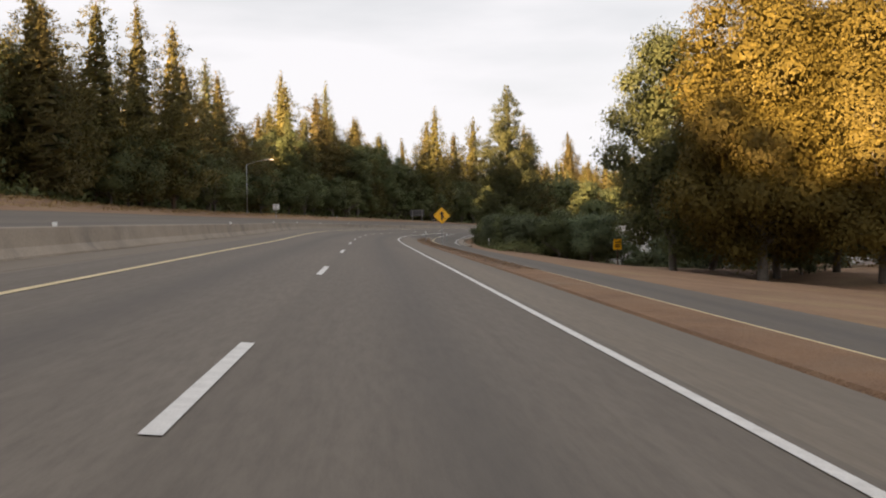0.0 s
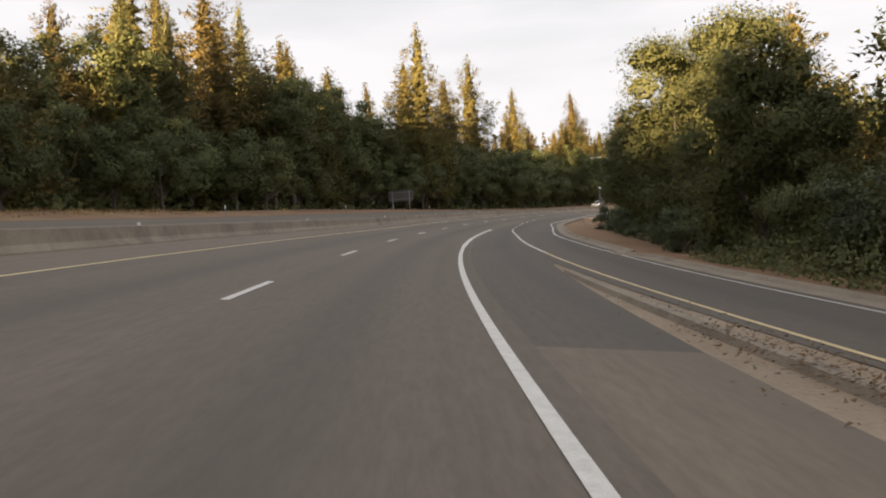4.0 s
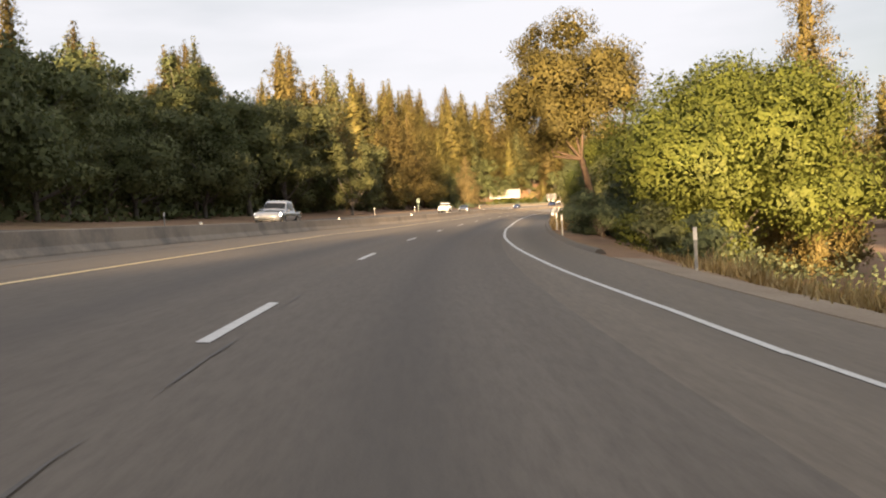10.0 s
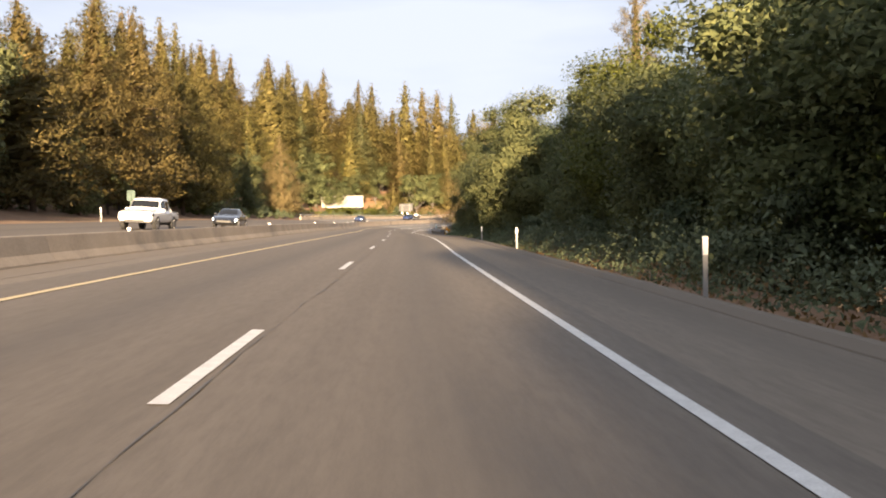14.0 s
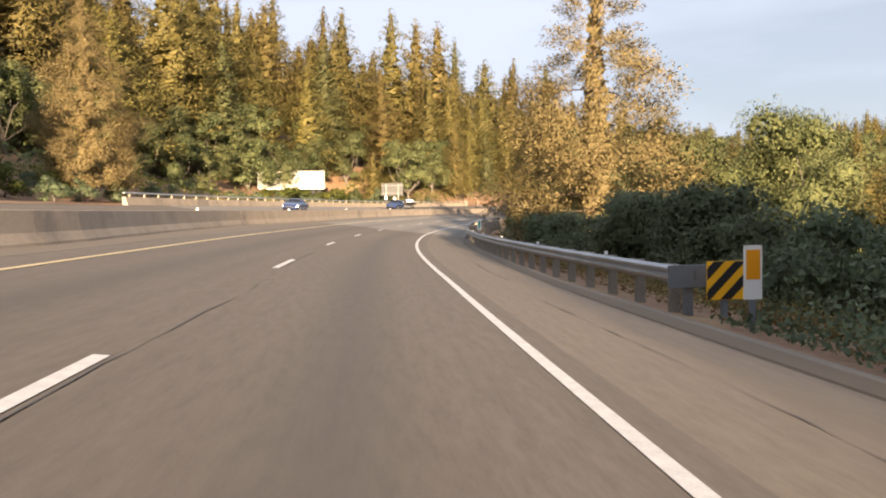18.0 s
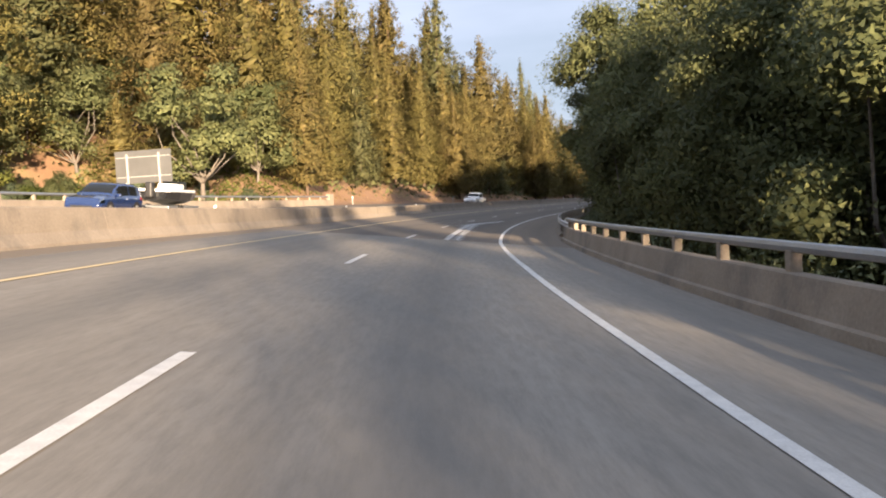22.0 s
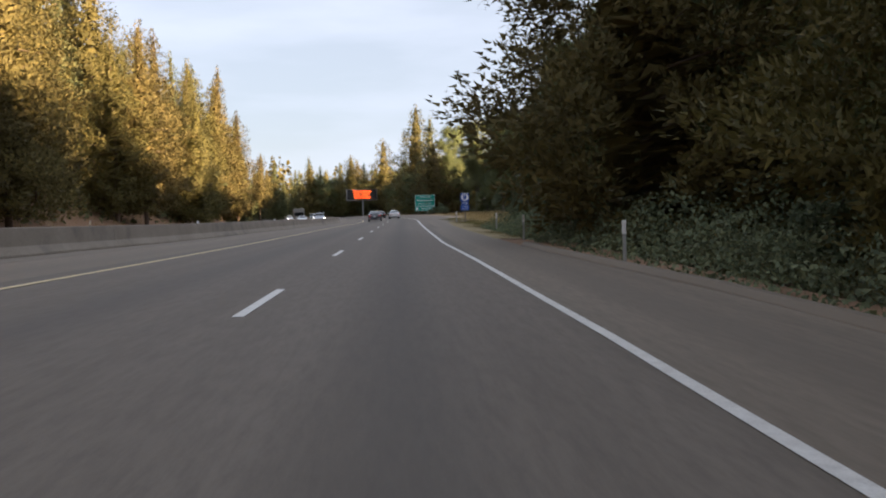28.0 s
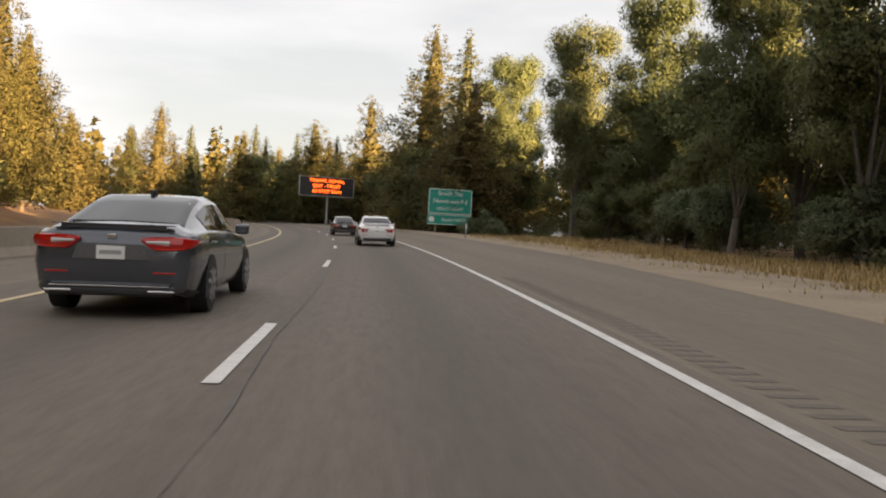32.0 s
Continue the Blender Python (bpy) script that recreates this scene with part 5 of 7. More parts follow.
PICKUP = [(0.0, 0.6, 1.0, 1.04, 0.97, 0.95), (0.05, 0.5, 1.02, 1.06, 0.97, 0.98), (1.6, 0.45, 1.03, 1.06, 0.97, 1.0), (1.68, 0.45, 1.05, 1.5, 0.78, 1.0), (1.95, 0.42, 1.06, 1.78, 0.76, 1.0), (2.9, 0.42, 1.06, 1.82, 0.76, 1.0),
          (3.3, 0.42, 1.06, 1.72, 0.76, 1.0), (3.85, 0.42, 1.06, 1.2, 0.82, 1.0), (4.5, 0.42, 1.04, 1.12, 0.86, 1.0), (5.2, 0.46, 0.98, 1.04, 0.88, 0.97), (5.4, 0.5, 0.8, 0.86, 0.9, 0.92)]


def wheel(parent, x, y, r, w, side):
    hub = part("wheel", rod((x - w / 2, y, r), (x + w / 2, y, r), r, sides=28), TYRE, parent)
    o = x + side * (w / 2 + 0.004)
    part("rim", rod((o - 0.01 * side, y, r), (o, y, r), r * 0.68, sides=24), BLACK, hub)
    for k in range(10):
        a = k * math.pi / 5
        bm = block(-0.012, 0.012, -0.022, 0.022, 0.03, r * 0.66)
        bmesh.ops.transform(bm, matrix=pose(o + 0.008 * side, y, r) @ pose(0, 0, 0, math.degrees(a)), verts=bm.verts)
        part("spoke", bm, ALLOY, hub)
    return hub


def wrap(stations, hw, side):
    """A lens that wraps round a car's corner: (share of the half width, y, lower z, upper z), with a rounded face."""
    verts, faces = [], []
    for k, (u, y, low, high) in enumerate(stations):
        for f, deep in ((0.0, 0.03), (0.08, 0.004), (0.5, -0.006), (0.92, 0.004), (1.0, 0.03)):
            verts.append((side * (hw * u - deep * (u > 0.9)), y + deep * (u <= 0.9), low + (high - low) * f))
        if k:
            faces += [(5 * k - 5 + j, 5 * k - 4 + j, 5 * k + 1 + j, 5 * k + j) for j in range(4)]
    faces += [(0, 1, 2, 3, 4), tuple(len(verts) - 5 + j for j in (4, 3, 2, 1, 0))]
    return mesh_from("lens", verts, faces)


def vehicle(m, rows, width, colour, name, label, kind="sedan", facing_lit=False):
    body = Loft(rows, width)
    ob = thing(name, m, label, "car" if kind != "pickup" else "pickup truck", "vehicles on the highway")
    length = body.y[-1]
    ys = np.unique(np.concatenate([np.linspace(0, length, 46), body.y]))
    us = np.array([0, 0.10, 0.13, 0.16, 0.24, 0.34, 0.46, 0.56, 0.60, 0.68, 0.76, 0.84, 0.90, 0.95, 1.0])
    verts, faces, i = body.mesh("body", ys, us)
    faces += [tuple(i[0, ::-1]), tuple(i[-1])]
    put("body", mesh_from("body", verts, faces, True), colour, ob)
    cab = {"fastback": (0.44, 1.74, 2.82, 3.54, 0.85, 3.4), "sedan": (0.62, 1.42, 2.78, 3.5, 0.75, 3.35), "suv": (0.07, 0.32, 2.55, 3.25, 0.35, 3.05), "pickup": (1.63, 1.9, 3.32, 3.82, 1.8, 3.7)}[kind]

    def glass(part_name, y0, y1, u0, u1, side, label=""):
        v, f, _ = body.mesh("glass", np.linspace(y0, y1, 10), np.linspace(u0, u1, 7), side, 0.008)
        return put(part_name, mesh_from(part_name, v, f, True), GLASS, ob, label)

    glass("rear_window", cab[0] + 0.05, cab[1] - 0.05, 0.865, 1.0, 0)
    glass("windscreen", cab[2] + 0.06, cab[3] - 0.05, 0.865, 1.0, 0)
    for side in (1, -1):
        mid = (cab[4] + cab[5]) / 2 - 0.1
        glass("side_window", cab[4] + 0.25, mid - 0.04, 0.615, 0.815, side)
        glass("side_window", mid + 0.04, cab[5] - 0.25, 0.615, 0.815, side)
        x, _, z = body.point(cab[5] - 0.1, 0.6)
        part("mirror", block(min(side * x, side * (x + 0.2)), max(side * x, side * (x + 0.2)), cab[5] - 0.25, cab[5] - 0.1, z, z + 0.15, 0.035), colour, ob)
        v, f, _ = body.mesh("seam", np.linspace(mid - 0.006, mid + 0.006, 2), np.linspace(0.16, 0.6, 8), side, 0.004)
        put("door_seam", mesh_from("door_seam", v, f), BLACK, ob)
        for y in (mid - 0.75, mid + 0.2):
            x, _, z = body.point(y, 0.5)
            part("door_handle", block(side * x - 0.02, side * x + 0.02, y - 0.1, y + 0.1, z - 0.015, z + 0.015, 0.006), CHROME, ob)
    r = 0.33 if kind in ("sedan", "fastback") else 0.38
    front = length - (0.92 if kind != "pickup" else 1.0)
    rear = {"fastback": 1.02, "sedan": 1.02, "suv": 0.85, "pickup": 1.15}[kind]
    for y in (rear, front):
        for side in (1, -1):
            wheel(ob, side * (width / 2 - 0.11), y, r, 0.22, side)
            bm = bmesh.new()
            ring = [(side * (width / 2 + 0.002), y + (r + 0.05) * math.cos(a), r + (r + 0.05) * math.sin(a)) for a in np.linspace(0.0, math.pi, 15)]
            ring += [(side * (width / 2 + 0.002), y - (r + 0.05), 0.2), (side * (width / 2 + 0.002), y + (r + 0.05), 0.2)]
            bm.faces.new([bm.verts.new(p) for p in ring])
            part("wheel_arch", bm, BLACK, ob)
    # lights, plate and bumpers; patches that follow the body's tail and nose
    z_tail = {"fastback": 0.86, "sedan": 0.84, "suv": 1.0, "pickup": 0.85}[kind]
    hw = width / 2

    def patch(part_name, y0, y1, u0, u1, side, material, label=""):
        v, f, _ = body.mesh(part_name, np.linspace(y0, y1, 6), np.linspace(u0, u1, 5), side, 0.007)
        return put(part_name, mesh_from(part_name, v, f, True), material, ob, label)

    for side in (1, -1):
        if kind == "fastback":
            lens = wrap([(0.36, -0.028, 0.865, 0.905), (0.44, -0.028, 0.80, 0.915), (0.52, -0.028, 0.765, 0.92), (0.70, -0.018, 0.765, 0.925), (0.84, 0.01, 0.775, 0.925), (0.94, 0.10, 0.80, 0.915), (0.975, 0.22, 0.83, 0.905), (0.99, 0.40, 0.87, 0.89)], hw, side)
            lamp = put("tail_light", lens, RED_LENS, ob, "red wedge-shaped tail light")
            put("reverse_light", wrap([(0.42, -0.037, 0.845, 0.875), (0.56, -0.037, 0.835, 0.882), (0.69, -0.028, 0.825, 0.885)], hw, side), CLEAR_LENS, lamp, "clear reversing light")
            put("light_bar", wrap([(0.52, -0.037, 0.775, 0.79), (0.70, -0.028, 0.775, 0.79), (0.86, 0.012, 0.785, 0.80)], hw, side), BRIGHT_RED, lamp, "brighter red light bar")
        else:
            patch("tail_light", 0.02, 0.36, 0.47, 0.555, side, RED_LENS, "red tail light")
            bm = bmesh.new()
            for x0, x1, z0, z1 in ((0.40, 0.80, -0.055, -0.015), (0.68, 0.80, -0.17, -0.055), (0.46, 0.68, -0.17, -0.14)):
                a, b = sorted((side * hw * x0, side * hw * x1))
                box(bm, a, b, -0.03, 0.08, z_tail + z0, z_tail + z1, bevel=0.008)
            part("tail_light", bm, RED_LENS, ob, "red bracket-shaped tail light")
            part("reverse_light", block(min(side * hw * 0.50, side * hw * 0.675), max(side * hw * 0.50, side * hw * 0.675), -0.022, 0.06, z_tail - 0.132, z_tail - 0.058, 0.004), CHROME, ob, "clear reversing light")
        patch("headlight", length - 0.42, length - 0.1, 0.42, 0.58, side, LIT_LAMP if facing_lit else CHROME, "headlight")
        part("fog_strip", block(min(side * hw * 0.5, side * hw * 0.76), max(side * hw * 0.5, side * hw * 0.76), -0.012, 0.03, 0.505, 0.525, 0.004), RED_LENS, ob)
    part("bumper", block(-hw * 0.72, hw * 0.72, -0.03, 0.10, 0.25, 0.35 if kind == "fastback" else 0.40, 0.03), BLACK, ob, "dark lower rear bumper")
    for side in (1, -1):
        patch("bumper_side", 0.0, 0.55, 0.10, 0.17 if kind == "fastback" else 0.24, side, BLACK)
    part("bumper_trim", block(-hw * 0.7, hw * 0.7, -0.045, -0.02, 0.355, 0.37, 0.003), CHROME, ob)
    part("number_plate", block(-0.155, 0.155, -0.03, 0.005, z_tail - 0.20, z_tail - 0.05, 0.004), SIGN_WHITE, ob)
    part("plate_bar", block(-0.12, 0.12, -0.034, -0.03, z_tail - 0.145, z_tail - 0.10), STEEL_GREY, ob)
    part("grille", block(-hw * 0.55, hw * 0.55, length - 0.03, length + 0.02, 0.42, 0.58, 0.02), BLACK, ob)
    if kind == "fastback":
        part("spoiler", block(-hw * 0.72, hw * 0.72, 0.05, 0.20, 1.042, 1.058, 0.007), colour, ob)
        part("spoiler_gap", block(-hw * 0.62, hw * 0.62, 0.085, 0.19, 1.0, 1.042), colour, ob)
        part("antenna_fin", block(-0.03, 0.03, 1.78, 1.96, 1.42, 1.50, 0.016), BLACK, ob)
        part("emblem", block(-0.05, 0.05, 0.0, 0.05, 0.885, 0.945, 0.01), CHROME, ob)
        part("plate_recess", flat([(-0.42, 0.66), (0.42, 0.66), (0.36, 0.83), (-0.36, 0.83)], 0.004, -0.012), SIGN_BACK, ob, "pale recess round the number plate")
        for x in (-0.56, 0.56):
            part("exhaust_trim", block(x - 0.15, x + 0.15, -0.05, 0.02, 0.292, 0.322, 0.010), CHROME, ob)
        for side in (1, -1):
            v, f, _ = body.mesh("trim", np.linspace(cab[4] + 0.15, cab[5] - 0.2, 16), np.linspace(0.592, 0.608, 3), side, 0.012)
            put("window_trim", mesh_from("window_trim", v, f, True), CHROME, ob)
    if kind == "sedan":
        part("spoiler", block(-hw * 0.66, hw * 0.66, 0.06, 0.22, 1.005, 1.032, 0.012), colour, ob)
        part("antenna_fin", block(-0.02, 0.02, 1.62, 1.78, 1.40, 1.49, 0.012), BLACK, ob)
        part("emblem", block(-0.05, 0.05, -0.0, 0.06, 0.86, 0.92, 0.01), ALLOY, ob)
    if kind == "pickup":
        part("cargo_bed", block(-hw * 0.86, hw * 0.86, 0.1, 1.55, 1.0, 1.075), BLACK, ob)
    return ob


CAR_WHITE = paint("white_car_paint", (0.78, 0.78, 0.78), 0.22, coat=1.0, dirt=0.08)
CAR_GREY = paint("grey_car_paint", (0.078, 0.086, 0.104), 0.24, coat=1.0, metal=0.4, dirt=0.08)
CAR_BLACK = paint("black_car_paint", (0.012, 0.013, 0.016), 0.2, coat=1.0, dirt=0.1)
CAR_BLUE = paint("blue_car_paint", (0.015, 0.03, 0.10), 0.22, coat=1.0, dirt=0.1)
CAR_SILVER = paint("silver_car_paint", (0.36, 0.38, 0.41), 0.25, coat=1.0, metal=0.5, dirt=0.1)
CAR_GREEN = paint("dark_green_car_paint", (0.03, 0.045, 0.04), 0.25, coat=1.0, dirt=0.1)


def ahead_car(s, d, rows, width, colour, name, label, kind="sedan", **more):
    return vehicle(on_road(s, d, 0.012, 4.8), rows, width, colour, name, label, kind, **more)


def coming_car(s, d, rows, width, colour, name, label, kind="sedan", lit=True):
    return vehicle(on_road(s, d, 0.012, 4.8) @ pose(0, 4.8, 0, 0, 0, 180), rows, width, colour, name, label, kind, facing_lit=lit)


ahead_car(863.7, -1.80, FASTBACK, 1.86, CAR_GREY, "grey_sedan", "dark grey metallic sedan with red tail lights in the passing lane", "fastback")
ahead_car(894.9, 1.95, SEDAN, 1.82, CAR_WHITE, "white_sedan", "clean white sedan driving ahead in the lane")
ahead_car(919, 1.2, SEDAN, 1.82, CAR_BLACK, "black_sedan", "black sedan ahead of the white one")
coming_car(333, -12, PICKUP, 1.92, CAR_SILVER, "silver_pickup", "silver-blue pickup truck with lit headlights", "pickup")
coming_car(441, -11.5, SEDAN, 1.8, CAR_BLACK, "dark_sedan", "dark sedan in the opposite lanes")
coming_car(577, -14, SEDAN, 1.8, CAR_BLUE, "blue_sedan", "dark blue sedan on the bridge")
coming_car(627, -15.5, SUV, 1.9, CAR_BLUE, "blue_suv", "dark blue sport utility vehicle in the opposite lanes", "suv", False)
coming_car(427, -13.2, PICKUP, 1.92, CAR_WHITE, "white_pickup", "white pickup truck coming in the opposite lanes", "pickup", False)
boat = thing("boat_on_trailer", on_road(634.5, -15.5, 0.012, 6.0), "white motor boat with a dark hull on a road trailer", "boat", "vehicles on the highway")
bm = bmesh.new()
ribs = []
for y, w, low in ((0.0, 0.9, 0.75), (1.5, 1.05, 0.62), (3.2, 1.0, 0.62), (4.6, 0.62, 0.72), (5.5, 0.06, 1.05)):
    ribs.append([bm.verts.new(p) for p in ((-w, y, 1.35), (-w * 0.85, y, low + 0.25), (0, y, low), (w * 0.85, y, low + 0.25), (w, y, 1.35))])
for u, v in zip(ribs[:-1], ribs[1:]):
    for k in range(4):
        bm.faces.new((u[k], u[k + 1], v[k + 1], v[k]))
    bm.faces.new((u[4], u[0], v[0], v[4]))
bm.faces.new(ribs[0][::-1])
part("hull", bm, CAR_BLACK, boat, "dark lower hull")
part("gunwale", block(-1.0, 1.0, 0.1, 3.6, 1.33, 1.5, 0.05), CAR_WHITE, boat)
part("windshield", block(-0.7, 0.7, 2.9, 2.98, 1.5, 1.95, 0.02), GLASS, boat)
part("console", block(-0.6, 0.6, 2.0, 2.9, 1.5, 1.8, 0.06), CAR_WHITE, boat)
part("outboard_motor", block(-0.2, 0.2, -0.5, 0.0, 1.0, 1.85, 0.08), BLACK, boat)
part("trailer_frame", block(-0.9, 0.9, 0.2, 4.4, 0.46, 0.58, 0.02), GALV, boat)
for x in (-0.95, 0.95):
    part("wheel", rod((x - 0.1, 1.6, 0.32), (x + 0.1, 1.6, 0.32), 0.32, sides=18), TYRE, boat)
coming_car(709, -12, PICKUP, 1.92, CAR_WHITE, "white_pickup", "white pickup truck in the opposite lanes", "pickup", False)
coming_car(958, -10.5, SUV, 1.9, CAR_GREEN, "dark_suv", "dark green sport utility vehicle coming round the bend", "suv", False)
for s, d, rows, c, k, lab in ((900, -11, SUV, CAR_SILVER, "suv", "silver sport utility vehicle with lit headlights"), (921, -14.5, SEDAN, CAR_WHITE, "sedan", "white sedan in the opposite lanes"),
                              (940, -11, SUV, CAR_WHITE, "suv", "white van-like vehicle with lit headlights"), (985, -14, SEDAN, CAR_SILVER, "sedan", "silver sedan far off in the opposite lanes")):
    coming_car(s, d, rows, 1.85, c, "oncoming_car", lab, k)
camper = thing("motorhome", on_road(932, -15, 0.012, 6.0), "cream motorhome in the opposite lanes", "motorhome", "vehicles on the highway")
part("body", block(-1.15, 1.15, 0, 7.2, 0.5, 3.0, 0.12), TRAILER_WHITE, camper)
part("stripe", block(-1.165, 1.165, 0.3, 6.8, 1.2, 1.35), STEEL_GREY, camper)
part("windscreen", block(-0.95, 0.95, -0.012, 0.02, 1.5, 2.2, 0.03), GLASS, camper)
for y in (1.2, 5.6):
    for x in (-1.0, 1.0):
        part("wheel", rod((x - 0.14, y, 0.4), (x + 0.14, y, 0.4), 0.4, sides=20), TYRE, camper)

# ---- trees ----
def cards(centres, along, up, length, width, rng, fold=0.25):
    """Leaf sprays: four-cornered blades from their stalk along a direction, slightly folded."""
    n = len(centres)
    along = along / np.maximum(np.linalg.norm(along, axis=1, keepdims=True), 1e-6)
    side = np.cross(along, up)
    side /= np.maximum(np.linalg.norm(side, axis=1, keepdims=True), 1e-6)
    normal = np.cross(side, along)
    length, width = length[:, None], width[:, None]
    a = centres - along * length * 0.5
    tip = centres + along * length * 0.5 - normal * length * 0.12
    mid = centres + along * length * rng.uniform(-0.15, 0.1, (n, 1))
    lft, rgt = mid + side * width * 0.5 + normal * width * fold, mid - side * width * 0.5 + normal * width * fold
    verts = np.stack([a, rgt, tip, lft], 1).reshape(-1, 3)
    faces = np.arange(n * 4).reshape(-1, 4)
    return verts, faces


def limb_mesh(name, segments, sides=6):
    """Tapered limbs from (start, end, radius at start, radius at end)."""
    verts, faces = [], []
    ang = np.linspace(0, 2 * np.pi, sides, endpoint=False)
    for p, q, r0, r1 in segments:
        p, q = np.array(p, float), np.array(q, float)
        w = q - p
        w /= np.linalg.norm(w) + 1e-9
        u = np.cross(w, (0.3, 0.9, 0.1))
        u /= np.linalg.norm(u)
        v = np.cross(w, u)
        ring = np.cos(ang)[:, None] * u + np.sin(ang)[:, None] * v
        k = len(verts) * sides
        verts += [p + ring * r0, q + ring * r1]
        for j in range(sides):
            faces.append((k + j, k + (j + 1) % sides, k + sides + (j + 1) % sides, k + sides + j))
    me = quick_mesh(name, np.concatenate(verts), np.array(faces))
    me.polygons.foreach_set("use_smooth", [True] * len(me.polygons))
    return me


def blades(centres, along, up, length, width, rng):
    """Three-cornered sprays that point outwards."""
    n = len(centres)
    along = along / np.maximum(np.linalg.norm(along, axis=1, keepdims=True), 1e-6)
    side = np.cross(along, up)
    side /= np.maximum(np.linalg.norm(side, axis=1, keepdims=True), 1e-6)
    length, width = length[:, None], width[:, None]
    back = centres - along * length * 0.45
    tip = centres + along * length * 0.55 + side * width * rng.uniform(-0.3, 0.3, (n, 1))
    return np.stack([back - side * width * 0.5, tip, back + side * width * 0.5], 1).reshape(-1, 3), np.arange(n * 3).reshape(-1, 3)


def soften(me, out, keep=0.35):
    """Turn the faces outwards and bend their normals towards the crown's surface, one direction a face."""
    n = len(me.polygons)
    co = np.empty(len(me.vertices) * 3, np.float32)
    me.vertices.foreach_get("co", co)
    tri = np.empty(n * 3, np.int32)
    me.loops.foreach_get("vertex_index", tri)
    tri = tri.reshape(n, 3)
    p = co.reshape(-1, 3)[tri]
    flat_n = np.cross(p[:, 1] - p[:, 0], p[:, 2] - p[:, 0])
    flat_n /= np.maximum(np.linalg.norm(flat_n, axis=1, keepdims=True), 1e-9)
    out = out / np.maximum(np.linalg.norm(out, axis=1, keepdims=True), 1e-9)
    turn = (flat_n * out).sum(1) < 0
    tri[turn] = tri[turn][:, ::-1]
    flat_n[turn] *= -1
    me.loops.foreach_set("vertex_index", tri.ravel())
    me.update(calc_edges=True)
    bent = flat_n * keep + out * (1 - keep)
    bent /= np.maximum(np.linalg.norm(bent, axis=1, keepdims=True), 1e-9)
    me.polygons.foreach_set("use_smooth", [True] * n)
    me.normals_split_custom_set(np.repeat(bent, 3, axis=0).tolist())


def ball(fine):
    bm = bmesh.new()
    bmesh.ops.create_icosphere(bm, subdivisions=fine, radius=1)
    v, f = np.array([v.co[:] for v in bm.verts]), np.array([[v.index for v in f.verts] for f in bm.faces])
    bm.free()
    return v, f


BALLS = {1: ball(1), 2: ball(2), 3: ball(3)}


def lumps(centres, sizes, rng, fine=2, squash=0.8):
    """Ragged inner masses of twigs and shaded leaves; every face stands a little apart from the next."""
    v, f, k = [], [], 0
    BALL_V, BALL_F = BALLS[fine]
    for c, r in zip(centres, sizes):
        p = BALL_V * rng.uniform(0.72, 1.18, (len(BALL_V), 1)) * r * np.array([1, 1, squash]) + c
        tri = p[BALL_F] + rng.normal(0, 0.07 * r, (len(BALL_F), 1, 3))
        v.append(tri.reshape(-1, 3))
        f.append(np.arange(len(BALL_F) * 3).reshape(-1, 3) + k)
        k += len(BALL_F) * 3
    return np.concatenate(v), np.concatenate(f)


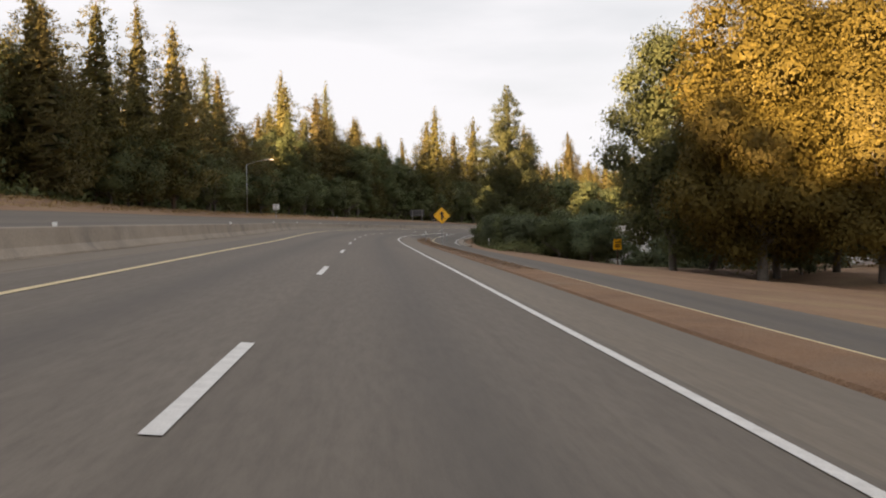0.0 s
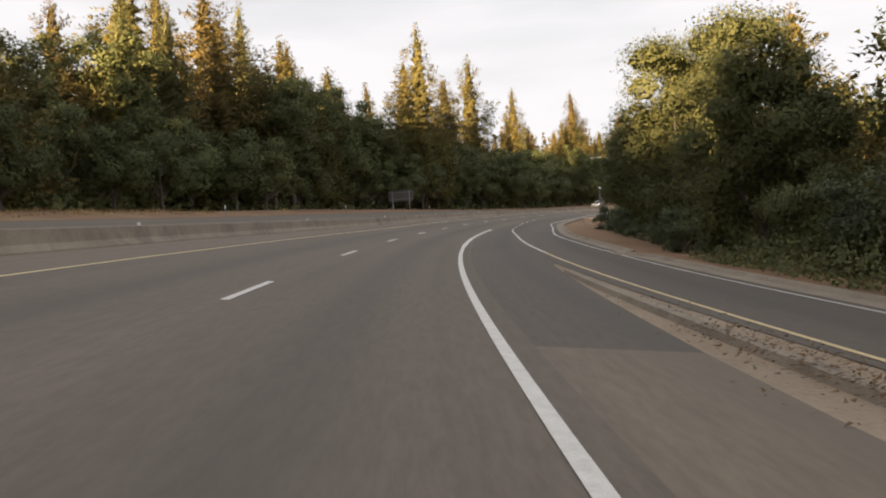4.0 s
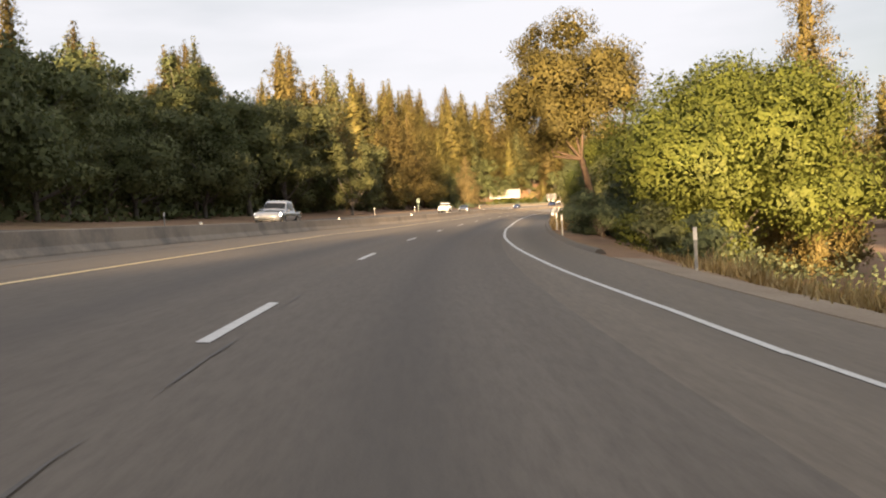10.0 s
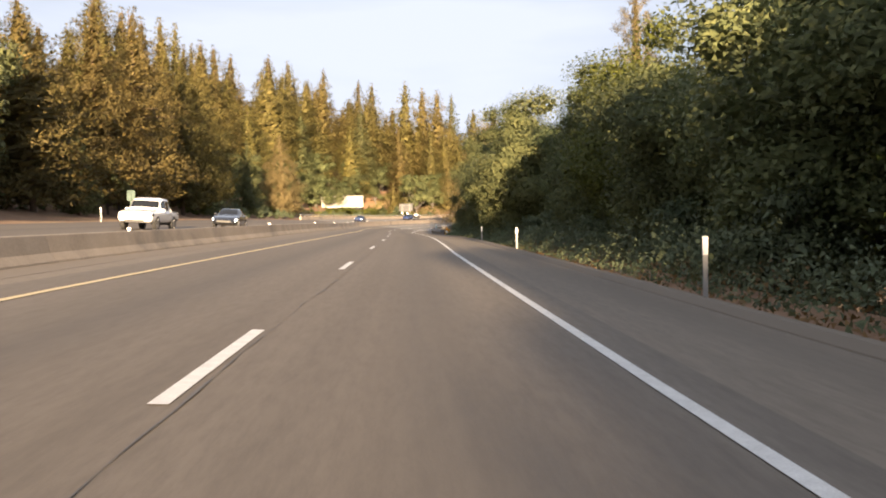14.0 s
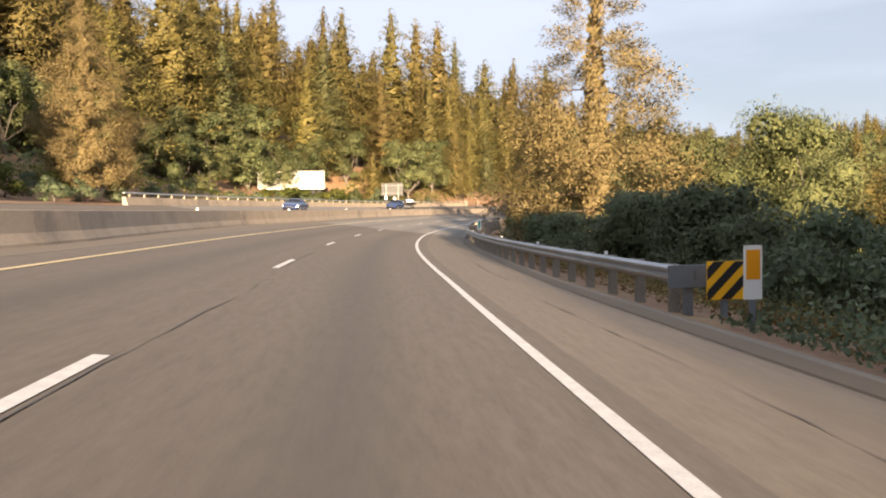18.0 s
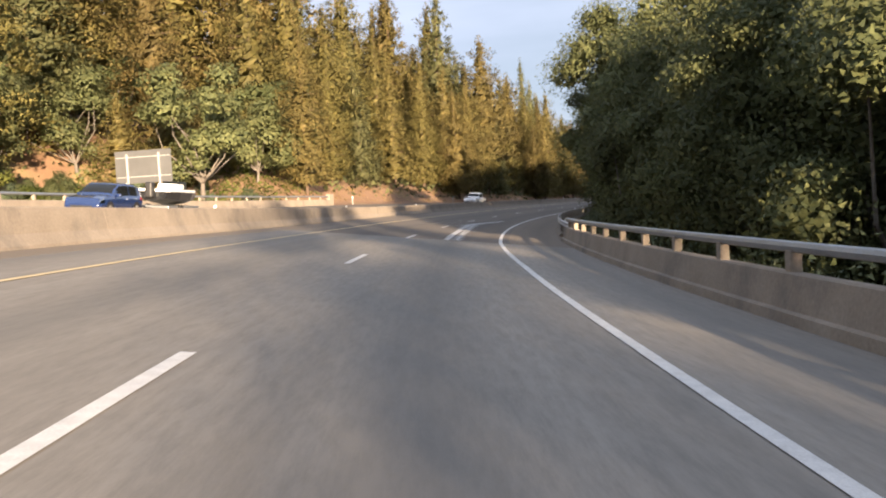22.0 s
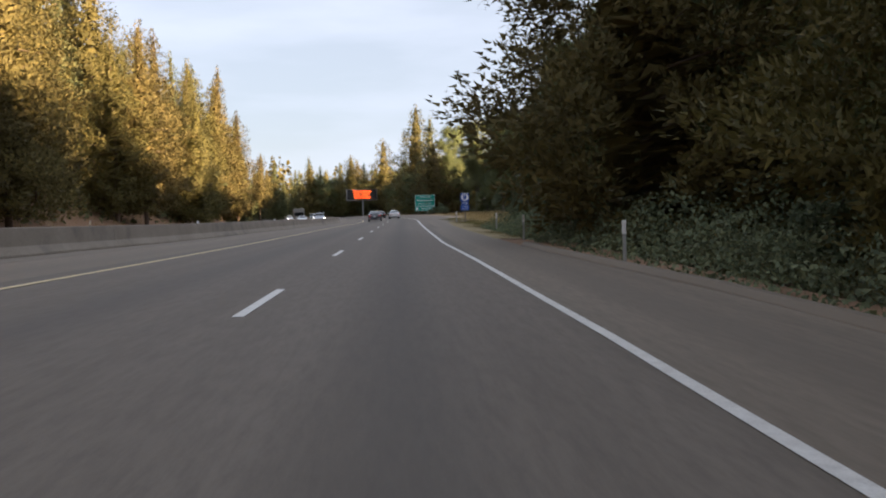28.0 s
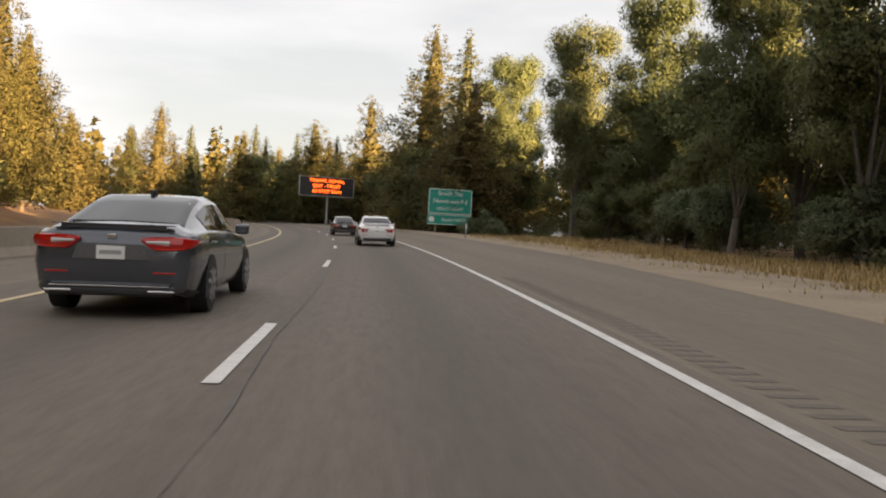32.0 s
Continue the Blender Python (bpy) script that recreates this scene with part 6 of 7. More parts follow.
def conifer(seed, height, radius, count, bare=0.15, open_=0.3, spray=1.0, needles=NEEDLES, label="", name="pine_tree", core=1.0):
    full = 1.35 if name == "fir_tree" else 1.8
    rng = np.random.default_rng(seed)
    n = 260
    z = np.clip(bare + (1 - bare) * ((np.arange(n) + rng.random(n)) / n) ** 1.08, 0, 0.985)
    az = np.arange(n) * 2.39996 + rng.normal(0, 0.5, n)
    rel = (z - bare) / (1 - bare)
    lobe = 1 + open_ * 0.38 * np.sin(rel * 23 + az * 2 + seed)
    reach = radius * np.where(rel < 0.10, 0.72 + 2.8 * rel, 1.0) * np.minimum(1, (1 - rel) * full) * rng.uniform(0.82 - 0.3 * open_, 1.12, n) * lobe + 0.22
    weight = reach ** 1.2 + 0.12
    pick = rng.choice(n, count, p=weight / weight.sum())
    f = rng.uniform(0.30, 1.0, count) ** 0.5
    out = np.stack([np.cos(az[pick]), np.sin(az[pick]), np.zeros(count)], 1)
    lift = np.where(rel[pick] > 0.75, 0.35, -0.12 + 0.3 * open_)[:, None] * np.array([[0, 0, 1.0]])
    cen = np.zeros((count, 3))
    cen[:, 2] = z[pick] * height
    cen += (out + lift) * (reach[pick] * f)[:, None]
    tuft = rng.normal(0, 1, (count, 3))
    tuft /= np.linalg.norm(tuft, axis=1, keepdims=True)
    cen += tuft * ((0.18 + 0.16 * reach[pick]) * rng.uniform(0.3, 1, count))[:, None] * np.array([1, 1, 0.8])
    along_ = tuft * 0.9 + out * 0.7 + rng.normal(0, 0.35, (count, 3)) + np.array([0, 0, 0.25])
    size = spray * rng.uniform(0.6, 1.35, count) * (1 - 0.45 * rel[pick])
    verts, faces = blades(cen, along_, rng.normal(0, 1, (count, 3)) + 0.4 * out, size, size * 0.46, rng)
    # inner mass of shaded boughs round the trunk
    rings, sides, slim = (80, 16, 0.7) if count > 9000 else (50, 12, 0.85)
    zz = np.linspace(bare * 0.9 + 0.02, 0.95, rings)
    rr = np.clip((zz - bare) / (1 - bare), 0, 1)
    rad = radius * np.where(rr < 0.10, 0.5 + 2 * rr, 0.7) * np.minimum(1, (1 - rr) * full) * (0.8 - 0.25 * open_) * slim * core
    aa = np.linspace(0, 2 * np.pi, sides, endpoint=False)[None] + np.arange(rings)[:, None] * 0.35
    rad = rad[:, None] * rng.uniform(0.45, 1.15, (rings, sides)) * np.where(np.arange(rings) % 2, 0.62, 1.08)[:, None] + 0.05
    inner = np.stack([np.cos(aa) * rad, np.sin(aa) * rad, zz[:, None] * height + rng.normal(0, 0.36 * height / rings, (rings, sides))], -1).reshape(-1, 3)
    i = np.arange(rings * sides).reshape(rings, sides)
    a, b, c, d = i[:-1], np.roll(i, -1, 1)[:-1], np.roll(i, -1, 1)[1:], i[1:]
    tri = np.concatenate([np.stack([a, b, c], -1).reshape(-1, 3), np.stack([a, c, d], -1).reshape(-1, 3)])
    apart = inner[tri] + rng.normal(0, 0.10, (len(tri), 1, 3))
    cv, cf = apart.reshape(-1, 3), np.arange(len(tri) * 3).reshape(-1, 3)
    crown = quick_mesh("crown", np.concatenate([verts, cv]), np.concatenate([faces, cf + len(verts)]))
    crown.materials.append(needles)
    core_mid = apart.mean(1)
    soften(crown, np.concatenate([out * 0.75 + tuft * 0.6 + np.array([0, 0, 0.4]), core_mid * np.array([1, 1, 0]) + rng.normal(0, 0.4, (len(tri), 3)) + np.array([0, 0, 0.5])]), 0.3)
    r = 0.010 * height + 0.06
    bend = rng.normal(0, 0.006 * height, (4, 2))
    pts = [(0, 0, -0.8)] + [(bend[k][0] * (k > 0), bend[k][1] * (k > 0), height * q) for k, q in enumerate((0.25, 0.5, 0.75, 0.97))]
    radii = [r * 1.2, r * 0.95, r * 0.7, r * 0.42, 0.03]
    segs = [(pts[k], pts[k + 1], radii[k], radii[k + 1]) for k in range(4)]
    for k in range(0, n, 13):
        if rel[k] < 0.6:
            c = np.array([0, 0, z[k] * height])
            segs.append((c, c + np.array([math.cos(az[k]), math.sin(az[k]), -0.05]) * reach[k] * 0.8, r * 0.2, 0.012))
    stem = limb_mesh("trunk", segs, 5)
    stem.materials.append(BARK)
    return tree_of(name, stem, crown, label, "tree", "conifers beside the highway")


def tree_of(name, stem, crown, label, category, group):
    ob = thing(name, pose(0, 0, -300), label, category, group)
    put("trunk" if category == "tree" else "stem", stem, None, ob)
    put("crown" if category == "tree" else "foliage", crown, None, ob)
    return ob


def broadleaf(seed, height, radius, count, low=0.22, leaf=0.34, leaves=OAK, bark=PALE_BARK, lobes=26, label="", name="oak_tree", category="tree", group="broadleaf trees beside the highway", peak=0.0):
    rng = np.random.default_rng(seed)
    c0 = height * (low + 1) / 2
    half = height * (1 - low) / 2
    way = rng.normal(0, 1, (lobes, 3))
    way /= np.linalg.norm(way, axis=1, keepdims=True)
    far = rng.uniform(0.30, 0.88, lobes)
    narrow = 1 - peak * np.clip(way[:, 2] * far * 0.5 + 0.5, 0, 1)[:, None] * np.array([1, 1, 0])
    centre = way * far[:, None] * np.array([radius, radius, half]) * narrow + np.array([0, 0, c0])
    size = rng.uniform(0.20, 0.40, lobes) * radius
    size[: lobes // 4] *= 0.6
    w = size ** 2
    want, count = count, int(count * 2.3)
    pick = rng.choice(lobes, count, p=w / w.sum())
    out = rng.normal(0, 1, (count, 3))
    out[:, 2] += 0.25
    out /= np.linalg.norm(out, axis=1, keepdims=True)
    shell = rng.uniform(0.62, 1.12, count)
    ruffle = 1 + 0.22 * np.sin(out[:, 0] * 7 + pick) * np.sin(out[:, 1] * 7 + 2 * pick) * np.sin(out[:, 2] * 6 + pick)
    cen = centre[pick] + out * (size[pick] * shell * ruffle)[:, None] * np.array([1.1, 1.1, 0.8])
    cen += rng.normal(0, leaf * 0.3, (count, 3))
    # leaves grow on the outside of the crown
    deep = np.full(count, 9.0)
    for k in range(lobes):
        deep = np.minimum(deep, np.linalg.norm((cen - centre[k]) / np.array([1.1, 1.1, 0.8]), axis=1) / size[k])
    keep = np.argsort(deep < 0.66, kind="stable")[:want]
    cen, out, pick, count = cen[keep], out[keep], pick[keep], want
    cen[:, 2] = np.maximum(cen[:, 2], height * low * 0.35 + rng.uniform(0, 0.5, count))
    along = np.cross(out, rng.normal(0, 1, (count, 3))) + 0.7 * out - np.array([0, 0, 0.2])
    ln = leaf * rng.uniform(0.6, 1.5, count)
    verts, faces = blades(cen, along, out + rng.normal(0, 0.5, (count, 3)), ln, ln * rng.uniform(0.6, 0.95, count), rng)
    lv, lf = lumps(centre, size * 0.56, rng, 3 if 9000 < want < 60000 else 2)
    lv[:, 2] = np.maximum(lv[:, 2], height * low * 0.35)
    crown = quick_mesh("crown", np.concatenate([verts, lv]), np.concatenate([faces, lf + len(verts)]))
    crown.materials.append(leaves)
    far_out = (cen - np.array([0, 0, c0])) / np.array([radius, radius, half])
    lump_mid = (lv.reshape(-1, 3, 3).mean(1) - np.array([0, 0, c0])) / np.array([radius, radius, half])
    soften(crown, np.concatenate([out * 0.6 + far_out * 0.45 + np.array([0, 0, 0.5]), lump_mid + np.array([0, 0, 0.5])]), 0.3)
    r = 0.014 * height + 0.05
    fork = np.array([rng.normal(0, 0.2), rng.normal(0, 0.2), height * max(low * 1.1, 0.12)])
    segs = [((0, 0, -0.5), fork, r * 1.25, r * 0.9)]
    for k in range(0, lobes, 7 if want > 9000 else 3):
        knee = fork + (centre[k] - fork) * 0.5 + rng.normal(0, 0.15 * radius, 3) * np.array([1, 1, 0.4])
        segs += [(fork, knee, r * 0.45, r * 0.25), (knee, centre[k], r * 0.25, 0.02)]
    stem = limb_mesh("trunk", segs, 5)
    stem.materials.append(bark)
    return tree_of(name, stem, crown, label, category, group)


PINES = [conifer(11, 26, 6.6, 8602, 0.06, 0.55, 0.55, label="tall ponderosa pine with open clumpy green needles"),
         conifer(12, 30, 6.8, 8900, 0.04, 0.35, 0.56, label="tall full-crowned pine with olive-green needles"),
         conifer(13, 28, 6.3, 8900, 0.20, 0.7, 0.55, name="ponderosa_pine", label="tall pine with a bare lower trunk and ragged crown"),
         conifer(14, 19, 5.6, 7428, 0.03, 0.4, 0.48, name="ponderosa_pine", label="broad pine with dense green needles to the ground")]
FIRS = [conifer(21, 25, 4.9, 8602, 0.03, 0.25, 0.49, FIR, "narrow pointed dark-green fir", "fir_tree"),
        conifer(22, 21, 4.4, 7820, 0.02, 0.3, 0.46, FIR, "slender dark-green fir with a spire top", "fir_tree"),
        conifer(23, 27, 5.5, 8900, 0.05, 0.3, 0.52, NEEDLES, "tall cedar-like conifer with olive needles", "fir_tree")]
NEAR_PINES = [conifer(15, 20, 5.0, 34000, 0.04, 0.5, 0.28, name="roadside_pine", label="large roadside pine with dark clumpy needles"),
              conifer(16, 17, 4.4, 30000, 0.06, 0.45, 0.27, FIR, "large roadside conifer with dark green needles", "fir_tree")]
OAKS = [broadleaf(31, 10, 4.8, 5980, 0.02, 0.25, lobes=24, label="dense dark-green oak with a rounded crown"),
        broadleaf(32, 13, 5.2, 6500, 0.04, 0.27, lobes=26, label="tall leafy oak with an uneven green crown"),
        broadleaf(33, 16.5, 5.8, 7800, 0.04, 0.28, lobes=30, label="large oak with dull green leaves"),
        broadleaf(34, 21, 6.2, 9360, 0.10, 0.30, lobes=36, label="tall oak with pale limbs under a green crown")]
NEAR_OAKS = [broadleaf(35, 14, 5.0, 25000, 0.0, 0.135, lobes=66, label="dense roadside oak with dark green leaves to the ground", name="roadside_oak"),
             broadleaf(36, 18, 5.2, 30000, 0.0, 0.135, lobes=80, label="tall roadside oak with an uneven green crown", name="roadside_oak"),
             broadleaf(37, 10, 4.5, 28000, 0.0, 0.11, lobes=54, label="low spreading roadside oak with dull green leaves", name="roadside_oak")]
# green trees in truth: the sun's gold is in the leaf colour
GOLDS = [broadleaf(41, 19, 6.0, 76000, 0.0, 0.165, OAK_SUN_GOLD, lobes=110, label="tall tree with the low sun's gold put into its leaf colour", name="golden_tree", peak=0.35),
         broadleaf(42, 11, 4.4, 28000, 0.02, 0.115, OAK_SUN_GOLD, lobes=48, label="dense broadleaf tree with sunlight's gold put into its leaf colour", name="golden_oak")]
LIMES = [broadleaf(43, 8, 5.2, 64000, 0.0, 0.10, OAK_LIME, lobes=64, label="broad rounded yellow-green tree with leaves to the ground", name="round_tree"),
         broadleaf(44, 11, 4.4, 32000, 0.02, 0.105, OAK_LIME, lobes=50, label="light green leafy tree", name="leafy_tree")]
BUSHES = [broadleaf(51, 3.2, 2.2, 3000, 0.0, 0.12, BRAMBLE, lobes=14, label="dense dark-green roadside bush", name="bush", category="bush", group="bushes beside the highway"),
          broadleaf(54, 5.0, 3.2, 10000, 0.0, 0.12, BRAMBLE, lobes=26, label="large dense dark-green bush", name="bush", category="bush", group="bushes beside the highway"),
          broadleaf(52, 2.4, 1.9, 1700, 0.0, 0.15, OAK_LIME, lobes=12, label="leafy yellow-green roadside bush", name="bush", category="bush", group="bushes beside the highway"),
          broadleaf(53, 1.6, 1.3, 1200, 0.0, 0.11, RUST, lobes=9, label="dry rust-brown roadside bush", name="dry_bush", category="bush", group="bushes beside the highway")]
BIG_PINES = [conifer(17, 24, 4.9, 52000, 0.10, 0.6, 0.34, FIR, name="roadside_pine", label="large ponderosa pine with dark clumpy needles and bare lower trunk")]
GREEN_BUSHES = [broadleaf(55, 5.0, 3.2, 11000, 0.0, 0.11, OAK, lobes=28, label="broad leafy green bush beside the ramp", name="bush", category="bush", group="bushes beside the highway")]
HIGH_OAKS = [broadleaf(38, 16, 4.8, 24000, 0.10, 0.15, OAK, lobes=52, label="tall roadside oak with an open airy crown", name="roadside_oak"),
             broadleaf(39, 20, 5.0, 26000, 0.08, 0.16, OAK, lobes=60, label="tall oak with dark limbs under a ragged crown", name="roadside_oak")]
BROWN_OAKS = [broadleaf(40, 13, 4.6, 30000, 0.32, 0.12, NEEDLES, bark=BARK, lobes=44, label="open-crowned oak with browning leaves leaning over the shoulder", name="roadside_oak")]
MID_PINES = [conifer(19, 20, 5.0, 15000, 0.05, 0.5, 0.36, name="roadside_pine", label="sunlit roadside pine with clumpy olive needles"),
             conifer(20, 24, 5.4, 16000, 0.08, 0.6, 0.38, name="roadside_pine", label="tall sunlit pine with ragged boughs")]
TAN_PINES = [conifer(18, 19, 4.6, 78000, 0.06, 0.45, 0.19, TAN_NEEDLES, "tall drying pine with tan needles", core=0.5)]
MODELS = {"high_oak": HIGH_OAKS, "mid_pine": MID_PINES, "green_bush": GREEN_BUSHES, "tan_pine": TAN_PINES, "big_pine": BIG_PINES, "pine": PINES, "fir": FIRS, "oak": OAKS, "gold": GOLDS, "lime": LIMES, "leafy": LIMES[1:], "golden": GOLDS[1:], "bush": BUSHES[:2], "pale_bush": BUSHES[2:3], "rust": BUSHES[3:], "near_oak": NEAR_OAKS,
          "near_pine": NEAR_PINES}
EVERY = PINES + FIRS + NEAR_PINES + OAKS + NEAR_OAKS + GOLDS + LIMES + BUSHES + BIG_PINES + TAN_PINES + GREEN_BUSHES + MID_PINES + HIGH_OAKS + BROWN_OAKS
TALL = {id(k): h for k, h in zip(EVERY, (26, 30, 28, 19, 25, 21, 27, 20, 17, 10, 13, 16.5, 21, 14, 18, 10, 19, 11, 8, 11, 3.2, 5.0, 2.4, 1.6, 24, 19, 5.0, 20, 24, 16, 20, 13))}
planted = []
wood_rng = random.Random(7)


def plant(kind, s, d, height, which=None, wide=1.0, sink=0.1):
    models = MODELS[kind]
    if which is None:
        fits = sorted(range(len(models)), key=lambda k: abs(math.log(height / TALL[id(models[k])])))
        fits = [k for k in fits if abs(math.log(height / TALL[id(models[k])])) < 0.3] or fits[:1]
        which = wood_rng.choice(fits)
    model = models[which]
    k = height / TALL[id(model)]
    p = stand(s, d)
    w = k * wide * wood_rng.uniform(0.9, 1.12)
    m = Matrix.Translation(p - Vector((0, 0, sink))) @ pose(0, 0, 0, wood_rng.uniform(-2, 2), wood_rng.uniform(-2, 2), wood_rng.uniform(0, 360)) @ Matrix.Diagonal((w, w, k, 1))
    planted.append((s, d))
    return copy_thing(model, m)


def grove(kinds, s0, s1, d0, d1, gap, low, high, wide=1.0):
    """Trees at random in a stretch of the roadside, no closer to one another than gap."""
    kinds = kinds.split()
    area = (s1 - s0) * (d1 - d0)
    mine = []
    for _ in range(int(area / gap / gap * 3) + 4):
        s, d = wood_rng.uniform(s0, s1), wood_rng.uniform(d0, d1)
        if 560 < s < 662 and -47.5 < d < -24 and high > 4.5:
            continue  # open ground before the parked trailer
        if all((s - a) ** 2 + (d - b) ** 2 > gap * gap for a, b in mine):
            mine.append((s, d))
            plant(wood_rng.choice(kinds), s, d, wood_rng.uniform(low, high), None, wide)


def thicket(name, s0, s1, d0, d1, high, count, leaf, leaves, seed, label):
    """Undergrowth that fills the edge of the woods: clumps of uneven height with gaps."""
    rng = np.random.default_rng(seed)
    s, d = rng.uniform(s0, s1, count), rng.uniform(d0, d1, count)
    clump = 0.5 + 0.5 * np.sin(s * 0.9 + d + 2.1 * np.sin(s * 0.21)) * np.sin(s * 0.37 + 1.3 * d + seed)
    fine = 0.5 + 0.5 * np.sin(s * 3.1 - d * 2.2 + seed) * np.sin(s * 1.7 + d * 3.4)
    ramp = np.clip((d - d0 if d0 > 0 else d1 - d) / 1.6, 0.12, 1)
    top = high * (0.14 + 0.62 * clump ** 1.4 + 0.30 * fine) * ramp
    p = place(s, d, land(s, d) + top * rng.power(1.5, count))
    a = np.interp(s, LINE_S, LINE_H)
    road = np.stack([np.cos(a), np.sin(a), 0 * a], 1) * (-1 if d0 > 0 else 1)
    out = rng.normal(0, 1, (count, 3)) + np.array([0, 0, 0.4])
    ln = leaf * rng.uniform(0.6, 1.5, count)
    verts, faces = blades(p, np.cross(out, rng.normal(0, 1, (count, 3))), out, ln, ln * 0.8, rng)
    me = quick_mesh(name, verts, faces)
    slope = np.cos(s * 0.9 + d + 2.1 * np.sin(s * 0.21))
    soften(me, road * 0.6 + np.stack([-np.sin(a), np.cos(a), 0 * a], 1) * slope[:, None] * -0.5 + np.array([0, 0, 0.7]) + rng.normal(0, 0.25, (count, 3)), 0.35)
    return tagged(put(name, me, leaves), label, "undergrowth", kind="stuff")


# west side, from the start
for kind, s, d, h, k, w in (("pine", 255, -70, 47, 1, 0.7), ("fir", 279, -72, 48, 0, 0.72), ("pine", 261, -46, 32, 0, 0.8), ("pine", 284, -32, 39, 0, 0.72), ("pine", 340, -50, 44, 2, 0.75),
                              ("pine", 549, -117, 44, 1, 0.8), ("pine", 573, -181, 50, 0, 0.8), ("pine", 560, -126, 38, 2, 0.8), ("fir", 458, -40, 30, 0, 0.9), ("pine", 128, -31, 28, 0, 0.8), ("pine", 121, -33, 29, 1, 0.8),
                              ("oak", 409, -25, 12.5, 1, 1.0), ("mid_pine", 471, -26, 22, 1, 0.9), ("mid_pine", 464, -28, 21, 0, 0.9), ("mid_pine", 478, -28, 20, 0, 0.9), ("mid_pine", 496, -27, 20, 0, 0.9),
                              ("mid_pine", 504, -27, 22, 1, 0.9), ("mid_pine", 512, -28, 21, 0, 0.9), ("mid_pine", 520, -31, 23, 1, 0.9), ("pine", 703, -54, 44, 1, 0.95), ("pine", 706, -47, 43, 2, 0.95), ("pine", 709, -42, 44, 0, 0.95), ("fir", 752, -62, 44, 0, 0.95), ("pine", 757, -54, 39, 2, 0.95), ("fir", 761, -46, 42, 2, 0.95), ("pine", 763, -48, 39, 1, 0.95), ("fir", 767, -38, 42, 0, 0.95), ("pine", 771, -29, 34, 2, 0.95), ("pine", 765, -51, 36, 1, 0.8), ("pine", 807, -55, 44, 2, 0.72), ("pine", 850, -53, 30, 0, 0.9),
                              ("fir", 889, -50, 43, 0, 0.72), ("mid_pine", 757, -27, 23.5, 1, 0.85), ("mid_pine", 814, -27, 25, 1, 0.8), ("mid_pine", 805, -24.5, 21, 0, 0.8), ("mid_pine", 836, -24.5, 22, 1, 0.8),
                              ("mid_pine", 857, -24, 18, 0, 0.8), ("leafy", 397, 16, 12.5, 0, 1.0), ("near_pine", 395, 22, 14, 1, 0.9), ("near_pine", 379, 23, 15.5, 0, 0.9),
                              ("near_pine", 372, 24, 15.5, 1, 0.9), ("tan_pine", 437, 17, 20, 0, 0.7), 
                              ("near_oak", 486, 11.4, 13.5, 0, 0.85), ("near_oak", 481, 15, 14, 1, 0.9), ("near_oak", 640, 16, 22, 1, 0.8), ("near_pine", 633, 21.5, 28, 0, 0.8), ("near_oak", 620, 25, 20, 1, 0.8), ("near_oak", 561, 25, 19, 0, 0.8), ("near_oak", 560, 29, 18, 1, 0.8), ("near_oak", 558, 33, 23, 1, 0.8), ("near_oak", 589, 17.5, 12, 2, 0.8), ("near_oak", 631, 16.5, 20, 1, 0.85), ("pine", 1004.6, 17.4, 25, 3, 0.9),
                              ("high_oak", 952.6, 22.5, 24, 1, 0.75), ("high_oak", 932.5, 23.5, 22.5, 1, 0.8), ("high_oak", 921, 26.2, 22.5, 1, 0.8), ("high_oak", 901, 27, 21.5, 1, 0.85), ("high_oak", 889, 23, 19.5, 1, 0.8),
                              ("high_oak", 880, 27.5, 20, 0, 0.9), ("high_oak", 899, 21.5, 19, 1, 0.7)):
    plant(kind, s, d, h, k, w)
# two groves out of view at the start, added to shade road and bushes
grove("oak pine oak", -170, -14, -52, -37, 9, 15, 19)
grove("oak pine oak", -8, 60, -54, -37, 8.5, 18, 24)
grove("pine fir pine", 104, 176, -62, -47, 8, 17, 21.5)
grove("oak", 62, 110, -44, -36, 6.5, 12, 17)
for s, d, h, k in ((88, -42, 23, 0), (99, -44, 24, 1), (109, -41, 24, 3), (121, -45, 23, 1), (137, -44, 23, 0), (147, -45, 25, 1)):
    plant("pine", s, d, h, k, 1.05)
grove("pine fir", 66, 100, -62, -49, 10, 20, 25)
grove("oak pine", 74, 106, -46, -37, 7, 17, 23)
grove("oak pine oak", 226, 276, -44, -36, 7.5, 18, 27)
for s, d, h in ((384, -32, 19), (393, -30, 18), (402, -33, 20), (372, -34, 20)):
    plant("oak", s, d, h)
for s, d, h in ((411, -36, 25), (418, -32, 23)):
    plant("pine", s, d, h)
grove("oak", 110, 262, -38, -31, 5.6, 8, 12)
grove("oak oak pine", 222, 262, -50, -40, 8, 15, 22)
grove("pine fir pine", 224, 300, -66, -46, 9, 26, 34)
grove("oak", 255, 425, -36, -30, 5.6, 10, 14)
grove("oak oak pine", 262, 430, -50, -38, 8, 15, 22)
grove("fir pine", 300, 430, -74, -52, 11, 24, 31)
plant("pine", 433, -42, 31, 0)
plant("fir", 424, -39, 29, 2)
plant("fir", 440, -35, 27, 0)
plant("pine", 452, -29, 17, 3)
plant("pine", 516, -37, 29, 1)
grove("oak fir", 405, 460, -40, -27, 7, 9, 15)
grove("oak", 460, 490, -38, -27, 7, 6, 9)
grove("fir pine", 405, 480, -90, -48, 12, 20, 27)
grove("fir pine", 480, 560, -96, -56, 11, 18, 25)
grove("pine fir oak", 484, 546, -38, -27, 7.5, 9, 14)
grove("oak", 530, 560, -46, -36, 7, 6, 9)
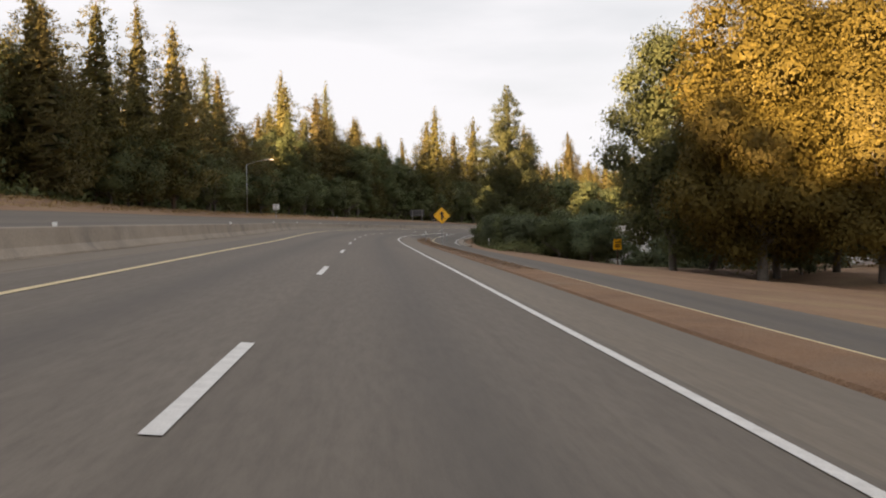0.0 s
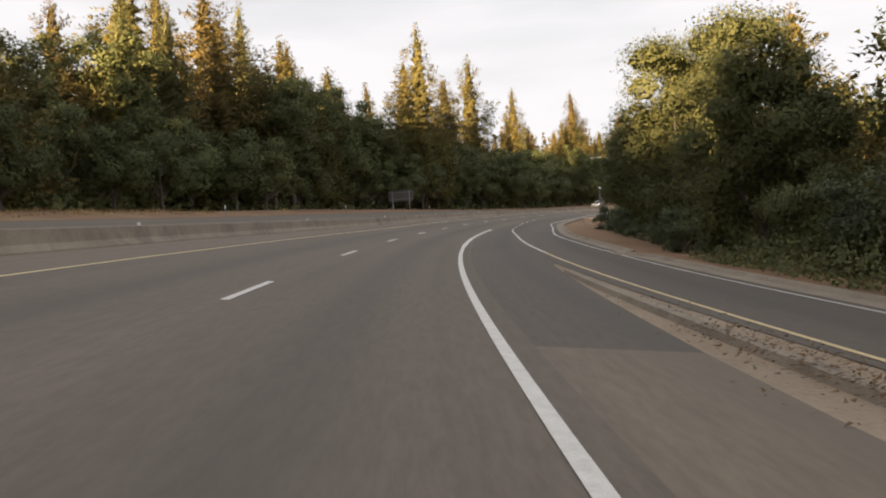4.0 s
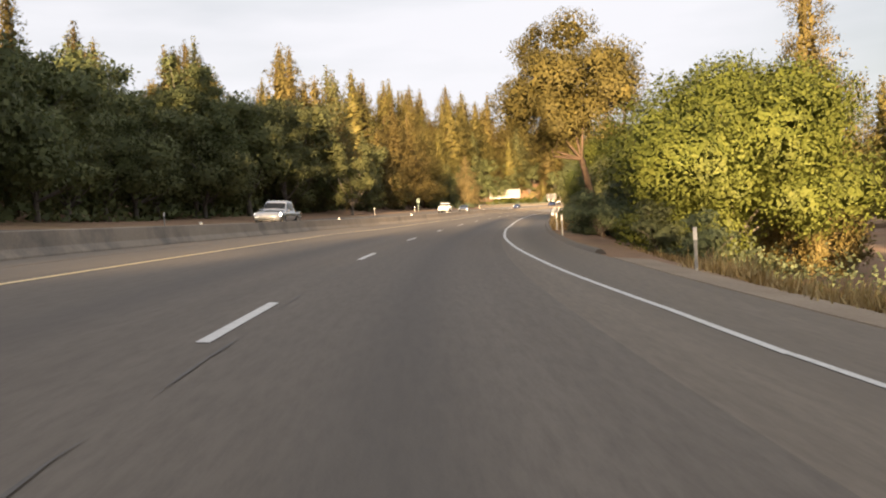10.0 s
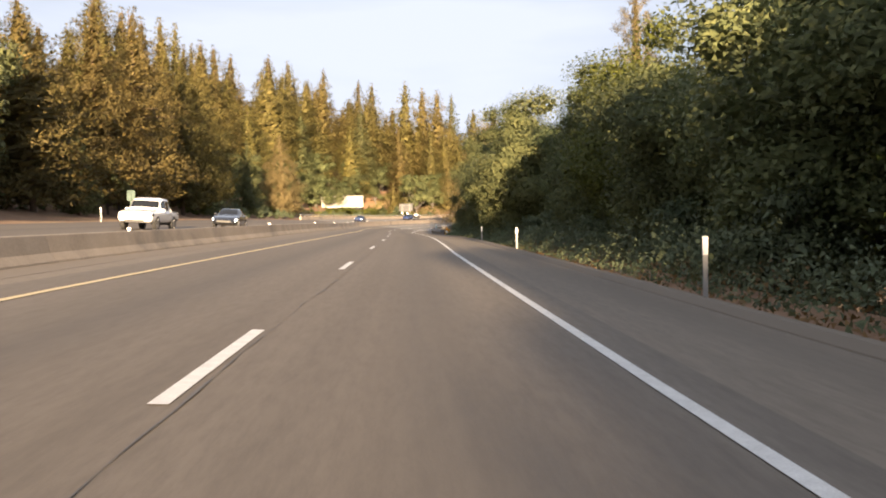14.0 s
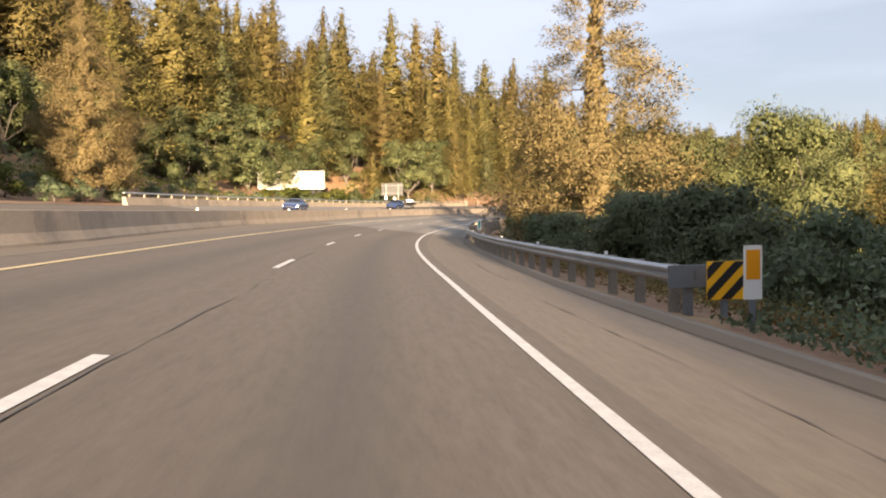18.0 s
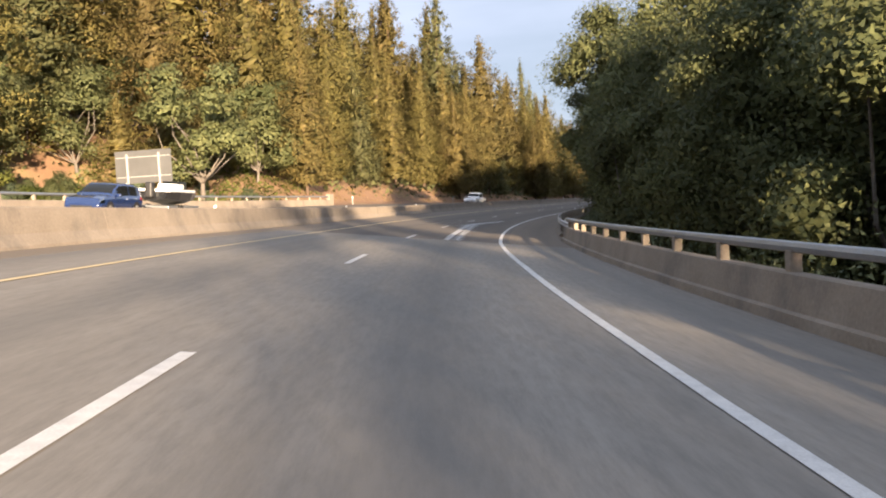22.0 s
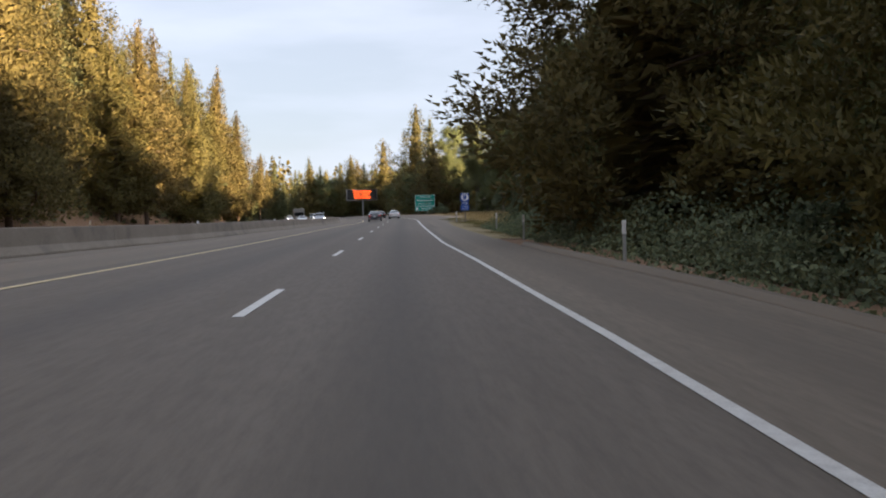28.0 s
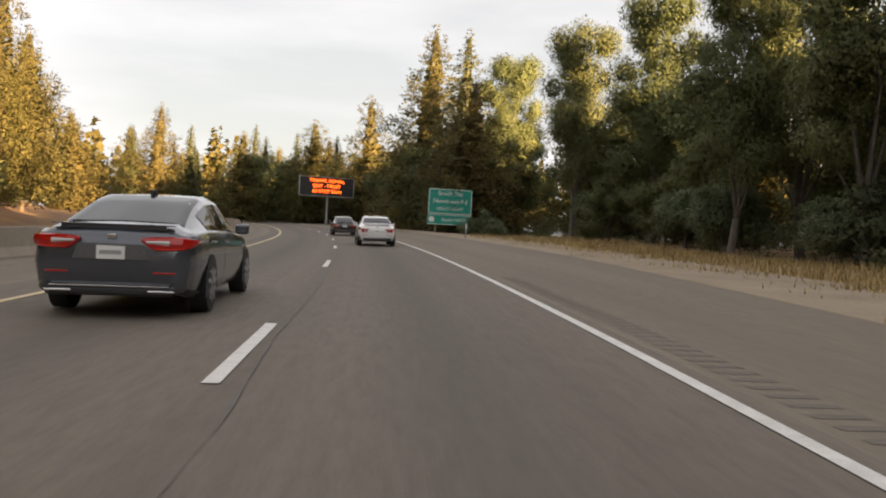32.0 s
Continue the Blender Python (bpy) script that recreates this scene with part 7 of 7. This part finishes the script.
grove("bush", 562, 676, -34, -26, 4.5, 0.9, 1.7)
grove("pale_bush bush pale_bush", 634, 662, -43, -36, 3.4, 2.0, 3.2)
grove("fir pine pine", 550, 700, -100, -60, 9, 32, 42)
grove("oak", 560, 690, -60, -50, 6, 11, 16)
grove("pine fir pine", 556, 704, -78, -54, 8, 24, 33, 1.15)
grove("pale_bush bush green_bush", 656, 690, -44, -33, 3.4, 1.8, 3.4)
grove("oak pine", 664, 700, -40, -29, 6, 10, 16)
grove("mid_pine mid_pine fir", 680, 866, -31, -25.5, 7, 15, 23, 0.76)
grove("pine pine fir", 684, 866, -46, -33, 7.5, 25, 32, 0.8)
grove("pine fir", 690, 900, -72, -50, 12, 25, 32)
grove("pine fir", 862, 1010, -60, -30, 9.5, 18, 25)
grove("mid_pine mid_pine fir", 852, 950, -35, -26, 5.8, 17, 25, 0.78)
grove("pine fir pine", 176, 226, -74, -50, 8.5, 20, 25)
for s, d, h in ((230, -34, 21), (238, -35, 23), (247, -35, 22), (256, -36, 24), (266, -37, 22), (276, -36, 20), (285, -36, 19), (295, -36, 18), (306, -36, 17), (318, -36, 17)):
    plant("oak" if s != 247 else "pine", s, d, h)
for s, d, h in ((152, -38, 27), (159, -37, 29), (166, -38, 28), (175, -36, 19)):
    plant("pine" if s != 159 else "fir", s, d, h)
grove("pine fir", 196, 226, -46, -38, 6.5, 24, 30)
for s, d, h, k in ((178, -43, 25, 0), (212, -44, 34, 1), (233, -44, 35, 2), (252, -44, 31, 1), (266, -42, 28, 0), (301, -46, 36, 2), (321, -46, 35, 1)):
    plant("pine", s, d, h, k, 1.1)
plant("oak", 190, -41, 20)
plant("oak", 205, -40, 23)
# more unseen trees behind the start, closing gaps where sun reached the road
grove("oak pine oak", -150, 30, -66, -42, 6.5, 20, 26)
# east side
# next two groves are added to keep low sun off the west trees
grove("pine", 776, 856, 50, 66, 7, 27, 31)
grove("oak pine", 752, 838, 37, 50, 7, 23, 28)
# woods behind the grass, planted thick enough to shade the verge
grove("oak pine near_oak", 742, 836, 29, 52, 7, 16, 22)
# added behind the roadside row to shade the lower west woods
grove("oak pine", 694, 800, 24, 62, 8, 22, 28)
grove("bush", 328, 338, 11, 14, 3.6, 3, 5)
plant("gold", 62, 30, 25, 0, 0.95)
plant("gold", 58, 37, 24, 0, 1.0)
plant("near_oak", 73, 27, 22, 0, 0.85)
plant("near_oak", 78, 32, 14, 2)
grove("bush", 66, 100, 36, 56, 6, 3, 4.6)
plant("near_oak", 67, 33.5, 19, 0, 0.8)
plant("near_oak", 54, 44, 20, 1, 0.9)
plant("near_oak", 74, 42, 18, 0, 0.9)
grove("green_bush green_bush bush", 84, 146, 15, 25, 3.4, 3.4, 5.4)
grove("bush", 88, 132, 26, 38, 4.2, 2.6, 4.2)
plant("big_pine", 129, 18, 24, 0)
plant("pine", 139, 22, 20, 1)
grove("near_oak", 146, 206, 16.5, 19, 6.5, 10, 15)
grove("oak pine", 146, 212, 22, 36, 9, 13, 20)
grove("bush", 150, 208, 13.5, 15.5, 4, 1.6, 2.6)
grove("golden golden golden leafy", 216, 266, 19, 24, 7.2, 10, 15)
plant("gold", 240, 24, 17, 0, 0.8)
plant("gold", 257, 25, 18, 0, 0.7)
grove("oak pine", 214, 300, 27, 40, 10, 14, 21)
grove("rust bush", 214, 262, 13.5, 16, 3.2, 1.2, 2.2)
# the browning oak leans towards the road over a hedge of bushes
copy_thing(BROWN_OAKS[0], at_road(328, 9.7, None) @ pose(0, 0, -0.2, 0, -11, 0) @ pose(0, 0, 0, 0, 0, 140) @ Matrix.Diagonal((0.92, 0.92, 1.06, 1)))
for s, d, h in ((325.5, 9.4, 2.6), (328.5, 8.9, 2.7), (333, 9.3, 2.6), (338, 9.6, 3.0)):
    plant("bush", s, d, h)
plant("lime", 318, 14.9, 10.2, 0, 1.02)
plant("near_pine", 301, 24.5, 19.5, 0, 0.62)
plant("near_pine", 285, 27.5, 22, 0, 0.75)
plant("golden", 281, 24.5, 15, 0, 0.9)
grove("bush", 262, 293, 14, 19, 3.4, 1.6, 3.0)
plant("near_oak", 271, 20, 9, 2, 0.8)
plant("near_pine", 277, 26, 18, 0, 0.8)
plant("near_pine", 326, 21, 18.6, 0, 0.75)
grove("near_oak", 329, 336, 13, 17, 5.6, 8, 10)
grove("bush", 330, 362, 10.8, 16, 3.8, 2.4, 3.6)
grove("bush", 306, 330, 10.4, 12, 4, 1.6, 2.6)
grove("near_pine", 332, 352, 22, 27, 7, 13, 16)
plant("leafy", 362, 19, 9.5)
grove("near_oak near_oak leafy", 366, 380, 12.4, 15, 6.0, 8.5, 10, 1.15)
grove("near_oak near_oak leafy", 380, 402, 12.4, 15.5, 6.0, 10.5, 12.5, 1.1)
grove("near_oak near_oak near_oak leafy", 402, 430, 12.6, 15, 6.0, 9.5, 12.5, 1.1)
grove("near_oak", 432, 482, 13.2, 15.5, 6.0, 11, 15, 1.05)
grove("bush", 366, 486, 9.8, 11.6, 3.6, 1.8, 3.2)
grove("oak", 378, 482, 18, 25, 9, 11, 15)
grove("rust bush bush bush", 336, 480, 8.8, 10.4, 5.5, 0.7, 1.5)
grove("bush", 484, 560, 11.5, 18, 3.8, 3, 5)
grove("near_oak", 484, 545, 18, 27, 8, 6.5, 9)
plant("tan_pine", 551.5, 15.8, 27.5, 0, 0.95)
plant("tan_pine", 557, -25.4, 17.2, 0, 0.85)
grove("bush pale_bush bush", 498, 562, -27.5, -23, 3.0, 1.3, 2.8)
grove("green_bush bush leafy", 562, 598, 12, 24, 5, 5, 8)
for s, d, h, k in ((586, 20.5, 16.5, 0), (606, 19, 20, 1), (612, 15.5, 16.5, 0), (619, 13.5, 13.5, 0), (622, 18, 19, 1), (600, 24, 19, 1), (593, 27, 18, 0), (628, 13.5, 14, 0), (636, 12.8, 14, 0), (643, 12.8, 15, 0), (650, 13.5, 16, 0), (657, 13, 16, 0), (614, 22, 21, 1), (630, 20, 19, 1)):
    plant("near_oak", s, d, h, k, 0.9)
grove("near_oak near_pine", 604, 640, 21, 40, 9, 14, 20)
grove("near_oak near_pine near_oak", 660, 700, 11.2, 13.8, 7, 18, 24)
grove("near_oak near_oak near_pine", 700, 784, 11.8, 14.4, 6.2, 19, 25, 1.0)
for s, d, h in ((791, 14.6, 15), (798, 15.4, 15.5), (805, 14.8, 14)):
    plant("near_oak", s, d, h)
grove("bush", 786, 812, 9.8, 12, 3.6, 1.6, 2.6)
grove("oak pine", 636, 792, 19, 28, 10, 16, 22)
grove("bush", 640, 780, 9.6, 11.4, 5, 1.4, 2.4)
grove("near_oak oak oak", 800, 938, 26, 31, 7, 12, 17)
grove("oak pine", 800, 960, 32, 46, 9, 12, 18)
grove("green_bush bush green_bush", 806, 930, 22.5, 27, 3.4, 2.8, 5.4)
grove("bush", 926, 990, 13.6, 17, 3.6, 1.6, 2.8)
plant("pine", 975, 18.3, 31, 2, 0.85)
plant("fir", 952, 17, 24, 0)
grove("oak fir", 1004, 1052, -2, 20, 6, 12, 18)
grove("oak", 952, 990, 14, 22, 6, 11, 16)
grove("oak fir pine", 942, 1090, 16, 36, 9.5, 14, 21)
grove("fir pine", 1010, 1180, -36, 14, 12, 15, 22)
for n, (a, b, c, d, h, k) in enumerate(((60, 262, -42, -33, 4.5, 7000), (262, 430, -42, -32, 4.5, 6000), (430, 540, -44, -30, 3.5, 3500), (540, 680, -60, -44, 3, 3000), (690, 866, -46, -26, 2.5, 4000))):
    thicket("undergrowth", a, b, c, d, h, k, 0.62, OAK, 90 + n, "dark tangled undergrowth under the trees")
for n, (a, b, c, d, h, k) in enumerate(((144, 210, 15, 24, 4, 3500), (212, 266, 17, 24, 3.5, 2500), (310, 484, 10.5, 17, 2.6, 11000), (258, 310, 14, 24, 2.4, 2500), (484, 560, 10.5, 24, 3, 7000), (560, 640, 9, 24, 4.5, 5000), (632, 786, 10.5, 17, 4.5, 11000), (800, 960, 25, 34, 3.6, 9000), (850, 1010, 30, 48, 5.0, 9000))):
    thicket("undergrowth", a, b, c, d, h, int(k * 4), 0.14, BRAMBLE, 100 + n, "dark leafy undergrowth at the edge of the woods")


for n, (a, b, c, d) in enumerate(((560, 632, -44, -26), (628, 690, -37, -26), (632, 690, -52, -48))):
    thicket("brush", a, b, c, d, 0.6, 7000, 0.25, OAK_LIME, 120 + n, "low yellow-green brush on the open bank")


for n, (a, b, c, d, h, k) in enumerate(((335, 440, 7.0, 11.5, 2.2, 20000), (440, 498, 7.4, 12, 2.4, 15000), (636, 706, 7.6, 11.5, 2.0, 12000), (706, 782, 7.5, 12.5, 2.6, 17000), (780, 806, 7.4, 13, 2.4, 9000))):
    thicket("roadside_brush", a, b, c, d, h, int(k * 1.8), 0.095, BRAMBLE, 130 + n, "dark tangled brush at the edge of the shoulder")
thicket("undergrowth", 84, 150, 13.4, 18, 1.9, 16000, 0.12, OAK, 150, "leafy green undergrowth beside the ramp")
thicket("weeds", 486, 547, 8.3, 11.0, 0.8, 11000, 0.06, GRASS, 141, "rank weeds behind the guardrail")
thicket("dead_leaves", 484, 547, 7.7, 10.4, 0.5, 9000, 0.07, RUST, 142, "heap of dry brown leaves behind the guardrail")
thicket("dry_brush", 332, 430, 6.9, 8.8, 0.9, 4000, 0.09, RUST, 140, "rust-brown dry stalks along the shoulder")


grove("pine fir", 130, 420, 44, 96, 12.5, 16, 24)
grove("pine fir oak", 420, 840, 50, 95, 15, 15, 23)
grove("pine oak fir oak", 840, 1150, 46, 95, 12.5, 15, 23)
for s, d, h, k in ((104, -38.5, 26, 3), (96, -35, 22, 3), (89, -41, 25, 1), (112, -35.5, 27, 3), (98, -43, 26, 0)):
    plant("pine", s, d, h, k, 0.85)
for s, d, h, k in ((842, 27, 16.5, 1), (860, 27.5, 16, 0), (868, 25.5, 17.5, 1), (851, 30, 17, 0)):
    plant("high_oak", s, d, h, k, 0.9)
plant("near_oak", 451, 10.9, 13.5, 0, 1.05)
plant("near_oak", 460, 10.9, 12.5, 0, 1.05)
plant("near_oak", 470, 11.2, 10.5, 2, 1.0)
# hidden oak rows, added only to shade the trees across the road
grove("oak", 666, 762, 17.5, 24, 6, 22, 27)
grove("oak", 766, 814, 19.5, 27, 6, 20, 25)


def tufts(name, s0, s1, d0, d1, count, high, leaves, seed, label):
    """Dry grass: thin upright blades."""
    rng = np.random.default_rng(seed)
    s, d = rng.uniform(s0, s1, count * 3), rng.uniform(d0, d1, count * 3)
    # thin and ragged towards the road, in clumps
    lush = (0.5 + 0.5 * np.sin(s * 0.55 + d * 0.9 + seed) * np.sin(d * 0.8 - s * 0.23)) ** 1.6 + 0.35 * np.sin(s * 2.3 + d) * np.sin(d * 2.9 - s)
    lush *= np.clip((np.abs(d - (d0 if d0 > 0 else d1)) + 0.3) / (0.35 * (d1 - d0)), 0, 1)
    best = np.argsort(rng.random(count * 3) ** 0.9 - 1.2 * lush)[:count]
    s, d, lush = s[best], d[best], lush[best]
    h = high * rng.uniform(0.4, 1.2, count) * np.clip(0.45 + 0.9 * lush, 0.35, 1.15)
    p = place(s, d, land(s, d) + h * 0.45 - 0.05)
    way = np.array([0, 0, 1.0]) + rng.normal(0, 0.3, (count, 3))
    verts, faces = blades(p, way, rng.normal(0, 1, (count, 3)), h, 0.03 + 0.03 * rng.random(count), rng)
    me = quick_mesh(name, verts, faces)
    soften(me, np.array([0, 0, 1.0]) + rng.normal(0, 0.3, (count, 3)), 0.2)
    return tagged(put(name, me, leaves), label, "grass", kind="stuff")


def scraps(name, s0, s1, d0, d1, up, count, leaves, seed, label):
    """Dead needles, chips and leaves that lie on the ground."""
    rng = np.random.default_rng(seed)
    s, d = rng.uniform(s0, s1, count), rng.normal((d0 + d1) / 2, (d1 - d0) / 4, count)
    p = place(s, d, np.interp(d, (5.6, 5.75, 6.5, 7.1, 7.4), (0, 0.5 * up, up, up, 0)) + 0.01 + 0.015 * rng.random(count))
    flat = np.stack([rng.normal(0, 0.25, count), rng.normal(0, 0.25, count), np.ones(count)], 1)
    size = rng.uniform(0.03, 0.10, count)
    verts, faces = blades(p, np.cross(flat, rng.normal(0, 1, (count, 3))), flat, size, size * 0.5, rng)
    return tagged(put(name, quick_mesh(name, verts, faces), leaves), label, "litter", kind="stuff")


scraps("needle_litter", 30, 122, 5.8, 7.2, 0.1, 12000, RUST, 21, "scattered rust-brown needles and dead leaves on the island")
scraps("bark_chips", 30, 126, 5.7, 7.2, 0.1, 3500, PALE_BARK, 22, "pale bark chips strewn over the gravel")
tufts("dry_grass", 258, 310, 8.9, 13, 9000, 0.34, DRY, 1, "dry golden grass along the shoulder")
tufts("short_grass", 786, 862, 6.3, 12.5, 48000, 0.15, GRASS, 8, "short yellow-green grass at the edge of the shoulder")
tufts("dry_weeds", 333, 372, 6.8, 9.4, 3500, 0.75, DRY, 9, "dry pale weeds along the shoulder")
tufts("dry_weeds", 268, 300, 8.6, 12, 3500, 0.6, DRY, 10, "dry pale weeds below the lamp post")
tufts("dry_grass", 788, 866, 8.6, 25, 45000, 0.6, DRY, 2, "tall dry yellow grass on the verge")
tufts("dry_grass", 792, 870, 10.5, 25, 40000, 0.85, DRY, 12, "tall dense tan grass before the trees")
tufts("dry_grass", 855, 930, 9.6, 24, 20000, 0.4, DRY, 3, "short dry grass beside the shoulder")
tufts("dry_grass", 560, 690, -50, -23, 16000, 0.45, DRY, 6, "dry yellow grass on the bank below the trees")
tufts("dry_grass", 690, 860, -30, -23, 9000, 0.35, DRY, 7, "dry grass on the cut bank by the opposite lanes")
tufts("dry_grass", 60, 200, -36, -24, 14000, 0.35, DRY, 5, "dry grass on the bank by the opposite lanes")


def far_woods():
    """Distant wooded hills."""
    rng = np.random.default_rng(77)
    v, f, k = [], [], 0
    for s0, s1, d0, d1, n in ((-100, 420, -300, -80, 420), (400, 980, -330, -96, 620), (40, 420, 95, 270, 560), (420, 1180, 95, 270, 720), (900, 1200, -260, -40, 260), (1090, 1200, -40, 60, 60)):
        for _ in range(n):
            s, d = rng.uniform(s0, s1), rng.uniform(d0, d1)
            h = rng.uniform(15, 26)
            r = h * rng.uniform(0.15, 0.24)
            p = place(s, d, land(s, d))
            m = 58
            z = np.sort(rng.random(m)) ** 1.1
            a = rng.random(m) * 2 * np.pi
            q = r * (1 - z) ** 0.75 * rng.uniform(0.6, 1.1, m)
            out = np.stack([np.cos(a), np.sin(a), 0 * a], 1)
            cen = p + out * q[:, None] * 0.7 + np.stack([0 * a, 0 * a, h * (0.06 + 0.92 * z)], 1)
            size = (1 - 0.6 * z) * r * rng.uniform(0.65, 1.05, m)
            vv, ff = cards(cen, out + rng.normal(0, 0.5, (m, 3)), np.array([[0, 0, 1.0]]) + rng.normal(0, 0.6, (m, 3)), size * 1.1, size * 0.75, rng)
            v.append(vv)
            f.append(ff + k)
            k += len(vv)
    me = quick_mesh("far_woods", np.concatenate(v), np.concatenate(f))
    return tagged(put("far_woods", me, NEEDLES), "distant hillside woods of pine and fir", "woods", kind="stuff")


far_woods()
for model in EVERY:
    for child in list(model.children):
        bpy.data.objects.remove(child)
    bpy.data.objects.remove(model)
